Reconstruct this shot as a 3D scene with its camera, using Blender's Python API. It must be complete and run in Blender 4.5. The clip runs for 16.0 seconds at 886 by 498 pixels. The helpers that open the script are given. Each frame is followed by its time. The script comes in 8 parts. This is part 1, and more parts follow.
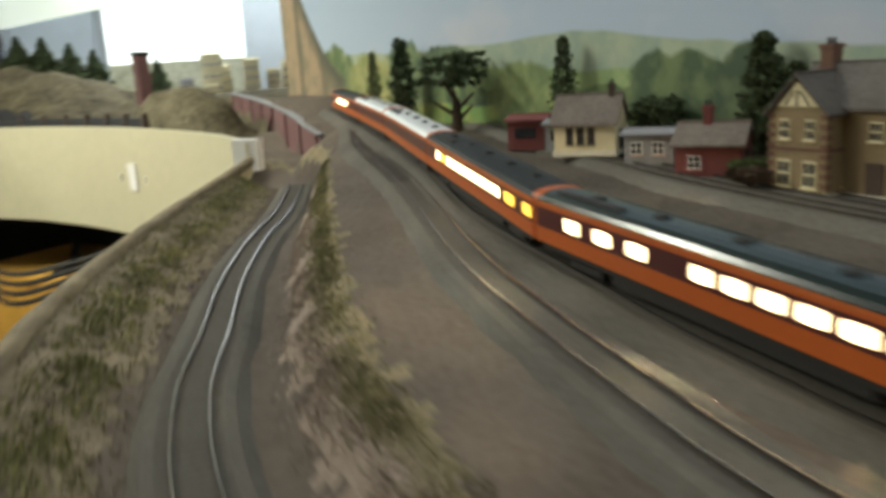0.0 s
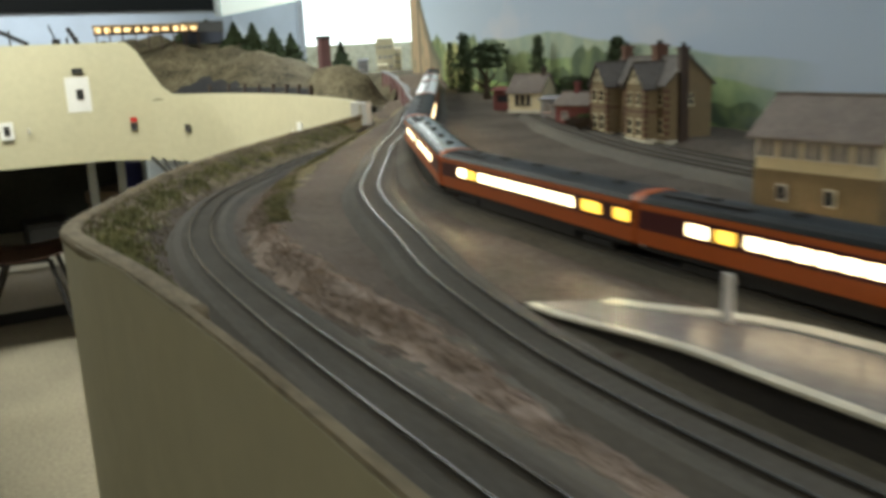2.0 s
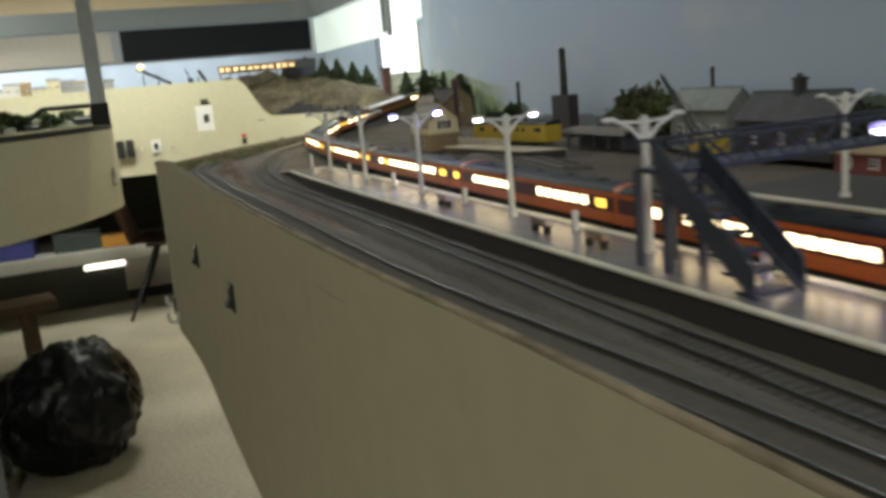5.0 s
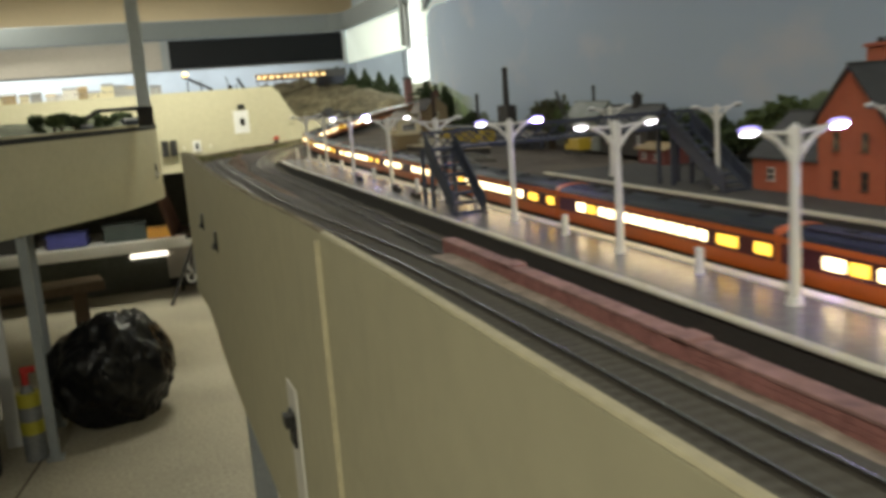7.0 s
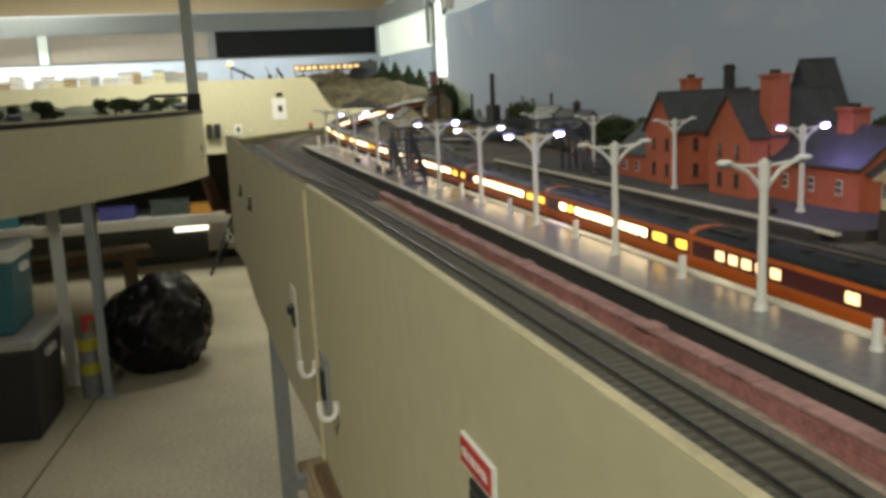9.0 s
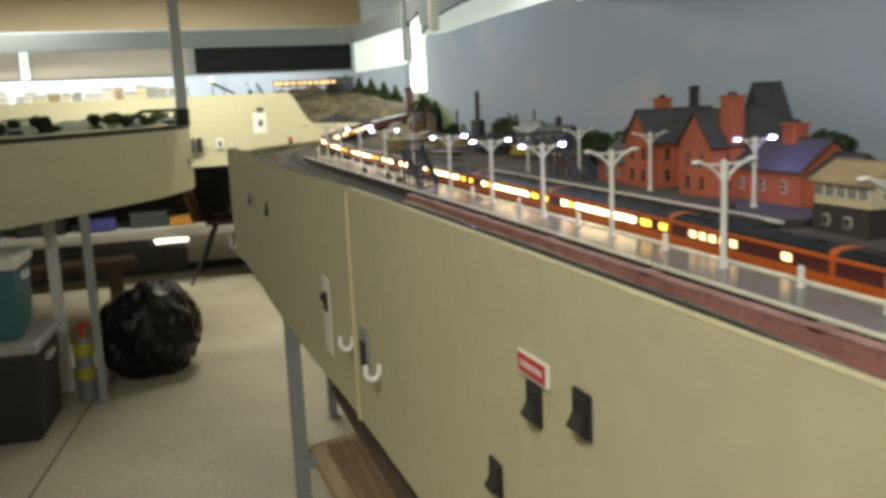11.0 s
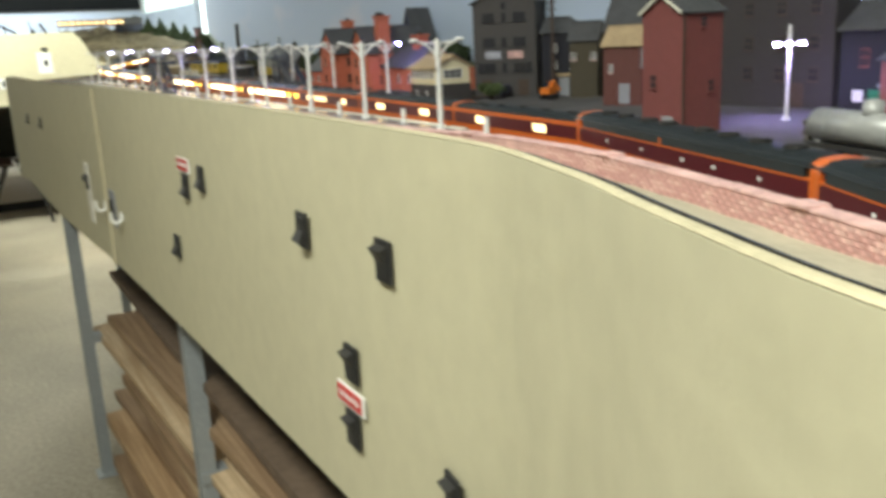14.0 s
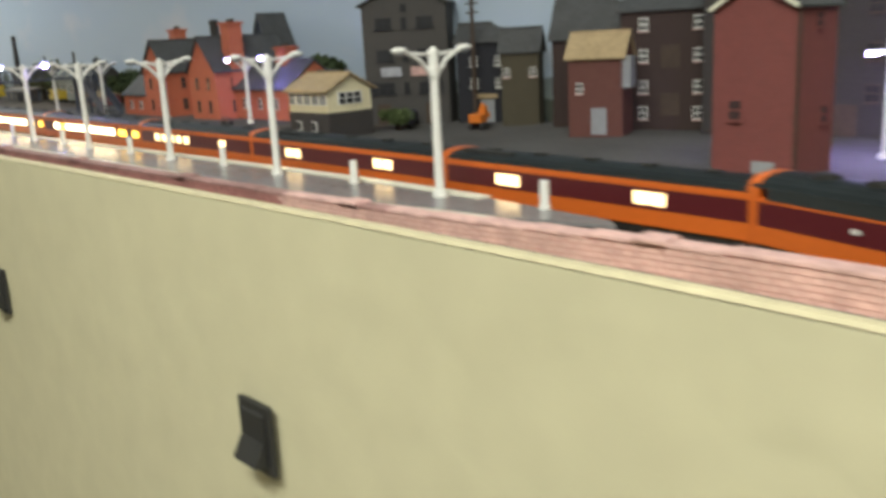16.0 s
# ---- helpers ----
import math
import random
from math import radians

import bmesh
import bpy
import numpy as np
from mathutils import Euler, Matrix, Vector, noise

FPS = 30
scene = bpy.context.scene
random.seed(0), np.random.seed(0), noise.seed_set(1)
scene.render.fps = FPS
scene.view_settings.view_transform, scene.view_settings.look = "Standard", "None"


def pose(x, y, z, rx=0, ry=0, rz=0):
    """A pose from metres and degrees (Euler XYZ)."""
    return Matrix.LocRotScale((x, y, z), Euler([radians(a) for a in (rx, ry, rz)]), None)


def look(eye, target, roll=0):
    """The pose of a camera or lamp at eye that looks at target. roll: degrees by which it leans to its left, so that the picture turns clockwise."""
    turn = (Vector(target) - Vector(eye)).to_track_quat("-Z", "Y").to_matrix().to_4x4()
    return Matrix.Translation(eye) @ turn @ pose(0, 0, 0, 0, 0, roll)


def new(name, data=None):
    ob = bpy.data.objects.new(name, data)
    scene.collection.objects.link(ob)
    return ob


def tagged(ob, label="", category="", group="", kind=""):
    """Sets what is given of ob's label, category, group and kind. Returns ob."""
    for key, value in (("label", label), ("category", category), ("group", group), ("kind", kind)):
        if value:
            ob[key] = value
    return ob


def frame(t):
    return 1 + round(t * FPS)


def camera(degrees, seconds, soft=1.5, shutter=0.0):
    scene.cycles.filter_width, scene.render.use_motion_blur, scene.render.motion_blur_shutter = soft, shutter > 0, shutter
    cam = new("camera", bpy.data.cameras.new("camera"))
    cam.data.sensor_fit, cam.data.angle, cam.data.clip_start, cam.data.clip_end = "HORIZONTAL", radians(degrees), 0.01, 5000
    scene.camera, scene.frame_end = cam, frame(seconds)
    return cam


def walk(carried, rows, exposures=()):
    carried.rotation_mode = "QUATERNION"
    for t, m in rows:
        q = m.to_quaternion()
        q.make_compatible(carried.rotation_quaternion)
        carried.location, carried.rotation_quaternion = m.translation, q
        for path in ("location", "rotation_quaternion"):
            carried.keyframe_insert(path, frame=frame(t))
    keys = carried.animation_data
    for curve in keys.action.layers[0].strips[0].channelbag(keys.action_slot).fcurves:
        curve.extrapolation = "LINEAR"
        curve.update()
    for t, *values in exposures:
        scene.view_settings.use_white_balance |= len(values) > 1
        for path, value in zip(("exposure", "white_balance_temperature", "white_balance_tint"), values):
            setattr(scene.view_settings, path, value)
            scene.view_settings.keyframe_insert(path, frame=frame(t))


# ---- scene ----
import functools

cam = camera(54.1, 16.0, soft=3.8, shutter=0.6)
PATH = [
    (0, (-0.032, 0.18, 1.247), (1.305, 1.604, 0.818), -3.8),
    (0.5, (-0.063, -0.032, 1.246), (1.066, 1.552, 0.781), -3.0),
    (1, (-0.085, -0.160, 1.247), (0.941, 1.499, 0.808), -3.2),
    (1.5, (-0.138, -0.328, 1.236), (0.846, 1.361, 0.812), -3.2),
    (2, (-0.148, -0.463, 1.239), (0.823, 1.229, 0.8), -2.7),
    (2.5, (-0.136, -0.685, 1.228), (0.773, 1.041, 0.786), -1.7),
    (3, (-0.159, -0.89, 1.243), (0.61, 0.909, 0.825), -1.7),
    (3.5, (-0.18, -1.05, 1.246), (0.513, 0.791, 0.882), -2.1),
    (4, (-0.202, -1.298, 1.237), (0.504, 0.536, 0.867), -3.2),
    (4.5, (-0.191, -1.517, 1.242), (0.532, 0.308, 0.857), -4.7),
    (6.8, (-0.133, -2.086, 1.229), (0.430, -0.197, 0.882), -4.7),
    (7, (-0.139, -2.135, 1.234), (0.459, -0.259, 0.878), -4.3),
    (7.5, (-0.152, -2.268, 1.253), (0.480, -0.401, 0.907), -4.9),
    (8, (-0.15, -2.477, 1.253), (0.408, -0.591, 0.891), -3.6),
    (8.2, (-0.152, -2.523, 1.254), (0.37, -0.629, 0.877), -2.8),
    (10.5, (-0.206, -2.675, 1.266), (0.314, -0.777, 0.908), -2.6),
    (11, (-0.29, -2.779, 1.269), (0.307, -0.902, 0.923), -2.6),
    (11.5, (-0.334, -2.918, 1.269), (0.355, -1.078, 0.893), -2.8),
    (12, (-0.335, -3.08, 1.263), (0.354, -1.236, 0.908), -2.1),
    (12.5, (-0.333, -3.2, 1.257), (0.325, -1.346, 0.899), -2.3),
    (13, (-0.332, -3.278, 1.254), (0.385, -1.447, 0.885), -2.9),
    (13.5, (-0.312, -3.325, 1.229), (0.552, -1.572, 0.806), -2.7),
    (14, (-0.296, -3.339, 1.21), (0.654, -1.646, 0.729), -2.8),
    (14.5, (-0.272, -3.324, 1.204), (0.812, -1.721, 0.7), -2.2),
    (15, (-0.252, -3.221, 1.209), (0.967, -1.713, 0.721), -1.8),
    (15.5, (-0.233, -3.061, 1.209), (1.073, -1.625, 0.729), -2.0),
    (16, (-0.208, -2.928, 1.21), (1.111, -1.5, 0.739), -3.0),
]
walk(cam, [(t, look(eye, target, roll)) for t, eye, target, roll in PATH], exposures=[
    (0.0, -0.1, 6750, 10), (0.5, 0.15, 6850, 10), (1.0, 0.04, 6600, 10), (1.5, -0.1, 6550, 10), (2.5, -0.10, 6500, 10), (3.5, -0.13, 6500, 10), (4.5, -0.18, 6500, 10), (7.0, -0.15, 7000, 10), (8.0, -0.2, 7000, 10), (10.5, 0.02, 6950, 10),
    (12.0, 0.35, 7000, 10), (13.5, 0.55, 6650, 10), (14.5, 0.65, 6300, 10), (15.0, 0.35, 6500, 10), (15.5, 0.5, 6550, 10), (16.0, 0.62, 6550, 10)])

# ---------------------------------------------------------------- light
world = bpy.data.worlds.new("room_world")
scene.world = world
world.use_nodes = True
world.node_tree.nodes["Background"].inputs[0].default_value = (0.55, 0.6, 0.7, 1)
world.node_tree.nodes["Background"].inputs[1].default_value = 0.085


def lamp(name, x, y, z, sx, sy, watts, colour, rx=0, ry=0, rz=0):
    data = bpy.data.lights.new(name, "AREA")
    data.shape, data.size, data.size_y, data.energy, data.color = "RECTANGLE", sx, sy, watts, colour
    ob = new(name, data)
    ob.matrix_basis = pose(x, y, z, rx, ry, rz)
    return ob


WARM, COOL = (0.97, 0.99, 0.87), (0.86, 0.94, 1.0)
lamp("ceiling_tube_aisle", -0.9, -3.3, 2.38, 0.2, 1.5, 40, WARM)
lamp("ceiling_tube_rear", -0.9, -5.2, 2.38, 0.2, 1.5, 14, WARM)
lamp("ceiling_tube_far", -0.25, 2.5, 2.38, 1.4, 0.2, 70, WARM)
lamp("ceiling_tube_deep", -1.6, 4.3, 2.3, 1.4, 0.15, 52, WARM)
lamp("ceiling_tube_back", -0.6, 5.7, 2.42, 3.0, 0.2, 50, WARM)
lamp("pelmet_tube", -0.6, 4.62, 1.84, 3.4, 0.06, 28, COOL)
lamp("pelmet_tube_corner", 1.9, 3.6, 1.95, 1.2, 0.1, 14, COOL)
lamp("pelmet_tube_layout", 0.45, 0.3, 1.84, 0.08, 1.6, 3.6, COOL)
# Unseen fill lamp, added to brighten the station, yard and backdrop.
lamp("yard_fill_lamp", 0.3, -1.55, 1.84, 0.08, 2.2, 1.9, COOL)

# ---------------------------------------------------------------- materials


def mat(name, colour, rough=0.7, metal=0.0, vary=0.25, scale=60.0, bump=0.15, stain=8.0, tint=None, spec=0.5):
    """A surface with fine grain, broader stains and a little relief."""
    m = bpy.data.materials.new(name)
    m.use_nodes = True
    nt = m.node_tree
    b = nt.nodes["Principled BSDF"]
    b.inputs["Roughness"].default_value, b.inputs["Metallic"].default_value = rough, metal
    b.inputs["Specular IOR Level"].default_value = spec if rough < 0.9 else 0.15
    tc = nt.nodes.new("ShaderNodeTexCoord")
    n1, n2 = nt.nodes.new("ShaderNodeTexNoise"), nt.nodes.new("ShaderNodeTexNoise")
    n1.inputs["Scale"].default_value, n1.inputs["Detail"].default_value = scale, 6
    n2.inputs["Scale"].default_value, n2.inputs["Detail"].default_value = stain, 4
    nt.links.new(tc.outputs["Object"], n1.inputs["Vector"])
    nt.links.new(tc.outputs["Object"], n2.inputs["Vector"])
    add = nt.nodes.new("ShaderNodeMath")
    add.operation = "ADD"
    nt.links.new(n1.outputs["Fac"], add.inputs[0])
    nt.links.new(n2.outputs["Fac"], add.inputs[1])
    ramp = nt.nodes.new("ShaderNodeMapRange")
    ramp.inputs["From Min"].default_value, ramp.inputs["From Max"].default_value = 0.7, 1.3
    nt.links.new(add.outputs[0], ramp.inputs["Value"])
    mix = nt.nodes.new("ShaderNodeMix")
    mix.data_type = "RGBA"
    lo = [c * (1 - vary) for c in colour]
    hi = [min(1, c * (1 + vary)) for c in (tint or colour)]
    mix.inputs[6].default_value, mix.inputs[7].default_value = (*lo, 1), (*hi, 1)
    nt.links.new(ramp.outputs[0], mix.inputs[0])
    nt.links.new(mix.outputs[2], b.inputs["Base Color"])
    if bump:
        bp = nt.nodes.new("ShaderNodeBump")
        bp.inputs["Strength"].default_value, bp.inputs["Distance"].default_value = bump, 0.3 / scale
        nt.links.new(n1.outputs["Fac"], bp.inputs["Height"])
        nt.links.new(bp.outputs[0], b.inputs["Normal"])
    return m


def brick_mat(name, c1, c2, mortar, width, rough=0.85, axis="XZ"):
    """Small courses of brick in the material, laid on the object's own axes."""
    m = mat(name, c1, rough, 0, 0.2, 120, 0)
    nt = m.node_tree
    b = nt.nodes["Principled BSDF"]
    tc, sep, com, br = (nt.nodes.new("ShaderNode" + k) for k in ("TexCoord", "SeparateXYZ", "CombineXYZ", "TexBrick"))
    add = nt.nodes.new("ShaderNodeMath")
    add.operation = "ADD"
    nt.links.new(tc.outputs["Object"], sep.inputs[0])
    nt.links.new(sep.outputs["X"], add.inputs[0])
    nt.links.new(sep.outputs["Y"], add.inputs[1])
    nt.links.new(add.outputs[0], com.inputs["X"])
    nt.links.new(sep.outputs["Z"], com.inputs["Y"])
    nt.links.new(com.outputs[0], br.inputs["Vector"])
    br.inputs["Scale"].default_value = 1 / width
    br.inputs["Brick Width"].default_value, br.inputs["Row Height"].default_value = 1.0, 0.36
    br.inputs["Mortar Size"].default_value, br.inputs["Mortar Smooth"].default_value = 0.05, 0.4
    for key, c in (("Color1", c1), ("Color2", c2), ("Mortar", mortar)):
        br.inputs[key].default_value = (*c, 1)
    old = next(n for n in nt.nodes if n.type == "MIX")
    mul = nt.nodes.new("ShaderNodeMix")
    mul.data_type, mul.blend_type = "RGBA", "OVERLAY"
    mul.inputs[0].default_value = 0.5
    nt.links.new(br.outputs["Color"], mul.inputs[6])
    nt.links.new(old.outputs[2], mul.inputs[7])
    nt.links.new(mul.outputs[2], b.inputs["Base Color"])
    bp = nt.nodes.new("ShaderNodeBump")
    bp.inputs["Strength"].default_value, bp.inputs["Distance"].default_value, bp.invert = 0.4, width * 0.05, True
    nt.links.new(br.outputs["Fac"], bp.inputs["Height"])
    nt.links.new(bp.outputs[0], b.inputs["Normal"])
    return m


def wood_mat(name, light, dark):
    """Sawn board with its grain along y."""
    m = mat(name, light, 0.8, 0, 0.15, 60, 0, 5)
    nt = m.node_tree
    tc, mp, tex, ramp_, mix = (nt.nodes.new("ShaderNode" + k) for k in ("TexCoord", "Mapping", "TexNoise", "MapRange", "Mix"))
    mp.inputs["Scale"].default_value = (1.0, 0.035, 1.0)
    tex.inputs["Scale"].default_value, tex.inputs["Detail"].default_value = 95, 8
    nt.links.new(tc.outputs["Object"], mp.inputs[0])
    nt.links.new(mp.outputs[0], tex.inputs["Vector"])
    ramp_.inputs["From Min"].default_value, ramp_.inputs["From Max"].default_value = 0.40, 0.62
    nt.links.new(tex.outputs["Fac"], ramp_.inputs["Value"])
    mix.data_type = "RGBA"
    old = next(n for n in nt.nodes if n.type == "MIX" and n != mix)
    mix.inputs[6].default_value = (*dark, 1)
    nt.links.new(ramp_.outputs[0], mix.inputs[0])
    nt.links.new(old.outputs[2], mix.inputs[7])
    nt.links.new(mix.outputs[2], nt.nodes["Principled BSDF"].inputs["Base Color"])
    bp = nt.nodes.new("ShaderNodeBump")
    bp.inputs["Strength"].default_value, bp.inputs["Distance"].default_value = 0.4, 0.002
    nt.links.new(tex.outputs["Fac"], bp.inputs["Height"])
    nt.links.new(bp.outputs[0], nt.nodes["Principled BSDF"].inputs["Normal"])
    return m


def glow(name, colour, strength):
    m = bpy.data.materials.new(name)
    m.use_nodes = True
    b = m.node_tree.nodes["Principled BSDF"]
    b.inputs["Base Color"].default_value = (*colour, 1)
    b.inputs["Emission Color"].default_value, b.inputs["Emission Strength"].default_value = (*colour, 1), strength
    return m


FASCIA = mat("tan_paint", (0.50, 0.47, 0.325), 0.60, 0, 0.065, 38, 0.16, 1.7)
nt = FASCIA.node_tree
tc, mp, tex, patch, gain, bp = (nt.nodes.new("ShaderNode" + k) for k in ("TexCoord", "Mapping", "TexNoise", "TexNoise", "MapRange", "Bump"))
mp.inputs["Scale"].default_value, mp.inputs["Rotation"].default_value = (9, 9, 85), (radians(12), 0, 0)
tex.inputs["Scale"].default_value, tex.inputs["Detail"].default_value = 1.6, 5
patch.inputs["Scale"].default_value = 2.6
gain.inputs["From Min"].default_value, gain.inputs["From Max"].default_value, gain.inputs["To Min"].default_value, gain.inputs["To Max"].default_value = 0.52, 0.74, 0.0, 0.12
nt.links.new(tc.outputs["Object"], mp.inputs[0])
nt.links.new(mp.outputs[0], tex.inputs["Vector"])
nt.links.new(tc.outputs["Object"], patch.inputs["Vector"])
nt.links.new(patch.outputs["Fac"], gain.inputs["Value"])
nt.links.new(gain.outputs[0], bp.inputs["Strength"])
bp.inputs["Distance"].default_value = 0.004
nt.links.new(tex.outputs["Fac"], bp.inputs["Height"])
fine = next(n for n in nt.nodes if n.type == "BUMP" and n != bp)
nt.links.new(bp.outputs[0], fine.inputs["Normal"])
LIP = mat("tan_edge", (0.50, 0.45, 0.30), 0.7, 0, 0.16, 150, 0.3, 14)
EARTH = mat("grey_brown_earth", (0.100, 0.082, 0.068), 0.95, 0, 0.2, 180, 0.35, 7, (0.128, 0.106, 0.088))
TALUS = mat("pink_talus", (0.28, 0.225, 0.188), 0.95, 0, 0.3, 200, 0.7, 26, (0.35, 0.285, 0.24))
BALLAST = mat("grey_ballast", (0.108, 0.101, 0.088), 0.95, 0, 0.2, 300, 0.4, 9, (0.128, 0.12, 0.105))
YARD = mat("yard_grey", (0.088, 0.085, 0.083), 0.9, 0, 0.25, 300, 0.5, 8)
# Track bed black that holds the shade beside the platform wall.
SHADEBED = mat("shaded_track_bed", (0.036, 0.035, 0.032), 0.95, 0, 0.35, 500, 0.8, 16)
SLEEPER = mat("sleeper_brown", (0.098, 0.090, 0.077), 0.9, 0, 0.25, 300, 0.3, 20)
RAIL = mat("rail_steel", (0.21, 0.205, 0.195), 0.27, 1, 0.3, 200, 0.05, 20)
RAILSIDE = mat("rail_rust", (0.05, 0.043, 0.036), 0.8, 0.1, 0.25, 300, 0.2, 20)
GRASS = mat("dry_green_scatter", (0.150, 0.165, 0.068), 0.95, 0, 0.4, 120, 0.4, 30, (0.255, 0.255, 0.13))
BANKEARTH = mat("olive_bank_earth", (0.165, 0.138, 0.095), 0.95, 0, 0.3, 120, 0.7, 20, (0.215, 0.182, 0.128))
DUST = mat("pale_dusty_ground", (0.44, 0.40, 0.30), 0.95, 0, 0.15, 240, 0.4, 14)
SCENIC = mat("dark_green_scenery", (0.02, 0.026, 0.015), 0.95, 0, 0.6, 60, 0.9, 12, (0.045, 0.05, 0.03))
RIDGE = mat("tan_ridge", (0.17, 0.145, 0.088), 0.95, 0, 0.35, 200, 0.8, 26, (0.24, 0.20, 0.13))
VILLAGE = mat("dark_grey_brown_earth", (0.074, 0.064, 0.054), 0.95, 0, 0.25, 220, 0.4, 11, (0.105, 0.09, 0.074))
GREYGROUND = mat("grey_olive_ground", (0.135, 0.126, 0.108), 0.95, 0, 0.2, 220, 0.4, 9, (0.165, 0.155, 0.132))
RIM = mat("tan_soil_rim", (0.215, 0.18, 0.122), 0.95, 0, 0.35, 220, 0.8, 24, (0.26, 0.22, 0.15))
CABIN = glow("cabin_light", (1.0, 0.82, 0.55), 480.0)
CABINLIT = glow("bright_cabin_light", (1.0, 0.80, 0.50), 5600.0)
RIDGEGRASS = mat("olive_scatter", (0.165, 0.172, 0.078), 0.95, 0, 0.4, 120, 0.4, 30, (0.25, 0.235, 0.135))
STRAW = mat("straw_scatter", (0.33, 0.265, 0.215), 0.95, 0, 0.3, 120, 0.4, 30)
BANKSTRAW = mat("olive_straw_scatter", (0.235, 0.205, 0.135), 0.95, 0, 0.4, 120, 0.4, 30)
LEAF = mat("dark_foliage", (0.055, 0.075, 0.038), 0.95, 0, 0.5, 150, 0.5, 30)
LEAF2 = mat("mid_foliage", (0.09, 0.12, 0.05), 0.95, 0, 0.5, 150, 0.5, 30)
OLIVELEAF = mat("olive_brown_foliage", (0.10, 0.105, 0.06), 0.95, 0, 0.5, 150, 0.5, 30)
BARK = mat("bark", (0.07, 0.05, 0.035), 0.95, 0, 0.3, 300, 0.4, 30)
PLAT = mat("platform_grey", (0.195, 0.193, 0.20), 0.24, 0, 0.2, 160, 0.10, 9, spec=0.4)
PLATEDGE = mat("platform_edge", (0.62, 0.60, 0.50), 0.7, 0, 0.15, 300, 0.2, 20)
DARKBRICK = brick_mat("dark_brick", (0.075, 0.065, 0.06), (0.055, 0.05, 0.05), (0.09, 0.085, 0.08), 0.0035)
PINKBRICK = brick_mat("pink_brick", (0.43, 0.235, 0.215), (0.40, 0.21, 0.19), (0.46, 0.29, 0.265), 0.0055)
BRICKLIGHT = mat("brick_pale_pink", (0.57, 0.36, 0.325), 0.85, 0, 0.25, 300, 0.3, 60)
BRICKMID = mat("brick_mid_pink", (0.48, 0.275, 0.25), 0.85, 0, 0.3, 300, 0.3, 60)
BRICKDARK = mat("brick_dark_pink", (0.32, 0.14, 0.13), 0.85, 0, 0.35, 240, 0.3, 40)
COPINGDARK = mat("dark_pink_coping", (0.32, 0.18, 0.17), 0.85, 0, 0.4, 160, 0.5, 24)
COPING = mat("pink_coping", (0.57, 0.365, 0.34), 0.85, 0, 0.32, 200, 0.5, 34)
ORANGE = mat("train_orange", (0.56, 0.12, 0.018), 0.38, 0, 0.08, 300, 0.03, 12)
MAROON = mat("train_maroon", (0.085, 0.012, 0.016), 0.35, 0, 0.1, 300, 0.03, 12)
ROOF = mat("train_black_roof", (0.012, 0.016, 0.018), 0.5, 0, 0.25, 300, 0.05, 14, spec=0.16)
GLOSSROOF = mat("glossy_dark_green_roof", (0.012, 0.026, 0.027), 0.2, 0, 0.2, 300, 0.03, 14, spec=0.5)
GREYSIDE = mat("train_grey", (0.024, 0.029, 0.03), 0.45, 0.1, 0.12, 300, 0.05, 14)
UNDER = mat("underframe_black", (0.018, 0.017, 0.016), 0.7, 0, 0.2, 300, 0.1, 20)
SILVER = mat("silver_roof", (0.86, 0.88, 0.88), 0.3, 0.45, 0.1, 300, 0.05, 14)
LIT = glow("lit_window", (1.0, 0.78, 0.44), 6.5)
LITDIM = glow("dim_lit_window", (1.0, 0.70, 0.34), 2.2)
LITY = glow("lit_window_yellow", (1.0, 0.56, 0.07), 2.6)
LED = glow("led_blue_white", (0.36, 0.30, 1.0), 420.0)
MASTLED = glow("mast_led", (0.50, 0.42, 1.0), 520.0)
LEDHEAD = glow("lit_lamp_plastic", (0.42, 0.38, 1.0), 1.6)
LEDW = glow("led_white", (0.85, 0.85, 1.0), 14.0)
WHITE = mat("white_plastic", (0.74, 0.74, 0.72), 0.45, 0, 0.06, 200, 0.05, 15)
BLACKP = mat("black_plastic", (0.018, 0.018, 0.018), 0.55, 0, 0.15, 200, 0.08, 20)
REDP = mat("red_label", (0.50, 0.03, 0.025), 0.5, 0, 0.08, 200, 0.03, 20)
STEEL = mat("painted_steel_grey", (0.30, 0.33, 0.345), 0.5, 0.2, 0.12, 120, 0.1, 9)
PELMET = mat("dull_blue_grey_board", (0.20, 0.225, 0.24), 0.8, 0, 0.08, 60, 0.08, 2)
BLUEGREY = mat("blue_grey_board", (0.34, 0.37, 0.40), 0.8, 0, 0.08, 60, 0.08, 2)
POSTGREY = mat("pale_post_paint", (0.52, 0.575, 0.61), 0.55, 0, 0.08, 60, 0.08, 3)
GREYBOARD = mat("grey_board", (0.46, 0.43, 0.39), 0.8, 0, 0.07, 60, 0.08, 2)
BLACKBOARD = mat("black_panel", (0.008, 0.010, 0.013), 0.65, 0, 0.15, 60, 0.03, 2, spec=0.2)
CEIL = mat("cream_ceiling", (0.66, 0.56, 0.40), 0.9, 0, 0.06, 40, 0.1, 1.5)
WALLP = mat("wall_paint", (0.5, 0.5, 0.48), 0.9, 0, 0.08, 40, 0.1, 2)
CONCRETE = mat("concrete_floor", (0.36, 0.325, 0.245), 0.7, 0, 0.32, 70, 0.15, 1.3)
WOOD = wood_mat("rough_pine", (0.50, 0.345, 0.195), (0.36, 0.23, 0.12))
WOODPALE = wood_mat("pale_pine", (0.58, 0.45, 0.29), (0.44, 0.31, 0.18))
WOODDARK = wood_mat("old_brown_board", (0.36, 0.245, 0.145), (0.25, 0.16, 0.09))
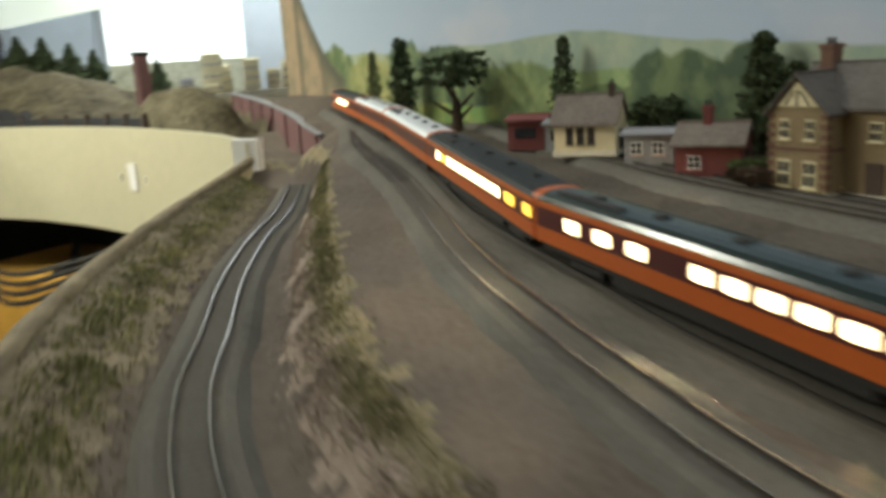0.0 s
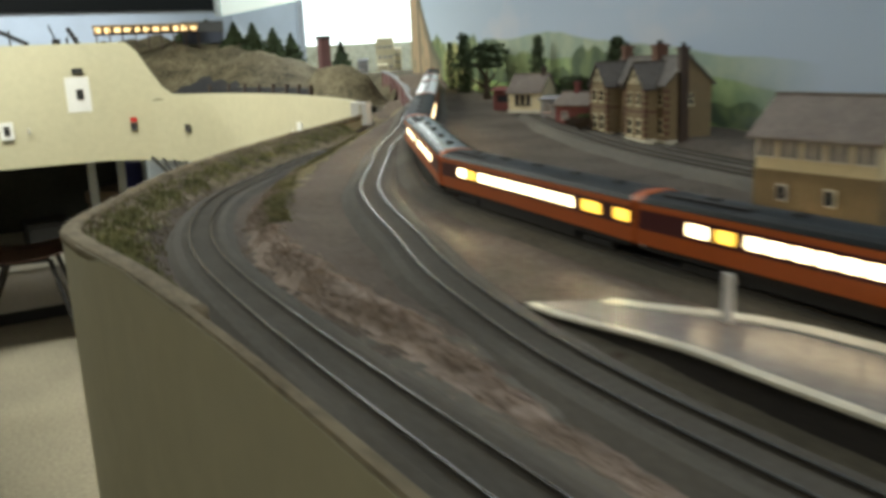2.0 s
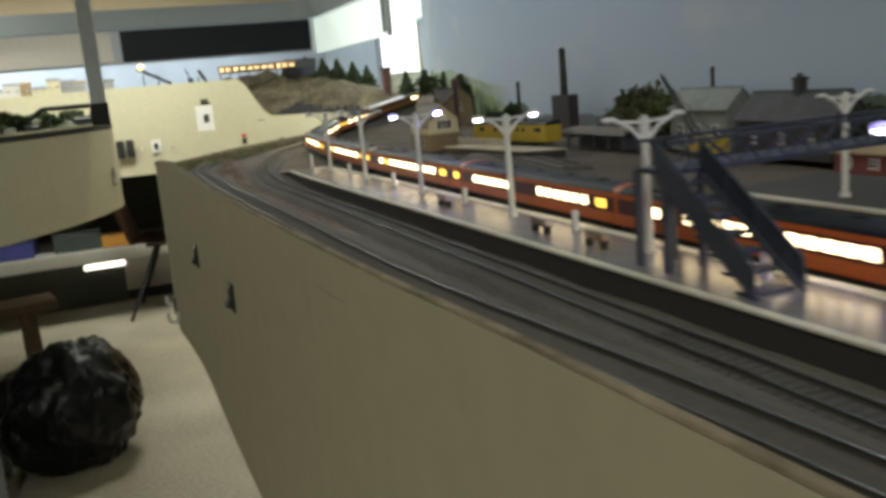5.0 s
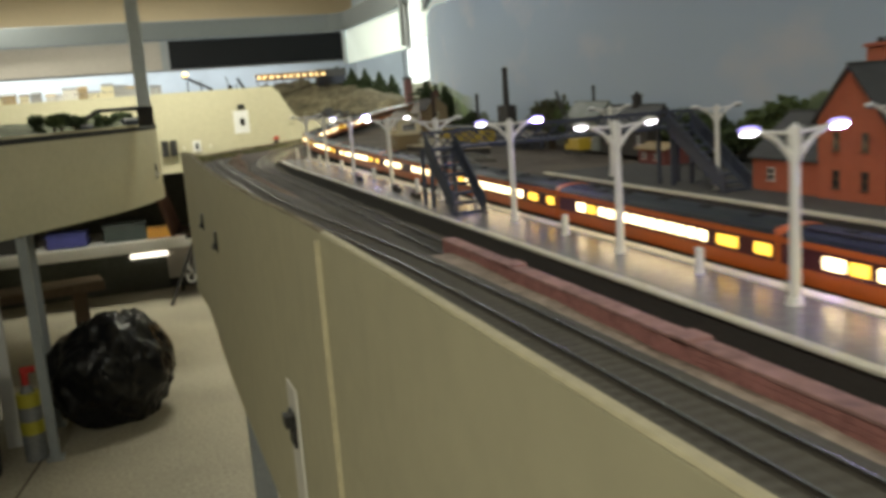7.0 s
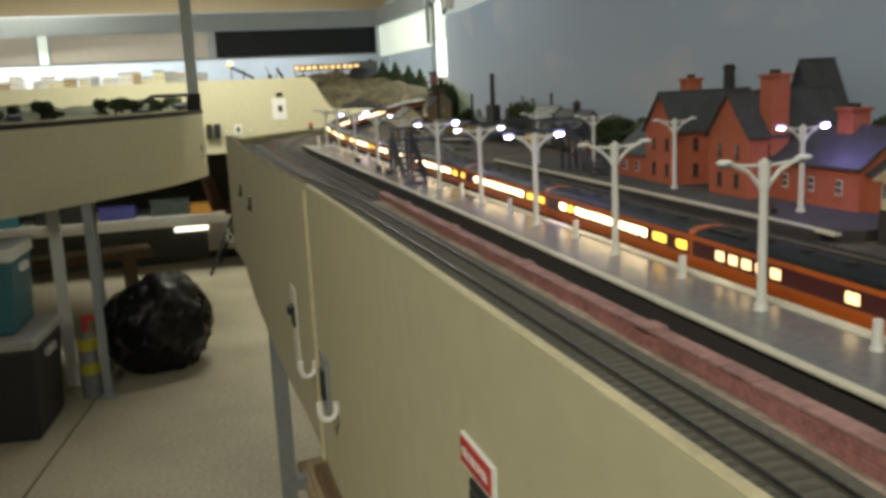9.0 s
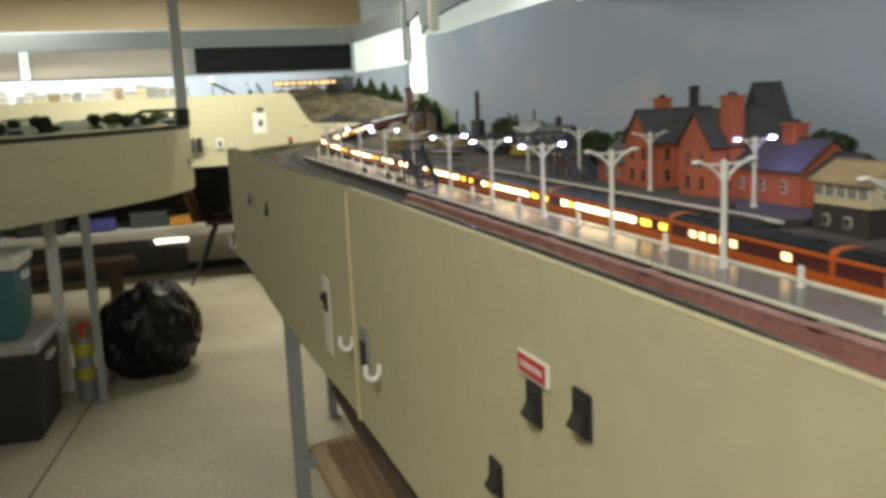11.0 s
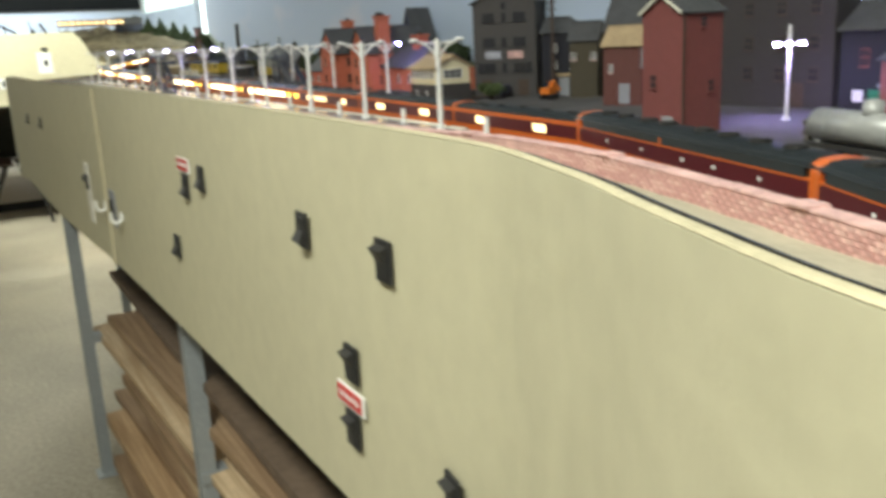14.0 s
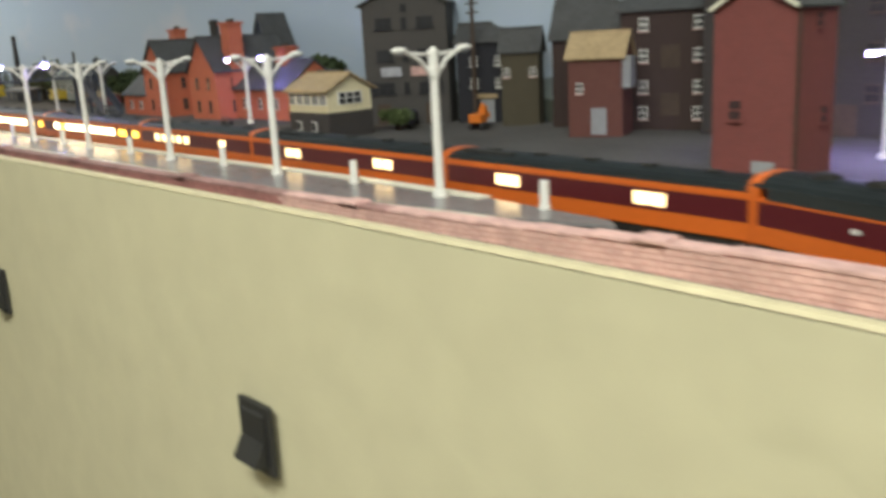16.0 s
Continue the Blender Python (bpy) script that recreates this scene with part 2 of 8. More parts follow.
PLYDARK = mat("dark_ply", (0.13, 0.09, 0.06), 0.85, 0, 0.25, 60, 0.2, 6)
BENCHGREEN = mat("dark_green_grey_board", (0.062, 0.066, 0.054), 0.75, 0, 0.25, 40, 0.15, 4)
OCHRE = mat("ochre_yellow_plastic", (0.62, 0.34, 0.06), 0.55, 0, 0.12, 60, 0.08, 6)
DULLTEAL = mat("dull_teal_case", (0.05, 0.066, 0.062), 0.5, 0, 0.2, 80, 0.1, 12)
BAG = mat("black_bag", (0.009, 0.009, 0.010), 0.28, 0, 0.2, 22, 0.2, 14, spec=0.35)
DARKFAC = brick_mat("sooty_blue_brick", (0.032, 0.034, 0.048), (0.026, 0.027, 0.04), (0.045, 0.046, 0.055), 0.0032)
REDBRICK = brick_mat("station_brick", (0.50, 0.185, 0.11), (0.42, 0.15, 0.09), (0.48, 0.26, 0.18), 0.0032)
REDWALL = brick_mat("tower_brick", (0.25, 0.085, 0.08), (0.205, 0.07, 0.066), (0.26, 0.12, 0.11), 0.0032)
SHEDBRICK = brick_mat("shed_brick", (0.185, 0.078, 0.064), (0.15, 0.062, 0.052), (0.2, 0.11, 0.095), 0.0032)
ROSE = brick_mat("rose_brick", (0.38, 0.15, 0.14), (0.32, 0.125, 0.115), (0.40, 0.21, 0.19), 0.0032)
BROWNBRICK = brick_mat("mill_brick", (0.072, 0.064, 0.062), (0.058, 0.052, 0.05), (0.088, 0.08, 0.078), 0.0032)
GREYMILL = brick_mat("grey_mill_brick", (0.105, 0.10, 0.098), (0.088, 0.083, 0.082), (0.125, 0.118, 0.115), 0.0032)
BLOCKRED = brick_mat("warehouse_brick", (0.075, 0.045, 0.042), (0.062, 0.038, 0.036), (0.09, 0.065, 0.06), 0.0032)
YBRICK = brick_mat("buff_brick", (0.29, 0.235, 0.145), (0.25, 0.20, 0.12), (0.31, 0.26, 0.18), 0.0032)
OLDBUFF = brick_mat("sooty_buff_brick", (0.115, 0.10, 0.068), (0.095, 0.083, 0.056), (0.13, 0.115, 0.085), 0.0032)
QUOIN = brick_mat("quoin_brick", (0.20, 0.112, 0.078), (0.17, 0.095, 0.065), (0.22, 0.14, 0.105), 0.0032)
SLATE = mat("slate_roof", (0.055, 0.057, 0.06), 0.75, 0, 0.25, 260, 0.4, 40)
SLATE2 = mat("brown_slate", (0.16, 0.135, 0.115), 0.8, 0, 0.25, 260, 0.4, 40)
TANROOF = mat("tan_roof", (0.36, 0.27, 0.155), 0.85, 0, 0.2, 200, 0.2, 30)
CREAM = mat("cream_paint", (0.66, 0.60, 0.40), 0.7, 0, 0.08, 200, 0.08, 20)
PALEGREEN = mat("pale_green_sheeting", (0.20, 0.22, 0.20), 0.7, 0, 0.2, 120, 0.15, 20)
YELLOW = mat("coach_yellow", (0.50, 0.36, 0.035), 0.5, 0, 0.12, 200, 0.05, 20)
GREYSIGN = mat("faded_grey_sign", (0.36, 0.37, 0.42), 0.8, 0, 0.3, 300, 0.05, 60)
GREYP = mat("grey_paint", (0.26, 0.27, 0.29), 0.8, 0, 0.12, 200, 0.08, 20)
TIMBER = mat("dark_timber", (0.06, 0.04, 0.03), 0.8, 0, 0.2, 200, 0.1, 20)
PANE = mat("window_glass_dull", (0.20, 0.21, 0.22), 0.2, 0, 0.2, 100, 0.0, 20)
PANED = mat("window_glass_dark", (0.035, 0.037, 0.04), 0.15, 0, 0.2, 100, 0.0, 20)
BLUEDK = mat("dark_blue_steel", (0.05, 0.06, 0.09), 0.55, 0.2, 0.15, 200, 0.1, 20)
GIRDER = mat("girder_purple_brown", (0.17, 0.085, 0.085), 0.65, 0, 0.15, 150, 0.1, 16)
ROCK = mat("scrub_rock", (0.06, 0.052, 0.034), 0.95, 0, 0.5, 70, 0.9, 9, (0.12, 0.105, 0.068))
COAL = mat("coal_black", (0.02, 0.021, 0.025), 0.8, 0, 0.3, 200, 0.6, 20)
TANK = mat("tank_grey", (0.36, 0.37, 0.36), 0.36, 0.2, 0.12, 200, 0.05, 12)
TEAL = mat("cooler_teal", (0.03, 0.14, 0.18), 0.4, 0, 0.08, 100, 0.05, 8)
LIDGREY = mat("lid_grey", (0.34, 0.34, 0.33), 0.5, 0, 0.08, 100, 0.05, 8)
CHAIRB = mat("chair_brown", (0.11, 0.052, 0.036), 0.5, 0, 0.1, 100, 0.05, 8)
YLABEL = mat("yellow_label", (0.42, 0.38, 0.04), 0.5, 0, 0.15, 100, 0.05, 8)
ORANGEB = mat("orange_box", (0.62, 0.30, 0.05), 0.6, 0, 0.12, 60, 0.05, 8)
BLUEB = mat("blue_cloth", (0.05, 0.055, 0.22), 0.7, 0, 0.2, 60, 0.1, 8)
DIGGER = mat("digger_orange", (0.62, 0.17, 0.02), 0.5, 0, 0.1, 100, 0.05, 8)
MATGREY = mat("worktop_white", (0.74, 0.72, 0.66), 0.45, 0, 0.1, 60, 0.05, 5)
WINDOW = glow("bright_window", (0.93, 1.0, 0.98), 1.25)
# Glow for surfaces that are only brightly lit, not lamps.
PANELGLOW = glow("bright_panel", (0.80, 0.92, 0.88), 0.48)
TUBE = glow("tube_and_strip_glow", (1.0, 0.95, 0.82), 2.4)
BULBS = glow("warm_bulbs", (1.0, 0.70, 0.32), 2.6)

# ---------------------------------------------------------------- building helpers


def box(bm, cx, cy, cz, sx, sy, sz, rz=0.0, rx=0.0, ry=0.0):
    """A block centred at (cx, cy, cz)."""
    m = pose(cx, cy, cz, rx, ry, rz) @ Matrix.Diagonal((sx, sy, sz, 1))
    return bmesh.ops.create_cube(bm, size=1, matrix=m)["verts"]


def cyl(bm, a, b, r1, r2=None, n=12):
    """A round bar from a to b."""
    a, b = Vector(a), Vector(b)
    d = b - a
    m = Matrix.Translation((a + b) / 2) @ d.to_track_quat("Z", "Y").to_matrix().to_4x4()
    return bmesh.ops.create_cone(bm, cap_ends=True, segments=n, radius1=r1, radius2=r1 if r2 is None else r2, depth=d.length, matrix=m)["verts"]


def ball(bm, c, r, sub=2, squash=(1, 1, 1)):
    return bmesh.ops.create_icosphere(bm, subdivisions=sub, radius=r, matrix=Matrix.Translation(c) @ Matrix.Diagonal((*squash, 1)))["verts"]


def soften(bm, width, seg=2):
    bmesh.ops.bevel(bm, geom=bm.edges[:], offset=width, segments=seg, affect="EDGES", profile=0.5)
    return bm


def mesh_ob(name, bm, material, smooth=False):
    me = bpy.data.meshes.new(name)
    bmesh.ops.recalc_face_normals(bm, faces=bm.faces[:])
    bm.to_mesh(me)
    bm.free()
    for m in material if isinstance(material, (list, tuple)) else [material]:
        me.materials.append(m)
    if smooth:
        me.polygons.foreach_set("use_smooth", [True] * len(me.polygons))
    return new(name, me)


def part(name, bm, material, parent, label="", smooth=False):
    ob = mesh_ob(name, bm, material, smooth)
    ob.parent = parent
    if label:
        ob["label"] = label
    return ob


def thing(name, m, label, category, group=""):
    ob = new(name)
    ob.empty_display_size = 0.02
    ob.matrix_basis = m
    return tagged(ob, label, category, group)


def block(name, material, parent, cx, cy, cz, sx, sy, sz, bevel=0.0, label="", **turn):
    bm = bmesh.new()
    box(bm, cx, cy, cz, sx, sy, sz, **turn)
    if bevel:
        soften(bm, bevel)
    return part(name, bm, material, parent, label)


def struct(name, bm, material, label="", smooth=False, category=""):
    return tagged(mesh_ob(name, bm, material, smooth), label, category, kind="structure")


def curve_pts(pts, step=0.02):
    """An even, smooth line through the given plan points."""
    p = [Vector(q) for q in pts]
    p = [2 * p[0] - p[1]] + p + [2 * p[-1] - p[-2]]
    fine = []
    for a, b, c, d in zip(p, p[1:], p[2:], p[3:]):
        n = max(2, int((c - b).length / step * 2))
        for i in range(n):
            t = i / n
            fine.append(0.5 * ((2 * b) + (c - a) * t + (2 * a - 5 * b + 4 * c - d) * t**2 + (3 * b - a - 3 * c + d) * t**3))
    fine.append(p[-2])
    dist = np.r_[0, np.cumsum([(b - a).length for a, b in zip(fine, fine[1:])])]
    s = np.linspace(0, dist[-1], max(2, int(dist[-1] / step) + 1))
    return [Vector([np.interp(v, dist, [q[k] for q in fine]) for k in range(len(fine[0]))]) for v in s]


def sweep(bm, line, profile, closed=True):
    """Carries a profile of (across to the right, up) along a line of (x, y, z)."""
    rings = []
    for i, q in enumerate(line):
        a, b = line[max(0, i - 1)], line[min(len(line) - 1, i + 1)]
        d = Vector((b[0] - a[0], b[1] - a[1])).normalized()
        rings.append([bm.verts.new((q[0] + d.y * u, q[1] - d.x * u, q[2] + v)) for u, v in profile])
    n = len(profile)
    for r, s in zip(rings, rings[1:]):
        for k in range(n if closed else n - 1):
            bm.faces.new((r[k], r[(k + 1) % n], s[(k + 1) % n], s[k]))
    if closed:
        bm.faces.new(rings[0]), bm.faces.new(list(reversed(rings[-1])))
    return bm


def lift(line, z):
    return [Vector((q[0], q[1], z)) for q in line]


@functools.lru_cache(maxsize=None)
def plan_rows(table):
    rows = sorted(table, key=lambda r: r[1])
    return np.array([r[1] for r in rows]), np.array([r[0] for r in rows])


def at_y(table, y):
    """The x of a plan line (rows of x, y) at y."""
    ys_, xs_ = plan_rows(tuple(table))
    return float(np.interp(y, ys_, xs_))


rnd = random.Random(7)

# ---------------------------------------------------------------- plan lines
LIPLINE = [(0.76, 1.50), (0.66, 1.38), (0.522, 1.224), (0.371, 1.053), (0.218, 0.866), (0.103, 0.702), (0.013, 0.532), (-0.042, 0.40), (-0.074, 0.26), (-0.081, 0.12), (-0.075, -0.02),
           (-0.068, -0.2), (-0.066, -0.65), (-0.054, -1.2), (-0.043, -1.5), (-0.03, -2.3), (-0.031, -2.85), (-0.057, -3.016), (-0.096, -3.131), (-0.13, -3.25), (-0.15, -3.45), (-0.155, -4.2)]
SIDING = [(0.02, -2.78, 1.106), (0.02, -2.6, 1.109), (0.02, -2.45, 1.117), (0.02, -2.3, 1.123), (0.012, -1.75, 1.125), (0.0, -1.5, 1.125), (-0.02, -1.2, 1.123), (-0.0235, -0.9, 1.121), (-0.0245, -0.5, 1.117), (-0.0185, -0.2, 1.112), (-0.008, 0.0, 1.107),
          (0.009, 0.15, 1.102), (0.038, 0.28, 1.098), (0.095, 0.45, 1.09), (0.155, 0.57, 1.086), (0.22, 0.663, 1.084), (0.308, 0.79, 1.082), (0.42, 0.93, 1.08), (0.529, 1.05, 1.078), (0.70, 1.27, 1.074)]
MAIN = [(0.10, -3.1), (0.15, -2.95), (0.135, -2.8), (0.1, -2.6), (0.088, -2.35), (0.0885, -1.0), (0.083, -0.5), (0.080, -0.3), (0.083, -0.16), (0.106, -0.02), (0.137, 0.08), (0.167, 0.182), (0.206, 0.29), (0.25, 0.375), (0.312, 0.485), (0.38, 0.60), (0.535, 0.83), (0.70, 1.10), (0.92, 1.40), (1.21, 1.90), (1.75, 2.55), (2.3, 3.05)]
TRAINLINE = [(-0.12, -3.60), (-0.01, -3.32), (0.075, -3.15), (0.129, -3.04), (0.18, -2.89), (0.211, -2.74), (0.219, -2.55), (0.219, -2.0), (0.219, -0.45), (0.224, -0.15), (0.254, 0.2), (0.30, 0.345), (0.362, 0.468), (0.457, 0.65), (0.61, 0.88), (0.785, 1.18), (1.245, 1.93), (1.8, 2.58), (2.35, 3.06)]
FARTRACK = [(0.20, -3.3), (0.278, -2.95), (0.33, -2.7), (0.355, -2.4), (0.355, -1.0), (0.40, -0.6), (0.47, -0.2), (0.545, 0.2), (0.60, 0.42), (0.69, 0.65), (0.83, 0.92), (0.98, 1.17)]
BACKLINE = [(1.16, 1.95), (1.14, 1.88), (1.0, 1.42), (0.85, 0.83), (0.745, 0.3), (0.705, -0.3), (0.695, -1.0), (0.70, -2.05), (0.735, -2.6), (0.74, -4.2)]
LOWFASCIA = [(-3.2, 3.5), (-1.5, 3.42), (0.2, 3.36), (0.58, 3.33), (0.74, 3.25), (0.87, 3.0), (0.93, 2.6), (0.92, 2.2), (0.86, 1.8), (0.77, 1.52)]
GIRDERLINE = [(0.84, 1.34), (0.90, 1.47), (0.945, 1.58), (1.0, 1.70), (1.075, 1.88), (1.19, 2.15), (1.33, 2.5), (1.5, 2.9)]
WALLLINE = [(0.055, -1.54), (0.056, -1.7), (0.059, -2.2), (0.064, -2.6), (0.067, -2.8), (0.056, -2.92), (0.034, -3.02), (0.012, -3.10), (-0.003, -3.15), (-0.016, -3.20), (-0.045, -3.32), (-0.075, -3.55)]
Z_PLAT = 1.111
side_z = lambda y: float(np.interp(y, [r[1] for r in SIDING], [r[2] for r in SIDING])) - 0.004


def smooth(t):
    t = max(0.0, min(1.0, t))
    return t * t * (3 - 2 * t)


train_z = lambda y: float(np.interp(y, [-3.3, -2.7, -2.3, -1.9, -1.5, -0.4, 0.2, 0.6, 0.8, 1.4, 2.0, 2.6], [1.077, 1.082, 1.086, 1.090, 1.094, 1.097, 1.104, 1.116, 1.129, 1.154, 1.162, 1.172]))
main_z = lambda y: 1.098 - 0.007 * smooth((-0.05 - y) / 0.25) + 0.008 * smooth((y + 0.25) / 0.6) + float(np.interp(y, [0.5, 0.8, 1.4, 2.0, 2.6], [0, 0.014, 0.042, 0.05, 0.06]))
ztop = lambda y: 1.138 + 0.009 * smooth((-0.7 - y) / 1.1) - 0.036 * smooth((y + 0.05) / 0.6)


def bank_u(y):
    """How far from siding to main track the little cutting's face stands."""
    return float(np.interp(y, [-0.9, -0.25, -0.1, 0.0, 0.115, 0.25, 0.35, 0.7], [0.60, 0.56, 0.45, 0.33, 0.28, 0.31, 0.31, 0.34]))


def ground_z(x, y):
    xs, xm, zs, zm, xl = at_y(SIDING, max(-2.78, min(1.27, y))), at_y(MAIN, y), side_z(y), main_z(y), at_y(LIPLINE, y)
    if y < -1.54:
        z = zs if x < at_y(WALLLINE, max(-3.5, y)) else zm
    elif x < xs - 0.018:
        z = zs + (ztop(y) - 0.002 - zs) * smooth((xs - 0.018 - x) / max(0.01, xs - 0.018 - xl)) if y > 0 else zs
    else:
        a, b = xs + 0.02, xm - 0.022
        z = zs + (zm - zs) * smooth((x - a) / max(1e-3, b - a))
        if y > -0.2 and a < x < b:
            u = (x - xs) / (xm - xs) - bank_u(y)
            z += 0.013 * smooth((y + 0.35) / 0.4) * smooth((u + 0.09) / 0.13) * math.exp(-((max(0.0, u - 0.06) / 0.22) ** 2))
    xw = at_y(WALLLINE, max(-3.5, min(-1.54, y)))
    if y < -2.6 and x < xw:
        z += (1.142 - 0.023 * (x - xl) / (xw - xl) - z - (0.022 if x - xl < 0.013 else 0.0)) * smooth((-2.6 - y) / 0.22)
    if x > xm + 0.02:
        z += (train_z(y) - zm) * smooth((x - xm - 0.02) / 0.03)
    if y > 1.36 and x < at_y(GIRDERLINE, y):
        z = min(z, 1.075)
    if x > 0.25 and y < -1.4:
        z += max(0.0, 1.0925 - train_z(y)) * smooth((x - 0.25) / 0.04)
    far = at_y(FARTRACK, y) + 0.035
    if x > far and y > -0.75:
        z += (0.018 * smooth((y + 0.7) / 0.9) + 0.014 * smooth((y - 0.45) / 0.3)) * smooth((x - far) / 0.05)
    return z + 0.0012 * noise.noise((x * 60, y * 60, 0)) + 0.002 * noise.noise((x * 14, y * 14, 3))


# ---------------------------------------------------------------- room
bm = bmesh.new()
box(bm, -0.4, 0.9, -0.05, 7.6, 13.0, 0.1)
struct("floor", bm, CONCRETE, "worn beige concrete workshop floor with joints", category="floor")
for cx, cy, sx, sy, rz in ((-0.83, 0.2, 0.006, 2.6, -8), (-2.2, 2.0, 2.6, 0.006, 4)):
    bm = bmesh.new()
    box(bm, cx, cy, 0.0015, sx, sy, 0.003, rz=rz)
    struct("trim", bm, TIMBER, "thin dark joint in the concrete floor", category="joint")
for nm, cx, cy, sx, sy in (("wall_north", -0.4, 7.05, 7.6, 0.1), ("wall_south", -0.4, -5.65, 7.6, 0.1), ("wall_west", -4.2, 0.7, 0.1, 12.6), ("wall_east", 3.4, 0.7, 0.1, 12.6)):
    bm = bmesh.new()
    box(bm, cx, cy, 1.25, sx, sy, 2.5)
    struct(nm, bm, CEIL if nm == "wall_north" else WALLP, "plain grey painted room wall", category="wall")
bm = bmesh.new()
box(bm, -0.4, 0.7, 2.55, 7.7, 12.9, 0.1)
struct("ceiling", bm, CEIL, "cream painted ceiling", category="ceiling")

# ---------------------------------------------------------------- near layout: baseboard and fascia
lipline = curve_pts([(x, y) for x, y in LIPLINE], 0.025)
bm = bmesh.new()
rows = []
for q in lipline:
    z1 = ztop(q[1])
    rows.append((q, z1, z1 - 0.348))
rings = []
for i, (q, z1, z0) in enumerate(rows):
    a, b = rows[max(0, i - 1)][0], rows[min(len(rows) - 1, i + 1)][0]
    d = (b - a).normalized()
    nx, ny = -d.y, d.x
    ring = [(q.x, q.y, z0), (q.x, q.y, z1), (q.x + nx * 0.006, q.y + ny * 0.006, z1), (q.x + nx * 0.006, q.y + ny * 0.006, z0)]
    rings.append([bm.verts.new(v) for v in ring])
for r, s in zip(rings, rings[1:]):
    for k in range(4):
        bm.faces.new((r[k], r[(k + 1) % 4], s[(k + 1) % 4], s[k]))
bm.faces.new(rings[0]), bm.faces.new(rings[-1][::-1])
fascia = struct("fascia", bm, FASCIA, "tan painted hardboard fascia of the model railway", category="fascia", smooth=False)
bm = bmesh.new()
sweep(bm, [Vector((q.x, q.y, ztop(q.y) + 0.0005)) for q in lipline if q.y < -1.553], [(-0.0003, 0.0001), (-0.0012, 0.0012), (-0.0048, 0.0013), (-0.0062, 0.0001)])
struct("trim", bm, LIP, "rough tan top edge of the fascia", category="edge")
bm = bmesh.new()
sweep(bm, [Vector((q.x, q.y, ztop(q.y) + 0.0005)) for q in lipline if -1.58 < q.y < 0.25], [(-0.0003, 0.0001), (-0.0012, 0.0012), (-0.0048, 0.0013), (-0.0062, 0.0001)])
struct("trim", bm, RIM, "soil-stained top edge of the fascia", category="edge")
rim_line = [q for q in curve_pts(LIPLINE, 0.012) if -0.1 < q.y < 1.49]
bm = bmesh.new()
rings = []
for i, q in enumerate(rim_line):
    d = (rim_line[min(i + 1, len(rim_line) - 1)] - rim_line[max(i - 1, 0)]).normalized()
    k = smooth((q.y + 0.1) / 0.4)
    z = ztop(q.y) - 0.001 + k * 0.0012 * noise.noise((q.x * 40, q.y * 40, 3))
    prof = [(-0.003, -0.006), (0.0014 * k - 0.0006, -0.004), (0.0018 * k - 0.0006, 0.0), (0.0002, 0.0018 * k), (-0.003, 0.0032 * k), (-0.008, 0.0036 * k), (-0.014, 0.0016 * k), (-0.014, -0.008)]
    rings.append([bm.verts.new((q.x + d.y * u, q.y - d.x * u, z + v)) for u, v in prof])
for r, t in zip(rings, rings[1:]):
    for k in range(8):
        bm.faces.new((r[k], r[(k + 1) % 8], t[(k + 1) % 8], t[k]))
bm.faces.new(rings[0]), bm.faces.new(rings[-1][::-1])
struct("trim", bm, RIM, "tan soil rolled over the edge of the fascia", smooth=True, category="edge")
bm = bmesh.new()
box(bm, -0.0434, -1.552, 0.968, 0.004, 0.0045, 0.345, rz=-1.0)
struct("trim", bm, LIP, "narrow tan joint strip between fascia sheets", category="joint")

# ground sheet between fascia and backdrop
bm = bmesh.new()
ys = np.r_[np.arange(-4.2, -1.0, 0.022), np.arange(-1.0, 1.2, 0.009), np.arange(1.2, 1.93, 0.022)]
grid = []
for y in ys:
    x0 = at_y([(r[0], r[1]) for r in LIPLINE], y) if y < 1.5 else at_y([(0.76, 1.5), (0.86, 1.8), (0.92, 2.2)], y)
    x0, x1 = x0 + 0.01, at_y(BACKLINE, y) + 0.004
    row = []
    for k in range(121):
        u = k / 120
        x = x0 + (x1 - x0) * (u * 0.55 + 0.45 * u * u)
        row.append(bm.verts.new((x, y, ground_z(x, y))))
    grid.append(row)
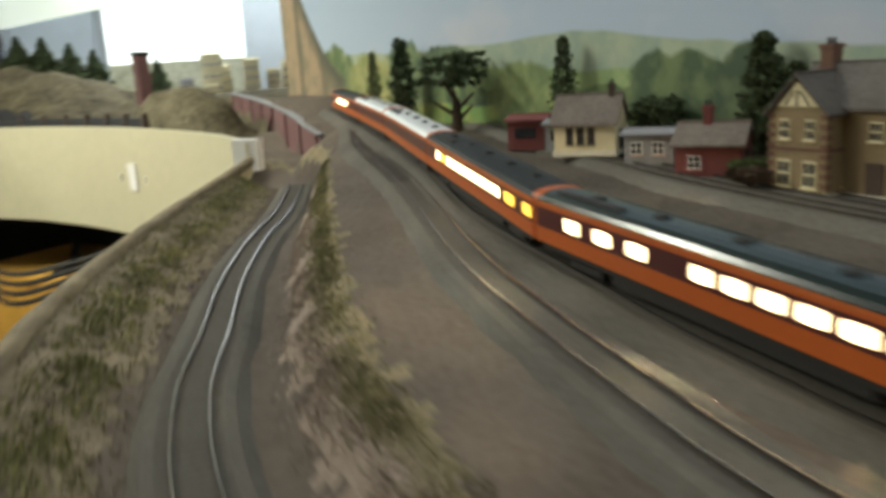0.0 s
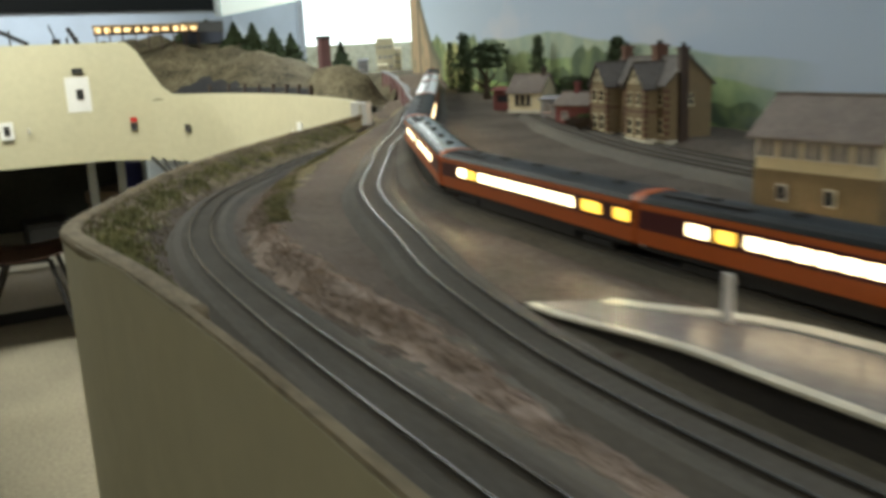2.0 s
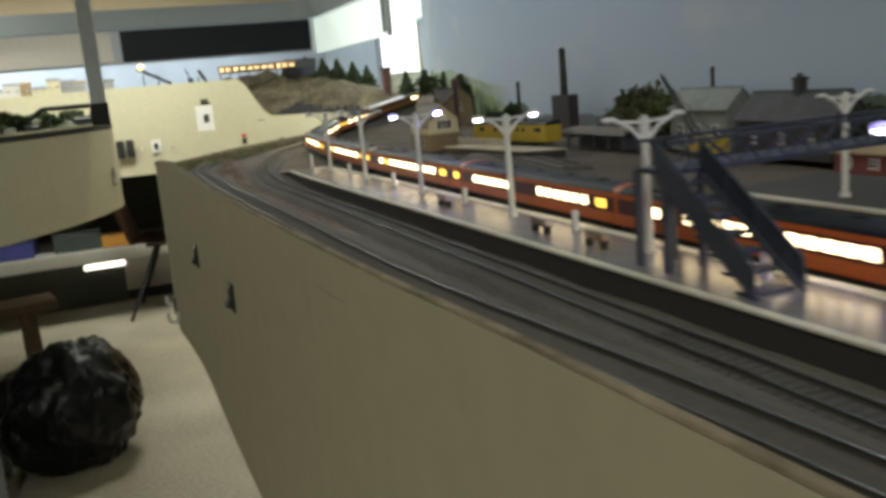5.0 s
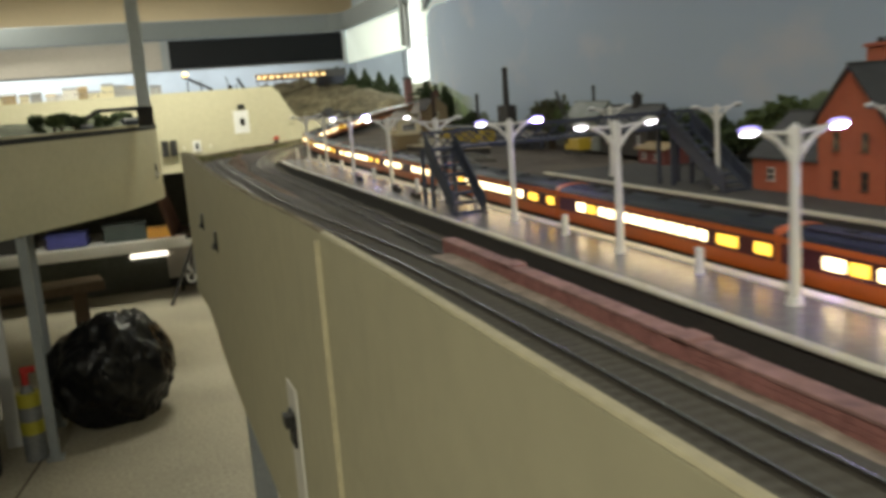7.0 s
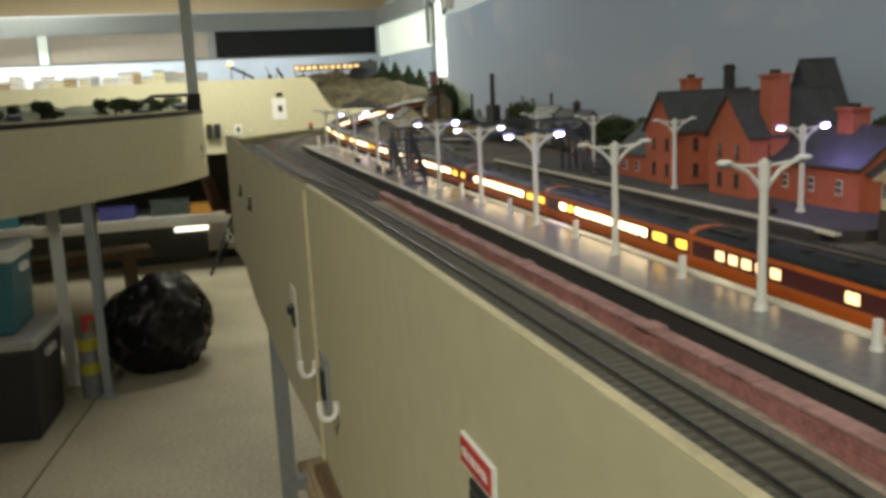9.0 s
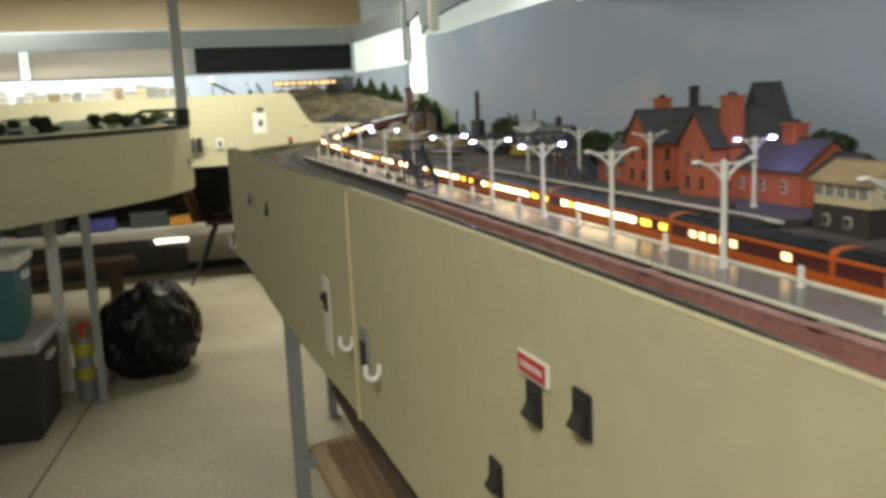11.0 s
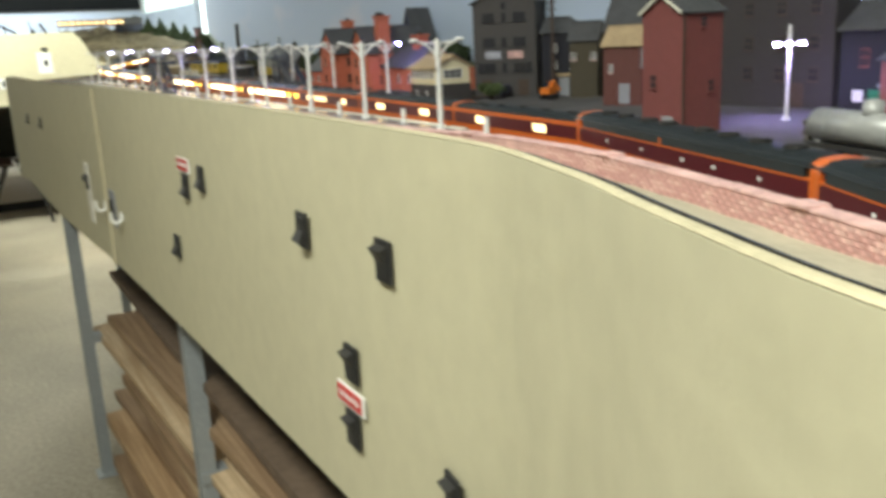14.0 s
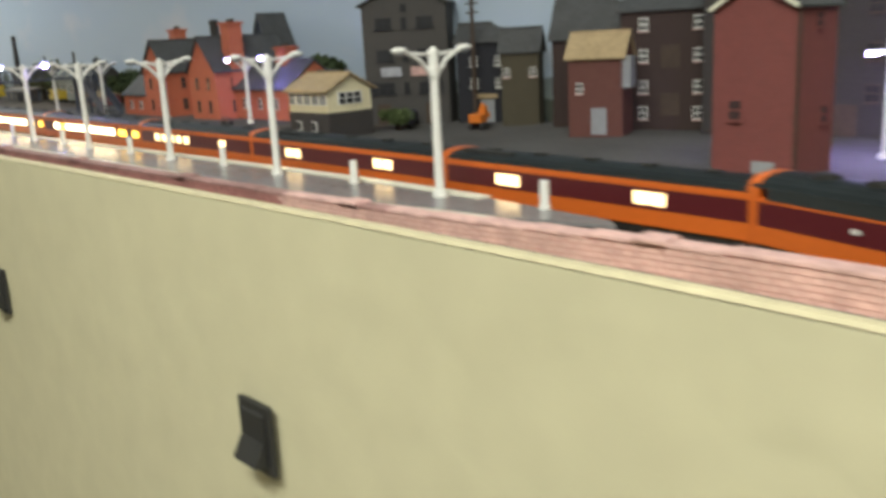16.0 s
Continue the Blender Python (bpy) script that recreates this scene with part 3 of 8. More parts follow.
for r, s in zip(grid, grid[1:]):
    for k in range(120):
        f = bm.faces.new((r[k], r[k + 1], s[k + 1], s[k]))
        c = f.calc_center_median()
        xs, xm = at_y(SIDING, max(-2.78, min(1.27, c.y))), at_y(MAIN, c.y)
        u = (c.x - xs) / (xm - xs) - bank_u(c.y)
        n = noise.noise((c.x * 45, c.y * 45, 0)) * 0.18
        f.material_index = 8 if -0.45 < c.y < 1.3 and c.x > at_y(TRAINLINE, c.y) + 0.035 + 0.02 * n else 0
        if c.y < -0.12 + n * 0.6 and c.x < xm + 0.04:
            f.material_index = 9
        if -0.85 < c.y < 1.2 and -0.055 - 0.05 * smooth((0.3 - c.y) / 0.4) < u + n * 0.3 < 0.06 + 0.07 * smooth((0.3 - c.y) / 0.4) + 0.03 * noise.noise((c.x * 30, c.y * 30, 1)):
            f.material_index = 1
        if c.y > 0.24 and 0.05 < u + n * 0.6 < 0.19 * smooth((c.y - 0.2) / 0.25):
            f.material_index = 6
        if (abs(c.x - at_y(FARTRACK, c.y)) < 0.03 and c.y < -0.4) or (0.24 < c.x < 0.42 and c.y < -0.5):
            f.material_index = 2
        if c.y > -0.05 and c.x < xs - 0.046 + 0.016 * noise.noise((c.x * 40, c.y * 40, 8)):
            f.material_index = 4
        # Strip between wall and platform painted black for the platform wall's shade.
        if c.y < -1.5 and abs(c.x - xm) < 0.034 and c.x > at_y(WALLLINE, max(-3.5, min(-1.54, c.y))):
            f.material_index = 7
        if -2.5 <= c.y < -1.5 and c.x < at_y(WALLLINE, c.y) and abs(c.x - xs) > 0.017 + 0.003 * n:
            f.material_index = 1
        if c.y < -2.5 and c.x < at_y(WALLLINE, max(-3.5, c.y)):
            f.material_index = 5
        if c.y < -1.95 and c.x > 0.39:
            f.material_index = 3
struct("ground", bm, [EARTH, TALUS, BALLAST, YARD, BANKEARTH, DUST, RIDGE, SHADEBED, VILLAGE, GREYGROUND], "grey-brown scenic ground of the model railway", smooth=True, category="ground")

# backdrop
backline = curve_pts(BACKLINE, 0.05)
bm = bmesh.new()
back_top = lambda y: 1.50 + 0.05 * smooth((y - 0.2) / 1.0)
rings = []
for i, q in enumerate(backline):
    d = (backline[min(i + 1, len(backline) - 1)] - backline[max(i - 1, 0)]).normalized()
    ox, oy = -d.y * 0.008, d.x * 0.008
    z = back_top(q.y)
    rings.append([bm.verts.new(v) for v in ((q.x, q.y, 1.05), (q.x, q.y, z), (q.x + ox, q.y + oy, z), (q.x + ox, q.y + oy, 1.05))])
for r, t in zip(rings, rings[1:]):
    for k in range(4):
        bm.faces.new((r[k], r[(k + 1) % 4], t[(k + 1) % 4], t[k]))
bm.faces.new(rings[0]), bm.faces.new(rings[-1][::-1])
BACK = bpy.data.materials.new("painted_sky_and_hills")
BACK.use_nodes = True
nt = BACK.node_tree
bsdf = nt.nodes["Principled BSDF"]
bsdf.inputs["Roughness"].default_value = 0.75
tc, sep = nt.nodes.new("ShaderNodeTexCoord"), nt.nodes.new("ShaderNodeSeparateXYZ")
nt.links.new(tc.outputs["Object"], sep.inputs[0])


def node(kind, **kw):
    n = nt.nodes.new("ShaderNode" + kind)
    for k, v in kw.items():
        n.inputs[k].default_value = v
    return n


def calc(op, a, b):
    n = nt.nodes.new("ShaderNodeMath")
    n.operation = op
    for k, v in enumerate((a, b)):
        if isinstance(v, (int, float)):
            n.inputs[k].default_value = v
        else:
            nt.links.new(v, n.inputs[k])
    return n.outputs[0]


def blend(fac, a, b):
    n = nt.nodes.new("ShaderNodeMix")
    n.data_type = "RGBA"
    for k, v in ((0, fac), (6, a), (7, b)):
        if isinstance(v, tuple):
            n.inputs[k].default_value = (*v, 1)
        elif isinstance(v, (int, float)):
            n.inputs[k].default_value = v
        else:
            nt.links.new(v, n.inputs[k])
    return n.outputs[2]


def wobble(scale, detail, offset):
    com = node("CombineXYZ", Z=offset)
    nt.links.new(sep.outputs["Y"], com.inputs["X"])
    n = node("TexNoise", Scale=scale, Detail=detail)
    nt.links.new(com.outputs[0], n.inputs["Vector"])
    return n.outputs["Fac"]


def ramp(v, lo, hi):
    n = node("MapRange")
    n.inputs["From Min"].default_value, n.inputs["From Max"].default_value = lo, hi
    nt.links.new(v, n.inputs["Value"])
    return n.outputs[0]


cloud = node("TexNoise", Scale=5.0, Detail=6)
flat = node("Mapping", Scale=(1.0, 1.0, 1.9))
nt.links.new(tc.outputs["Object"], flat.inputs[0])
nt.links.new(flat.outputs[0], cloud.inputs["Vector"])
sky = blend(ramp(sep.outputs["Z"], 1.1, 1.5), (0.45, 0.535, 0.645), (0.33, 0.425, 0.55))
sky = blend(calc("MULTIPLY", ramp(cloud.outputs["Fac"], 0.54, 0.74), 0.5), sky, (0.60, 0.57, 0.585))
patch = node("TexNoise", Scale=26, Detail=6)
nt.links.new(tc.outputs["Object"], patch.inputs["Vector"])
rural = ramp(sep.outputs["Y"], 0.18, 0.34)
fall = calc("MULTIPLY", calc("SUBTRACT", 1.0, ramp(sep.outputs["Y"], 0.25, 0.8)), 0.055)
town = calc("SUBTRACT", 1.0, rural)
colour = sky
for base, amp, sc, off, c1, c2 in ((1.262, 0.07, 2.4, 1.0, (0.26, 0.34, 0.27), (0.36, 0.42, 0.30)), (1.235, 0.08, 3.6, 4.0, (0.20, 0.30, 0.13), (0.30, 0.39, 0.17)), (1.205, 0.07, 11.0, 7.0, (0.055, 0.09, 0.045), (0.16, 0.22, 0.085)), (1.180, 0.06, 4.0, 12.0, (0.18, 0.31, 0.09), (0.36, 0.38, 0.12)), (1.150, 0.05, 13.0, 17.0, (0.06, 0.10, 0.045), (0.15, 0.2, 0.08))):
    line = calc("SUBTRACT", calc("ADD", calc("MULTIPLY", wobble(sc, 4, off), amp), base - amp * 0.5), fall)
    edge = calc("MULTIPLY", ramp(calc("SUBTRACT", line, sep.outputs["Z"]), 0.0, 0.004), rural)
    colour = blend(edge, colour, blend(ramp(patch.outputs["Fac"], 0.4, 0.62), c1, c2))
# painted trees before the hills
for y0, z0, wy, hz, c1, c2 in ((1.62, 1.22, 0.10, 0.07, (0.10, 0.15, 0.06), (0.22, 0.27, 0.12)), (1.45, 1.21, 0.12, 0.06, (0.20, 0.24, 0.08), (0.34, 0.34, 0.14)), (1.30, 1.215, 0.09, 0.065, (0.08, 0.13, 0.06), (0.19, 0.25, 0.12)),
                               (1.17, 1.235, 0.10, 0.035, (0.05, 0.09, 0.05), (0.12, 0.17, 0.09)), (0.98, 1.19, 0.08, 0.05, (0.14, 0.2, 0.08), (0.26, 0.32, 0.13)), (0.70, 1.20, 0.08, 0.045, (0.06, 0.10, 0.05), (0.14, 0.19, 0.08)),
                               (0.60, 1.19, 0.05, 0.06, (0.05, 0.085, 0.045), (0.11, 0.15, 0.07)), (0.47, 1.165, 0.07, 0.045, (0.07, 0.11, 0.05), (0.15, 0.2, 0.09)), (0.12, 1.145, 0.05, 0.03, (0.06, 0.09, 0.06), (0.12, 0.15, 0.10)), (-0.9, 1.14, 0.09, 0.04, (0.09, 0.12, 0.08), (0.15, 0.18, 0.12)), (-1.2, 1.15, 0.05, 0.055, (0.13, 0.17, 0.09), (0.2, 0.24, 0.13))):
    dy = calc("DIVIDE", calc("SUBTRACT", sep.outputs["Y"], y0), wy)
    dz = calc("DIVIDE", calc("SUBTRACT", sep.outputs["Z"], z0), hz)
    dist = calc("ADD", calc("ADD", calc("MULTIPLY", dy, dy), calc("MULTIPLY", dz, dz)), calc("MULTIPLY", patch.outputs["Fac"], 1.3))
    colour = blend(calc("SUBTRACT", 1.0, ramp(dist, 1.35, 1.6)), colour, blend(ramp(patch.outputs["Fac"], 0.42, 0.6), c1, c2))
rock = calc("ADD", calc("MULTIPLY", calc("POWER", calc("MAXIMUM", calc("SUBTRACT", sep.outputs["Y"], 1.50), 0.0), 2.0), 2.0), calc("ADD", calc("MULTIPLY", wobble(30, 4, 40.0), 0.02), 1.20))
edge = calc("MULTIPLY", ramp(calc("SUBTRACT", rock, sep.outputs["Z"]), 0.0, 0.006), ramp(sep.outputs["Y"], 1.56, 1.60))
colour = blend(edge, colour, blend(calc("MULTIPLY", ramp(calc("SUBTRACT", rock, sep.outputs["Z"]), 0.02, 0.07), ramp(wobble(9, 2, 50.0), 0.38, 0.50)), (0.09, 0.09, 0.06), blend(ramp(patch.outputs["Fac"], 0.4, 0.62), (0.36, 0.26, 0.16), (0.22, 0.19, 0.12))))
for base, amp, sc, off, c1, c2 in ((1.150, 0.06, 8.0, 21.0, (0.17, 0.20, 0.21), (0.22, 0.25, 0.25)), (1.130, 0.06, 22.0, 27.0, (0.035, 0.042, 0.04), (0.075, 0.085, 0.07))):
    line = calc("ADD", calc("MULTIPLY", wobble(sc, 6, off), amp), base - amp * 0.5)
    edge = calc("MULTIPLY", ramp(calc("SUBTRACT", line, sep.outputs["Z"]), 0.0, 0.004), town)
    colour = blend(edge, colour, blend(ramp(patch.outputs["Fac"], 0.4, 0.62), c1, c2))
nt.links.new(colour, bsdf.inputs["Base Color"])
struct("backdrop", bm, BACK, "painted backdrop of grey sky, green hills and distant town", category="backdrop")

# ---------------------------------------------------------------- tracks


bm = bmesh.new()
box(bm, 0, 0, 0.0013, 0.0032, 0.030, 0.0024)
TIE = bpy.data.meshes.new("sleeper")
bm.to_mesh(TIE)
bm.free()
TIE.materials.append(SLEEPER)
SHADETIE = TIE.copy()
SHADETIE.materials.clear()
SHADETIE.materials.append(SHADEBED)


def track(name, pts, z, label, level=main_z, gauge=0.0165, near=(-1.3, 0.95), shaded=-9.0):
    line = curve_pts([(p[0], p[1], p[2] if len(p) > 2 else z + level(p[1])) for p in pts], 0.03)
    root = tagged(new(name), label, "track")
    # Beyond the given y, bed, ties and rails are painted dark as shade.
    cuts_ = [("ballast_bed", BALLAST, "weathered grey ballast shoulder", [q for q in line if q.y > shaded - 0.03]), ("shaded_bed", SHADEBED, "ballast painted black as shade", [q for q in line if q.y <= shaded])]
    for nm, m, lab, piece in cuts_:
        if len(piece) > 1:
            bm = bmesh.new()
            sweep(bm, piece, [(-0.034, -0.008), (-0.021, 0.0012), (-0.016, 0.0023), (0.016, 0.0023), (0.021, 0.0012), (0.034, -0.008)])
            part(nm, bm, m, root, lab)
    for side in (-1, 1):
        bm = bmesh.new()
        c = side * (gauge / 2 + 0.0005)
        sweep(bm, line, [(c - 0.0013, 0.002), (c - 0.0004, 0.003), (c - 0.0004, 0.0042), (c + 0.0004, 0.0042), (c + 0.0004, 0.003), (c + 0.0013, 0.002)])
        rail = part("rail", bm, RAILSIDE, root)
        bm = bmesh.new()
        sweep(bm, [q for q in line if q.y > shaded - 0.03], [(c - 0.0006, 0.0042), (c - 0.0006, 0.0050), (c + 0.0006, 0.0050), (c + 0.0006, 0.0042)])
        part("rail_head", bm, RAIL, rail, "worn bright steel running surface")
        if shaded > -5:
            bm = bmesh.new()
            sweep(bm, [q for q in line if q.y <= shaded], [(c - 0.0006, 0.0042), (c - 0.0006, 0.0050), (c + 0.0006, 0.0050), (c + 0.0006, 0.0042)])
            part("shaded_rail_head", bm, RAILSIDE, rail, "running surface kept dark in the painted shade")
    verts, faces, count = [], [], 0
    dense = curve_pts([(p[0], p[1], p[2] if len(p) > 2 else z + level(p[1])) for p in pts], 0.0075)
    for i in range(1, len(dense) - 1):
        d = (dense[i + 1] - dense[i - 1]).normalized()
        r = Vector((d.y, -d.x, 0))
        if near[0] < dense[i].y < near[1] and count < 300:
            count += 1
            ob = new("sleeper", TIE if dense[i].y > shaded else SHADETIE)
            ob.parent = root
            ob.matrix_basis = pose(*dense[i], 0, 0, math.degrees(math.atan2(d.y, d.x)) + rnd.uniform(-1.5, 1.5))
            continue
        n = len(verts)
        for zz in (0.001, 0.0025):
            for u, v in ((-0.0150, -0.0016), (0.0150, -0.0016), (0.0150, 0.0016), (-0.0150, 0.0016)):
                q = dense[i] + r * u + d * v
                verts.append((q.x, q.y, q.z + zz))
        faces += [(n + 4, n + 5, n + 6, n + 7), (n, n + 1, n + 5, n + 4), (n + 1, n + 2, n + 6, n + 5), (n + 2, n + 3, n + 7, n + 6), (n + 3, n, n + 4, n + 7)]
    me = bpy.data.meshes.new("sleeper_bed")
    me.from_pydata(verts, [], faces)
    me.materials.append(SLEEPER if shaded < -5 else SHADEBED)
    ob = tagged(new("sleeper_bed", me), kind="stuff")
    ob.parent = root
    return line


track("siding_track", SIDING, 0.0, "weathered model siding track beside the fascia", near=(-2.78, -0.55))
track("platform_track", MAIN, 0.004, "weathered model main track beside the platform", shaded=-1.5)
track("train_track", TRAINLINE, 0.004, "model main track beneath the passenger train", train_z, near=(9, 9))
track("loop_track", [(x + 0.042, y) for x, y in FARTRACK if -0.7 < y < 1.0], 0.006, "model loop track past the village", lambda y: max(train_z(y), 1.0915), near=(9, 9))
track("station_track", FARTRACK, 0.006, "model track in front of the brick station", lambda y: max(train_z(y), 1.0915), near=(9, 9))

# brick retaining wall between siding and platform track
bm = bmesh.new()
wall_top = lambda y: 1.1290 + 0.0045 * smooth((-2.55 - y) / 0.3)
wl = [Vector((q.x, q.y, wall_top(q.y) - 0.0385)) for q in curve_pts(WALLLINE, 0.03)]
sweep(bm, wl, [(-0.004, 0), (-0.004, 0.037), (0.004, 0.037), (0.004, 0)])
wall = tagged(mesh_ob("retaining_wall", bm, PINKBRICK), "weathered pink brick retaining wall beside the siding", "wall")
for a, b in zip(wl, wl[1:]):
    d, mid = b - a, (a + b) / 2
    # Paler coping beyond y -2.5 partly puts the stronger light there into colour.
    block("coping_stone", COPING if mid.y < -2.52 + rnd.uniform(-0.1, 0.1) else COPINGDARK, wall, mid.x, mid.y, wall_top(mid.y) - 0.0007 + rnd.uniform(-0.0002, 0.0002), 0.0098 + rnd.uniform(-0.0003, 0.0003), d.length - 0.0007, 0.0016, 0.0002, rz=math.degrees(math.atan2(-d.x, d.y)))
# courses of brick standing a little proud of the joints, on the face that the aisle sees
BRICK = []
for tone in range(3):
    bmb = bmesh.new()
    box(bmb, 0, 0, 0, 0.0008, 0.0066, 0.0021)
    me = bpy.data.meshes.new("brick")
    bmb.to_mesh(me)
    bmb.free()
    me.materials.append((BRICKMID, BRICKLIGHT, BRICKMID)[tone])
    BRICK.append(me)
wdist = np.r_[0, np.cumsum([(b - a).length for a, b in zip(wl, wl[1:])])]
verts, faces, near_bricks = [], [], 0
for course in range(6):
    for i in range(int(wdist[-1] / 0.0074)):
        v = (i + 0.5 * (course % 2)) * 0.0074 + 0.004
        q = Vector([np.interp(v, wdist, [w[k] for w in wl]) for k in range(3)])
        p = Vector([np.interp(v + 0.004, wdist, [w[k] for w in wl]) for k in range(3)])
        d = (p - q).normalized()
        z = wall_top(q.y) - 0.0032 - course * 0.0025
        c = Vector((q.x, q.y, z)) + Vector((d.y, -d.x, 0)) * (0.0041 + rnd.uniform(-0.0002, 0.0002))
        tone = rnd.choice((0, 0, 1, 1, 2))
        if -3.24 < q.y < -2.86 and near_bricks < 300:
            near_bricks += 1
            ob = new("brick", BRICK[tone])
            ob.parent = wall
            ob.matrix_basis = pose(*c, 0, 0, math.degrees(math.atan2(d.y, d.x)) - 90 + rnd.uniform(-1, 1))
            continue
        n = len(verts)
        side, up = Vector((d.y, -d.x, 0)) * 0.0004, Vector((0, 0, 0.00105))
        for sx, sy, sz in ((-1, -1, -1), (1, -1, -1), (1, 1, -1), (-1, 1, -1), (-1, -1, 1), (1, -1, 1), (1, 1, 1), (-1, 1, 1)):
            verts.append(c + side * sx + d * 0.0033 * sy + up * sz)
        faces += [(n, n + 1, n + 5, n + 4), (n + 1, n + 2, n + 6, n + 5), (n + 2, n + 3, n + 7, n + 6), (n + 4, n + 5, n + 6, n + 7), (n, n + 3, n + 2, n + 1)]
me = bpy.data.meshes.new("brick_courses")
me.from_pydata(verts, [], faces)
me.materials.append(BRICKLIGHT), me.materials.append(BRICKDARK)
# Dark and pale brick split at y -2.5, again partly light in the colour.
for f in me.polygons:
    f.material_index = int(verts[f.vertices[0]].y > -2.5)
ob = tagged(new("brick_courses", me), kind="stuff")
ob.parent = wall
for i in range(4, len(wl) - 1, 6):
    d = (wl[i + 1] - wl[i - 1]).normalized()
    block("pier_cap", COPING if wl[i].y < -2.5 else COPINGDARK, wall, wl[i].x - 0.0005, wl[i].y, wall_top(wl[i].y) + 0.0006, 0.0125, 0.014, 0.0016, 0.0004, rz=math.degrees(math.atan2(-d.x, d.y)))

# one bare rail set along the edge where the fascia swings out
bm = bmesh.new()
edge_line = [Vector((q.x, q.y, 1.139)) for q in lipline if -3.9 < q.y < -2.70]
sweep(bm, edge_line, [(-0.0135, 0.0), (-0.0135, 0.0058), (-0.0115, 0.0058), (-0.0115, 0.0)])
bare = tagged(mesh_ob("bare_rail", bm, RAILSIDE), "single dark rail along the edge of the layout", "rail")
bm = bmesh.new()
sweep(bm, edge_line, [(-0.0150, 0.0058), (-0.0150, 0.0066), (-0.0135, 0.0066), (-0.0135, 0.0058)])
part("rail_head", bm, RAIL, bare, "worn bright steel running surface")

# ---------------------------------------------------------------- island platform
bm = bmesh.new()
outline = [(0.124, -0.078), (0.163, -0.105), (0.178, -0.22), (0.187, -0.4), (0.190, -0.6), (0.192, -1.6), (0.190, -2.35), (0.184, -2.52), (0.166, -2.655), (0.158, -2.665), (0.136, -2.58), (0.122, -2.4), (0.125, -1.7), (0.118, -0.9), (0.113, -0.35)]
plat = thing("platform", pose(0, 0, 0), "long grey concrete island platform with pale edges", "platform")


def prism(bm, pts, z0, z1):
    lo, hi = [bm.verts.new((x, y, z0)) for x, y in pts], [bm.verts.new((x, y, z1)) for x, y in pts]
    n = len(pts)
    bm.faces.new(hi), bm.faces.new(lo[::-1])
    for k in range(n):
        bm.faces.new((lo[k], lo[(k + 1) % n], hi[(k + 1) % n], hi[k]))


def ramp_down(bm):
    """The far tip of the platform slopes down to the ground."""
    for y in (-0.10, -0.13, -0.16, -0.19, -0.22):
        bmesh.ops.bisect_plane(bm, geom=bm.verts[:] + bm.edges[:] + bm.faces[:], plane_co=(0, y, 0), plane_no=(0, 1, 0))
    for v in bm.verts:
        if v.co.z > 1.09:
            v.co.z -= tip_drop(v.co.y)


tip_drop = lambda y: 0.0105 * smooth((y + 0.23) / 0.15)
prism(bm, outline, 1.085, Z_PLAT - 0.002)
ramp_down(bm)
part("platform_wall", bm, DARKBRICK, plat, "dark brick side wall")
bm = bmesh.new()
prism(bm, [(0.151 + (x - 0.151) * 1.02, y) for x, y in outline], Z_PLAT - 0.002, Z_PLAT)
ramp_down(bm)
part("platform_surface", bm, PLAT, plat, "smooth shiny grey surface")
for width, xs in ((0.0064, ((0.124, -0.083), (0.1135, -0.35), (0.1185, -0.9), (0.1255, -1.7), (0.1225, -2.4), (0.134, -2.6))), (0.0105, ((0.159, -0.107), (0.1745, -0.22), (0.1835, -0.4), (0.1865, -0.6), (0.1885, -1.6), (0.1865, -2.35), (0.1795, -2.55)))):
    edge_pts = lift(curve_pts(xs, 0.03), Z_PLAT)
    for a, b in zip(edge_pts, edge_pts[1:]):
        d, mid = b - a, (a + b) / 2
        block("edge_stone", PLATEDGE, plat, mid.x, mid.y, Z_PLAT - 0.0001 - tip_drop(mid.y), width, d.length - 0.0006, 0.0018 + rnd.uniform(0, 0.0003), 0.0002, rz=math.degrees(math.atan2(-d.x, d.y)), rx=math.degrees(math.atan2(tip_drop(a.y) - tip_drop(b.y), d.length)))

# ---------------------------------------------------------------- passenger train
trainline = curve_pts([(x, y, train_z(y) + 0.009) for x, y in TRAINLINE], 0.01)
tdist = np.r_[0, np.cumsum([(b - a).length for a, b in zip(trainline, trainline[1:])])]


def on_line(s):
    return Vector([np.interp(s, tdist, [q[k] for q in trainline]) for k in range(3)])


def s_at_y(y):
    return float(np.interp(y, [q.y for q in trainline], tdist))


SECTION = [(0.0168, 0.0045), (0.0171, 0.0115), (0.0172, 0.0345), (0.0169, 0.0368), (0.0152, 0.0391), (0.0112, 0.0407), (0.0056, 0.0415), (0.0, 0.0418)]
TALL = [(0.0168, 0.0045), (0.0171, 0.0115), (0.0172, 0.0345), (0.0170, 0.0385), (0.0152, 0.0425), (0.0112, 0.0446), (0.0056, 0.0455), (0.0, 0.0458)]


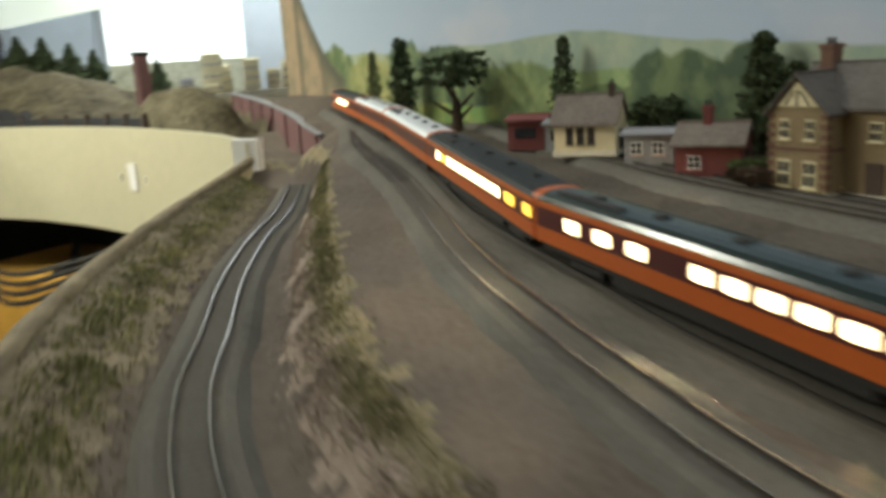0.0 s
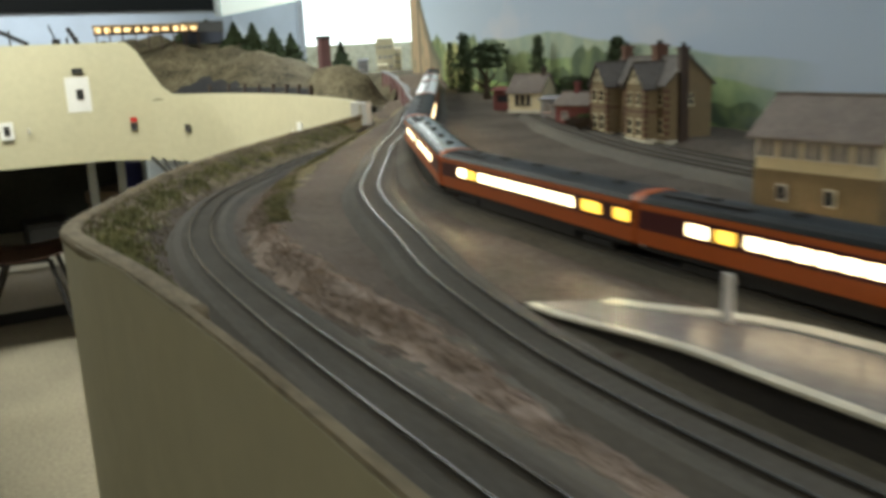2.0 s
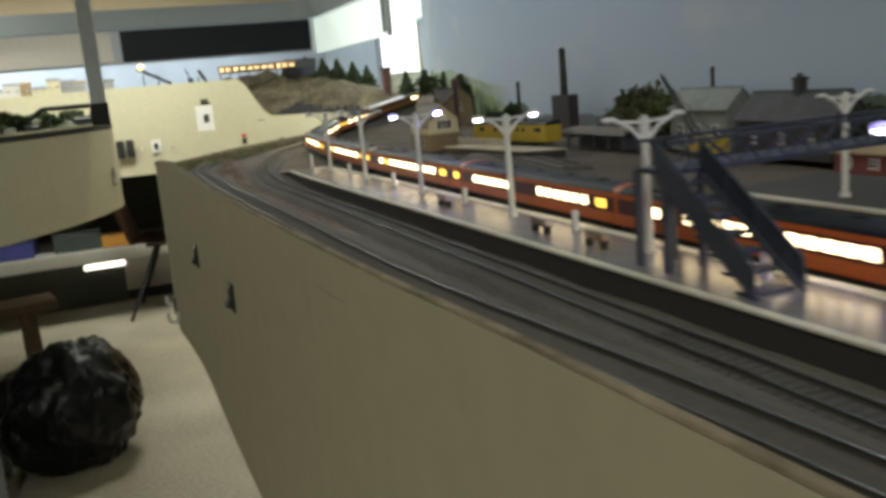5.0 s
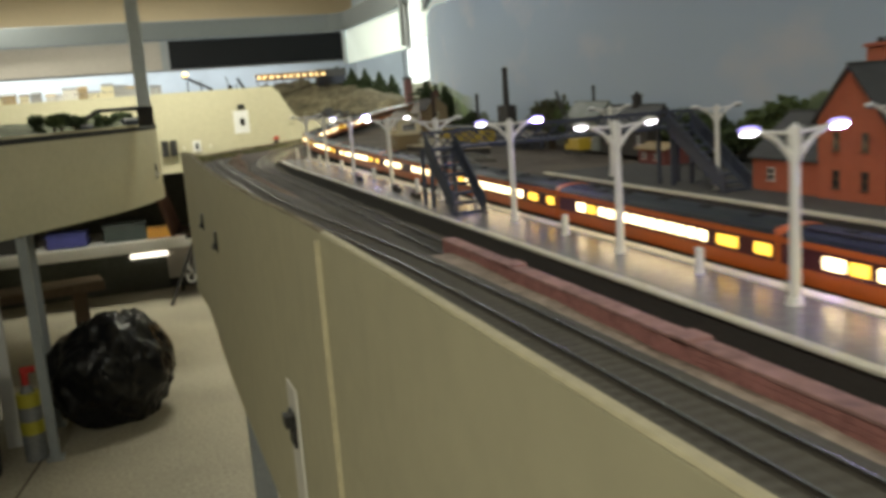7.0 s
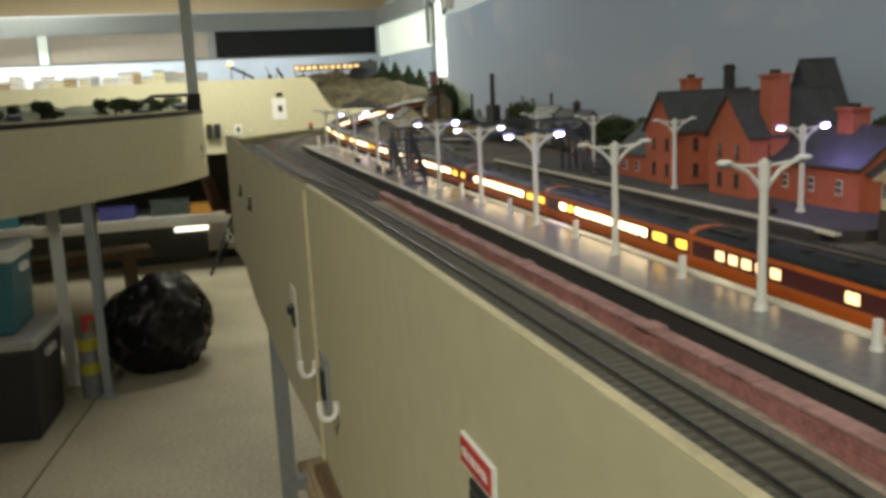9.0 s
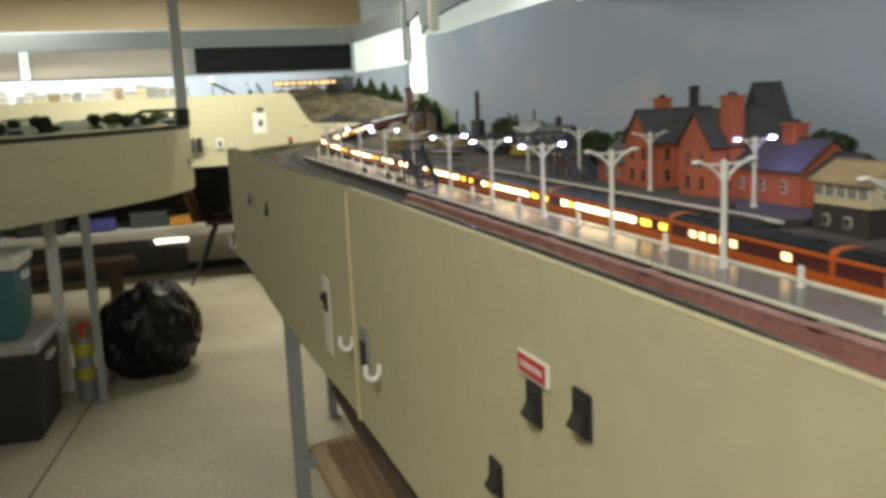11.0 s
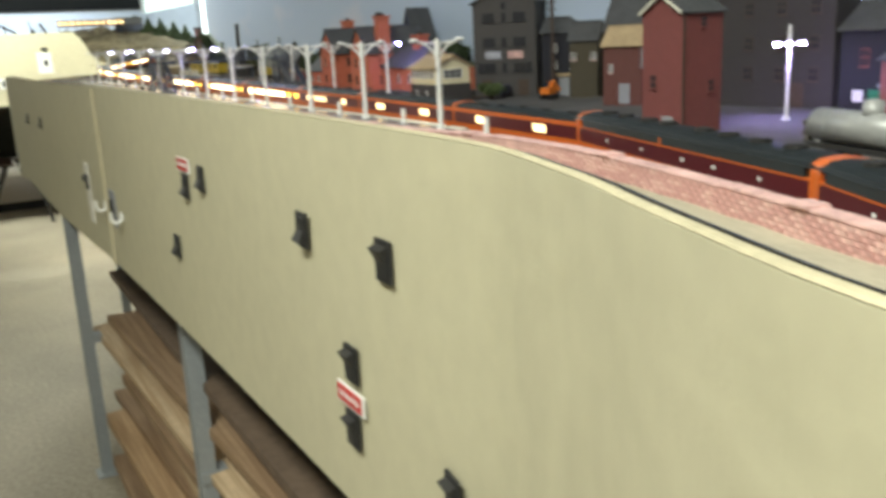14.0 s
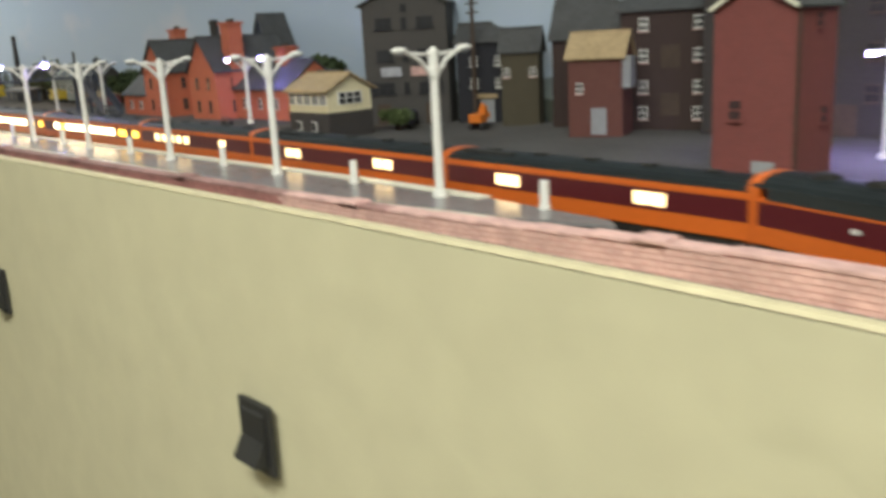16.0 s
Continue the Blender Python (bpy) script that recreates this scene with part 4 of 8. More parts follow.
def shell(bm, length, z0, z1, out=0.0, SECTION=SECTION):
    """The car's skin between two heights, on both sides or over the top."""
    half = [(x + out, z) for x, z in SECTION if z0 < z < z1]
    xs = lambda z: float(np.interp(z, [q[1] for q in SECTION[:4]], [q[0] for q in SECTION[:4]])) + out
    if z1 > 0.0405:
        prof = [(xs(z0), z0)] + half + [(0.0, SECTION[-1][1] + out)]
        prof = prof + [(-x, z) for x, z in reversed(prof[:-1])]
    else:
        prof = [(xs(z0), z0)] + half + [(xs(z1), z1), (-xs(z1), z1)] + [(-x, z) for x, z in reversed(half)] + [(-xs(z0), z0)]
    rings = [[bm.verts.new((y, x, z)) for x, z in prof] for y in (-length / 2, length / 2)]
    n = len(prof)
    for k in range(n):
        bm.faces.new((rings[0][k], rings[0][(k + 1) % n], rings[1][(k + 1) % n], rings[1][k]))
    bm.faces.new(rings[0][::-1]), bm.faces.new(rings[1])
    return bm


def pane(name, material, parent, x, w, z, h, r=0.0012, side=1, out=0.0175):
    """A window with rounded corners on a car's side."""
    bm = bmesh.new()
    pts = []
    for cx, cz, a0 in ((w / 2 - r, h / 2 - r, 0), (-w / 2 + r, h / 2 - r, 90), (-w / 2 + r, -h / 2 + r, 180), (w / 2 - r, -h / 2 + r, 270)):
        for a in (0, 45, 90):
            pts.append((x + cx + r * math.cos(radians(a0 + a)), z + cz + r * math.sin(radians(a0 + a))))
    f0, f1 = [bm.verts.new((u, side * (out - 0.0012), v)) for u, v in pts], [bm.verts.new((u, side * (out + 0.0002), v)) for u, v in pts]
    n = len(pts)
    bm.faces.new(f1), bm.faces.new(f0[::-1])
    for k in range(n):
        bm.faces.new((f0[k], f0[(k + 1) % n], f1[(k + 1) % n], f1[k]))
    return part(name, bm, material, parent)


def bogie(parent, x):
    bm = bmesh.new()
    for s in (-1, 1):
        box(bm, x, s * 0.0115, 0.0035, 0.034, 0.003, 0.004)
        for u in (-0.012, 0.012):
            cyl(bm, (x + u, s * 0.0070, 0.0035), (x + u, s * 0.0105, 0.0035), 0.0050, n=12)
    box(bm, x, 0, 0.005, 0.010, 0.022, 0.003)
    part("bogie", bm, UNDER, parent)


def coach(kind, length, label, cabin=None):
    root = tagged(new("passenger_coach" if kind != "loco" else "diesel_locomotive"), label, "railway coach" if kind != "loco" else "locomotive", "passenger train")
    gap = length - 0.006
    loco = kind == "loco"
    part("lower_side", shell(bmesh.new(), gap, 0.0112, 0.0205), ORANGE, root, "bright orange lower body side")
    if loco or kind == "silver":
        part("window_band", shell(bmesh.new(), gap, 0.0205, 0.0325), MAROON, root, "dark maroon band")
    if loco:
        part("upper_side", shell(bmesh.new(), gap, 0.0325, 0.0336), ORANGE, root)
        part("grille", shell(bmesh.new(), gap * 0.94, 0.0336, 0.0400, 0.0, TALL), GREYSIDE, root, "weathered grey side grille")
        part("roof", shell(bmesh.new(), gap, 0.0395, 0.05, 0.0, TALL), ROOF, root, "black roof")
        for x in (-0.12, -0.085, -0.05, -0.02, 0.03, 0.06, 0.10, 0.13):
            bm = bmesh.new()
            cyl(bm, (x, 0, 0.0452), (x, 0, 0.0474), 0.007, n=20)
            cyl(bm, (x, 0, 0.0474), (x, 0, 0.0480), 0.0055, n=20)
            part("roof_fan", bm, UNDER, root)
        block("seam", ORANGE, root, 0.012, 0.0, 0.0355, 0.002, 0.0352, 0.006)
        for x in (-0.11, -0.06, -0.02, 0.04, 0.10):
            pane("small_emblem", WHITE, root, x, 0.003, 0.0268, 0.0022, 0.0006)
            pane("small_emblem", WHITE, root, x, 0.003, 0.0268, 0.0022, 0.0006, -1)
    else:
        part("letter_board", shell(bmesh.new(), gap, 0.0325, 0.0362), ORANGE, root, "orange strip above the windows")
        part("roof", shell(bmesh.new(), gap, 0.0362, 0.05), {"silver": SILVER, "parlor": GLOSSROOF}.get(kind, ROOF), root, {"silver": "shiny silver roof", "parlor": "glossy dark green roof"}.get(kind, "black roof"))
        for x in np.linspace(-0.36, 0.36, 5):
            block("roof_vent", UNDER, root, x * length, 0.0, 0.0422, 0.008, 0.006, 0.0018, 0.0005)
        bm = bmesh.new()
        box(bm, gap * 0.36, 0.007, 0.0415, gap * 0.2, 0.006, 0.0018)
        part("roof_duct", bm, UNDER, root)
    for s in (-1, 1):
        bm = bmesh.new()
        prof = [(x * 1.01, max(z, 0.0105)) for x, z in TALL] if loco else [(x * 0.98, max(z, 0.0105) * 1.012) for x, z in SECTION]
        prof = prof + [(-x, z) for x, z in reversed(prof[:-1])]
        lo, hi = [bm.verts.new((s * (gap / 2 - (0.004 if loco else 0.0015)), x, z)) for x, z in prof], [bm.verts.new((s * (length / 2 - 0.0004), x, z)) for x, z in prof]
        n = len(prof)
        bm.faces.new(lo), bm.faces.new(hi)
        for k in range(n):
            bm.faces.new((lo[k], lo[(k + 1) % n], hi[(k + 1) % n], hi[k]))
        part("end_bellows", bm, ORANGE, root, "orange end of the car")
    bm = bmesh.new()
    box(bm, 0, 0, 0.0062, gap * 0.52, 0.028, 0.0085)
    box(bm, 0, 0, 0.0095, gap * 0.97, 0.031, 0.0038)
    part("underframe", bm, UNDER, root)
    bogie(root, -length * 0.34), bogie(root, length * 0.34)
    L = length
    z, h = 0.0266, 0.0072
    rows = []
    if kind == "lounge":
        rows = [(LIT, 0.345, 0.016), (LITY, 0.283, 0.014)] + [(LIT, 0.222 - 0.0426 * k, 0.0426 * L - 0.0026) for k in range(12)] + [(LITY, -0.337, 0.022), (LITY, -0.455, 0.016)]
    elif kind == "parlor":
        rows = [(LIT, 0.366, 0.016), (LIT, 0.27, 0.016), (LIT, 0.174, 0.016)] + [(LIT, 0.022 - 0.065 * k, 0.0140) for k in range(6)]
    elif kind == "diner":
        rows = [(LIT, 0.38 - 0.05 * k, 0.05 * L - 0.0042) for k in range(6)] + [(LIT, -0.095 - 0.05 * k, 0.05 * L - 0.0042) for k in range(6)] + [(LITY, -0.43, 0.016)]
    elif kind == "post":
        rows = [(LITDIM, 0.325 - 0.0705 * k, 0.011) for k in range(5)] + [(LITDIM, -0.27, 0.012)]
    elif kind == "baggage":
        rows = [(LITDIM, 0.263, 0.0105), (LITDIM, 0.217, 0.0105), (LITDIM, -0.207, 0.0105), (LITDIM, -0.253, 0.0105)]
    elif kind == "rear":
        rows = [(LIT, 0.2 - 0.06 * k, 0.0165) for k in range(7)]
    if rows:
        # the band is open at each window, and small lamps under the ceiling shine out through the panes
        spans = sorted((u * L - w / 2, u * L + w / 2) for _, u, w in rows)
        edges = [-gap / 2] + [e for pair in spans for e in pair] + [gap / 2]
        bm = bmesh.new()
        for side in (-1, 1):
            box(bm, 0, side * 0.0165, (0.0205 + z - h / 2) / 2, gap, 0.0013, z - h / 2 - 0.0205)
            box(bm, 0, side * 0.0165, (0.0325 + z + h / 2) / 2, gap, 0.0013, 0.0325 - z - h / 2)
            for e0, e1 in zip(edges[::2], edges[1::2]):
                if e1 > e0 + 0.0002:
                    box(bm, (e0 + e1) / 2, side * 0.0165, z, e1 - e0, 0.0013, h)
        part("window_band", bm, MAROON, root, "dark maroon band")
        bm = bmesh.new()
        for u in np.arange(spans[0][0] + 0.015, spans[-1][1], 0.11):
            for side in (-1, 1):
                box(bm, u, side * 0.010, 0.0322, 0.004, 0.002, 0.0006)
        part("ceiling_light", bm, cabin or CABIN, root, "tiny warm lamps under the ceiling")
    for m, u, w in rows:
        for side in (-1, 1):
            pane("window", m, root, u * L, w, z, h, 0.0016, side, 0.0171).visible_shadow = False
    return root


def couple(root, s0, s1):
    a, b = on_line(s0), on_line(s1)
    d = b - a
    root.matrix_basis = Matrix.LocRotScale((a + b) / 2, Euler((0, -math.atan2(d.z, math.hypot(d.x, d.y)), math.atan2(d.y, d.x))), None)


cuts = [s_at_y(y) for y in (-2.722, -2.49, -2.236, -2.008, -1.716, -1.42, -1.085, -0.765, -0.404, -0.073, 0.206)]
kinds = ["baggage", "baggage", "post", "lounge", "lounge", "lounge", "diner", "lounge", "lounge", "lounge"]
for kind, y in (("parlor", 0.518), ("lounge", 0.79), ("silver", 1.02), ("silver", 1.24), ("rear", 1.50)):
    kinds.append(kind)
    cuts.append(s_at_y(y))
TEXT = {"baggage": "orange and maroon baggage car with two lit windows", "post": "orange and maroon mail car with small lit windows", "lounge": "orange and maroon coach with brightly lit windows",
        "diner": "orange and maroon dining car with two lit window rows", "parlor": "orange and maroon parlor car with nine lit windows", "silver": "orange and maroon car with shiny silver roof", "rear": "orange and maroon rear coach with lit windows"}
for kind, s0, s1 in zip(kinds, cuts, cuts[1:]):
    couple(coach(kind, s1 - s0, TEXT[kind], CABINLIT if on_line(s0).y > -0.2 else CABIN), s0, s1)
end = cuts[0]
for n in range(2):
    couple(coach("loco", 0.325, "orange, maroon and grey streamlined diesel with black roof"), end - 0.325, end)
    end -= 0.325

# ---------------------------------------------------------------- platform lamps and stub posts


def twin_lamp(x, y, z, lit, label, turn=0.0):
    root = thing("platform_lamp", pose(x, y, z, 0, 0, turn), label, "lamp post", "platform lamps")
    bm = bmesh.new()
    cyl(bm, (0, 0, 0), (0, 0, 0.004), 0.0048, 0.0042, 16)
    cyl(bm, (0, 0, 0.004), (0, 0, 0.076), 0.0031, 0.0026, 14)
    cyl(bm, (0, 0, 0.076), (0, 0, 0.0925), 0.0034, 0.0038, 14)
    cyl(bm, (0, 0, 0.0925), (0, 0, 0.0945), 0.0020, 0.0012, 10)
    part("post", bm, WHITE, root)
    for s in (-1, 1):
        bm = bmesh.new()
        pts = [(0, 0.072), (0.004, 0.079), (0.011, 0.0865), (0.021, 0.0915), (0.026, 0.0922)]
        for (a, p), (b, q) in zip(pts, pts[1:]):
            cyl(bm, (s * a, 0, p), (s * b, 0, q), 0.0016, 0.0014, 8)
        cyl(bm, (s * 0.002, 0, 0.0895), (s * 0.022, 0, 0.0915), 0.0010, n=8)
        arm = part("arm", bm, WHITE, root)
        bm = bmesh.new()
        ball(bm, (s * 0.0275, 0, 0.0932), 0.0048, 2, (1.25, 0.75, 0.42))
        part("lamp_head", bm, LEDHEAD if lit == 2 else WHITE, arm, smooth=True)
        bm = bmesh.new()
        ball(bm, (s * 0.0275, 0, 0.0916), 0.0042, 2, (1.1, 0.8, 0.5))
        part("led", bm, {0: PANE, 1: LEDW, 2: LED}[lit if s > 0 or lit != 2 else 1], arm, "glowing blue-white light" if lit else "", smooth=True)
    return root


LAMPS = [(-0.285, 0), (-0.487, 0), (-0.72, 2), (-0.963, 1), (-1.179, 0), (-1.398, 2), (-1.591, 1), (-1.771, 2), (-1.948, 0), (-2.145, 0), (-2.33, 0), (-2.521, 0)]
for y, lit in LAMPS:
    twin_lamp(0.168, y, Z_PLAT, lit, "white twin-arm platform lamp, " + ("glowing blue-white" if lit else "unlit"))
for x, y, lit in ((0.456, -1.552, 0), (0.462, -1.803, 2), (0.452, -1.31, 0), (0.448, -1.08, 0)):
    twin_lamp(x, y, 1.104, lit, "white twin-arm lamp on the far platform, " + ("glowing blue-white" if lit else "unlit"))
for (a, _), (b, _) in zip(LAMPS, LAMPS[1:] + [(-2.69, 0)]):
    y = (a + b) / 2
    root = thing("stub_post", pose(0.172, y, Z_PLAT), "short white platform marker post", "post", "platform marker posts")
    bm = bmesh.new()
    cyl(bm, (0, 0, 0), (0, 0, 0.002), 0.0036, n=14)
    cyl(bm, (0, 0, 0.002), (0, 0, 0.0165), 0.0030, 0.0028, 14)
    part("post", bm, WHITE, root)
root = thing("stub_post", pose(0.158, -0.193, Z_PLAT), "short white platform marker post", "post", "platform marker posts")
bm = bmesh.new()
cyl(bm, (0, 0, 0), (0, 0, 0.023), 0.0026, 0.0022, 14)
part("post", bm, WHITE, root)


def bench(x, y, z, rz, material, label):
    root = thing("platform_bench", pose(x, y, z, 0, 0, rz), label, "bench")
    for k in range(3):
        block("seat_slat", material, root, 0, -0.002 + k * 0.002, 0.006, 0.024, 0.0016, 0.0008)
    for k in range(2):
        block("back_slat", material, root, 0, 0.0036, 0.008 + k * 0.0026, 0.024, 0.0008, 0.0018)
    for s in (-1, 1):
        block("leg", UNDER, root, s * 0.010, 0.001, 0.003, 0.0012, 0.0066, 0.006)


bench(0.150, -0.84, Z_PLAT, 90, CHAIRB, "small brown slatted bench on the platform")
bench(0.150, -1.14, Z_PLAT, 90, CHAIRB, "small brown slatted bench on the platform")
bench(0.150, -1.055, Z_PLAT, 90, TIMBER, "small dark slatted bench on the platform")
bench(0.432, -1.79, 1.104, 90, CHAIRB, "small brown bench beside the far lamp")

# ---------------------------------------------------------------- model buildings


def house(name, m, w, d, h, rise, wallm, roofm, label, ridge="x", windows=(), doors=(), chimneys=(), over=0.004, category="model building", base=None, group="", trimm=None):
    """A gabled building. Faces: f front (-y), b back, l (-x), r (+x); openings are (face, across, up, width, height)."""
    root = thing(name, m, label, category, group)
    bm = bmesh.new()
    W, D = w / 2, d / 2
    lo = [bm.verts.new((x, y, 0)) for x, y in ((-W, -D), (W, -D), (W, D), (-W, D))]
    hi = [bm.verts.new((x, y, h)) for x, y in ((-W, -D), (W, -D), (W, D), (-W, D))]
    bm.faces.new(lo[::-1])
    if ridge == "x":
        a, b = bm.verts.new((-W, 0, h + rise)), bm.verts.new((W, 0, h + rise))
        for f in ((lo[0], lo[1], hi[1], hi[0]), (lo[2], lo[3], hi[3], hi[2]), (lo[1], lo[2], hi[2], b, hi[1]), (lo[3], lo[0], hi[0], a, hi[3]), (hi[0], hi[1], b, a), (hi[2], hi[3], a, b)):
            bm.faces.new(f)
    else:
        a, b = bm.verts.new((0, -D, h + rise)), bm.verts.new((0, D, h + rise))
        for f in ((lo[0], lo[1], hi[1], a, hi[0]), (lo[2], lo[3], hi[3], b, hi[2]), (lo[1], lo[2], hi[2], hi[1]), (lo[3], lo[0], hi[0], hi[3]), (hi[1], hi[2], b, a), (hi[3], hi[0], a, b)):
            bm.faces.new(f)
    part("wall", bm, wallm, root)
    run = D if ridge == "x" else W
    for s in (-1, 1):
        bm = bmesh.new()
        slope = rise / run
        t = 0.0022
        e0, e1 = run + over, 0.0
        pts = [(e0, h - over * slope + 0.0006), (e1, h + rise + 0.0006), (e1, h + rise + t + 0.0006), (e0, h - over * slope + t + 0.0006)]
        span = (W if ridge == "x" else D) + over
        rings = []
        for u in (-span, span):
            rings.append([bm.verts.new((u, s * v, z) if ridge == "x" else (s * v, u, z)) for v, z in pts])
        bm.faces.new(rings[0]), bm.faces.new(rings[1][::-1])
        for k in range(4):
            bm.faces.new((rings[0][k], rings[0][(k + 1) % 4], rings[1][(k + 1) % 4], rings[1][k]))
        part("roof", bm, roofm, root)
    bm = bmesh.new()
    span = (W if ridge == "x" else D) + over
    box(bm, 0, 0, h + rise + 0.003, 2 * span if ridge == "x" else 0.003, 0.003 if ridge == "x" else 2 * span, 0.0024)
    part("ridge", bm, roofm, root)
    if base:
        block("plinth", base, root, 0, 0, 0.003, w + 0.003, d + 0.003, 0.006)

    def on_face(face, u, z, ww, hh, depth, out):
        if face in "fb":
            s = -1 if face == "f" else 1
            return (u, s * (D + out), z, ww, depth, hh)
        s = -1 if face == "l" else 1
        return (s * (W + out), u, z, depth, ww, hh)

    for face, u, z, ww, hh in windows:
        fr = block("window", trimm or WHITE, root, *on_face(face, u, z, ww, hh, 0.0016, 0.0))
        for i in (-1, 1):
            for j in (-1, 1):
                block("pane", PANED, fr, *on_face(face, u + i * ww * 0.235, z + j * hh * 0.235, ww * 0.37, hh * 0.38, 0.0006, 0.0008))
        block("sill", trimm or COPING, fr, *on_face(face, u, z - hh / 2 - 0.0006, ww * 1.2, 0.0012, 0.003, 0.0008))
    for face, u, z, ww, hh, dm in doors:
        block("door", dm, root, *on_face(face, u, z, ww, hh, 0.0016, 0.0002))
    for x, y, z0, z1, s, cm in chimneys:
        ch = block("chimney", cm, root, x, y, (z0 + z1) / 2, s, s, z1 - z0)
        block("cap", cm, ch, x, y, z1 - 0.002, s * 1.25, s * 1.25, 0.0028, 0.0003)
        for k in (-1, 1):
            bm = bmesh.new()
            cyl(bm, (x + k * s * 0.22, y, z1), (x + k * s * 0.22, y, z1 + 0.005), s * 0.16, s * 0.12, 10)
            part("chimney_pot", bm, UNDER, ch)
    return root


def facing(x, y, z, turn=-90):
    """Front turned to the tracks."""
    return pose(x, y, z, 0, 0, turn)


# far platform and red brick station
fp = thing("station_platform", pose(0, 0, 0), "long grey station platform with pale edge", "platform")
FPO = [(0.405, -0.95), (0.405, -1.80), (0.40, -1.90), (0.44, -1.925), (0.62, -1.91), (0.66, -0.95)]
bm = bmesh.new()
prism(bm, FPO, 1.085, 1.102)
part("platform_wall", bm, DARKBRICK, fp, "dark brick side wall")
bm = bmesh.new()
prism(bm, FPO, 1.102, 1.104)
part("platform_surface", bm, YARD, fp, "grey gravelled surface")
bm = bmesh.new()
sweep(bm, lift([Vector(q) for q in ((0.408, -0.95), (0.408, -1.86), (0.404, -1.93))], 1.104), [(-0.004, -0.002), (-0.004, 0.0008), (0.004, 0.0008), (0.004, -0.002)])
part("platform_edge", bm, PLATEDGE, fp, "pale edge stones")

for y, lab in ((-1.482, "tall gabled orange-red brick station house with slate roof"), (-1.648, "gabled orange-red brick station wing with tall chimney")):
    house("station_house", facing(0.545, y, 1.104), 0.085, 0.14, 0.077, 0.048, REDBRICK, SLATE, lab, ridge="y", over=0.005, trimm=QUOIN,
          windows=[("f", -0.018, 0.056, 0.008, 0.018), ("f", 0.018, 0.056, 0.008, 0.018), ("f", -0.018, 0.020, 0.009, 0.018), ("f", 0.018, 0.020, 0.009, 0.018), ("r", -0.04, 0.056, 0.008, 0.018), ("r", -0.04, 0.02, 0.009, 0.018)],
          chimneys=[(-0.026, -0.006, 0.09, 0.146, 0.022, REDBRICK)] if y > -1.5 else [(0.034, -0.030, 0.05, 0.148, 0.024, REDBRICK)])
house("station_link", facing(0.575, -1.565, 1.104), 0.09, 0.10, 0.070, 0.04, REDBRICK, SLATE, "orange-red brick link between the station gables", ridge="x", trimm=QUOIN,
      windows=[("f", -0.02, 0.05, 0.008, 0.016), ("f", 0.018, 0.05, 0.008, 0.016)], doors=[("f", 0.0, 0.015, 0.014, 0.03, TIMBER)])
house("station_annexe", facing(0.555, -1.765, 1.104), 0.15, 0.10, 0.046, 0.038, REDBRICK, SLATE, "low orange-red brick station annexe with slate roof", ridge="x",
      windows=[("f", -0.045, 0.024, 0.009, 0.016), ("f", 0.0, 0.024, 0.009, 0.016), ("f", 0.045, 0.024, 0.009, 0.016), ("r", 0.0, 0.024, 0.010, 0.016)], chimneys=[(0.005, 0.0, 0.06, 0.107, 0.024, REDBRICK)])
house("station_annexe", facing(0.532, -1.385, 1.104), 0.10, 0.105, 0.036, 0.042, REDBRICK, SLATE, "low red brick lean-to beside the station", ridge="x", windows=[("f", -0.02, 0.018, 0.012, 0.014), ("f", 0.02, 0.018, 0.012, 0.014)])
house("station_store", facing(0.56, -1.865, 1.104), 0.06, 0.09, 0.040, 0.026, REDBRICK, SLATE, "small red brick station store room", ridge="x", windows=[("f", 0, 0.02, 0.008, 0.014), ("r", 0, 0.02, 0.008, 0.014)])


def signal_box(m, label, w, d, h0, h1, rise, lower, upper, roofm):
    root = house("signal_box", m, w, d, h1, rise, upper, roofm, label, ridge="x", over=0.006)
    block("brick_base", lower, root, 0, 0, h0 / 2, w + 0.002, d + 0.002, h0)
    for k in range(5):
        u = -w * 0.4 + k * w * 0.2
        wd = block("window", WHITE, root, u, -d / 2, (h0 + h1) / 2 + 0.003, w * 0.17, 0.0022, (h1 - h0) * 0.55)
        for i in (-1, 1):
            block("pane", PANE, wd, u + i * w * 0.04, -d / 2 - 0.0012, (h0 + h1) / 2 + 0.003, w * 0.065, 0.0006, (h1 - h0) * 0.46)
    for s in (-1, 1):
        wd = block("window", WHITE, root, s * w / 2, 0, (h0 + h1) / 2 + 0.003, 0.0022, d * 0.55, (h1 - h0) * 0.55)
        for i in (-1, 0, 1):
            for j in (-1, 1):
                block("pane", PANED, wd, s * (w / 2 + 0.0012), i * d * 0.17, (h0 + h1) / 2 + 0.003 + j * (h1 - h0) * 0.13, 0.0006, d * 0.14, (h1 - h0) * 0.22)
    for u in (-w * 0.25, w * 0.15):
        wd = block("window", WHITE, root, u, -d / 2 - 0.001, h0 * 0.5, 0.010, 0.002, 0.013)
        block("pane", PANED, wd, u, -d / 2 - 0.0022, h0 * 0.5, 0.008, 0.0006, 0.011)
    return root


signal_box(facing(0.475, -1.985, 1.090), "signal box with cream timber top and dark brick base", 0.085, 0.07, 0.036, 0.064, 0.018, BROWNBRICK, CREAM, TANROOF)
signal_box(facing(0.4475, -0.042, 1.104), "signal box with cream timber top and brown roof", 0.107, 0.06, 0.034, 0.062, 0.026, YBRICK, CREAM, SLATE2)

# yellow railway coach on the far siding, and its fence
root = thing("yellow_coach", pose(0.553, -0.19, 1.112, 0, 0, 97), "faded yellow railway coach with dark roof", "railway coach")
part("body", shell(bmesh.new(), 0.25, 0.0045, 0.0345), YELLOW, root)
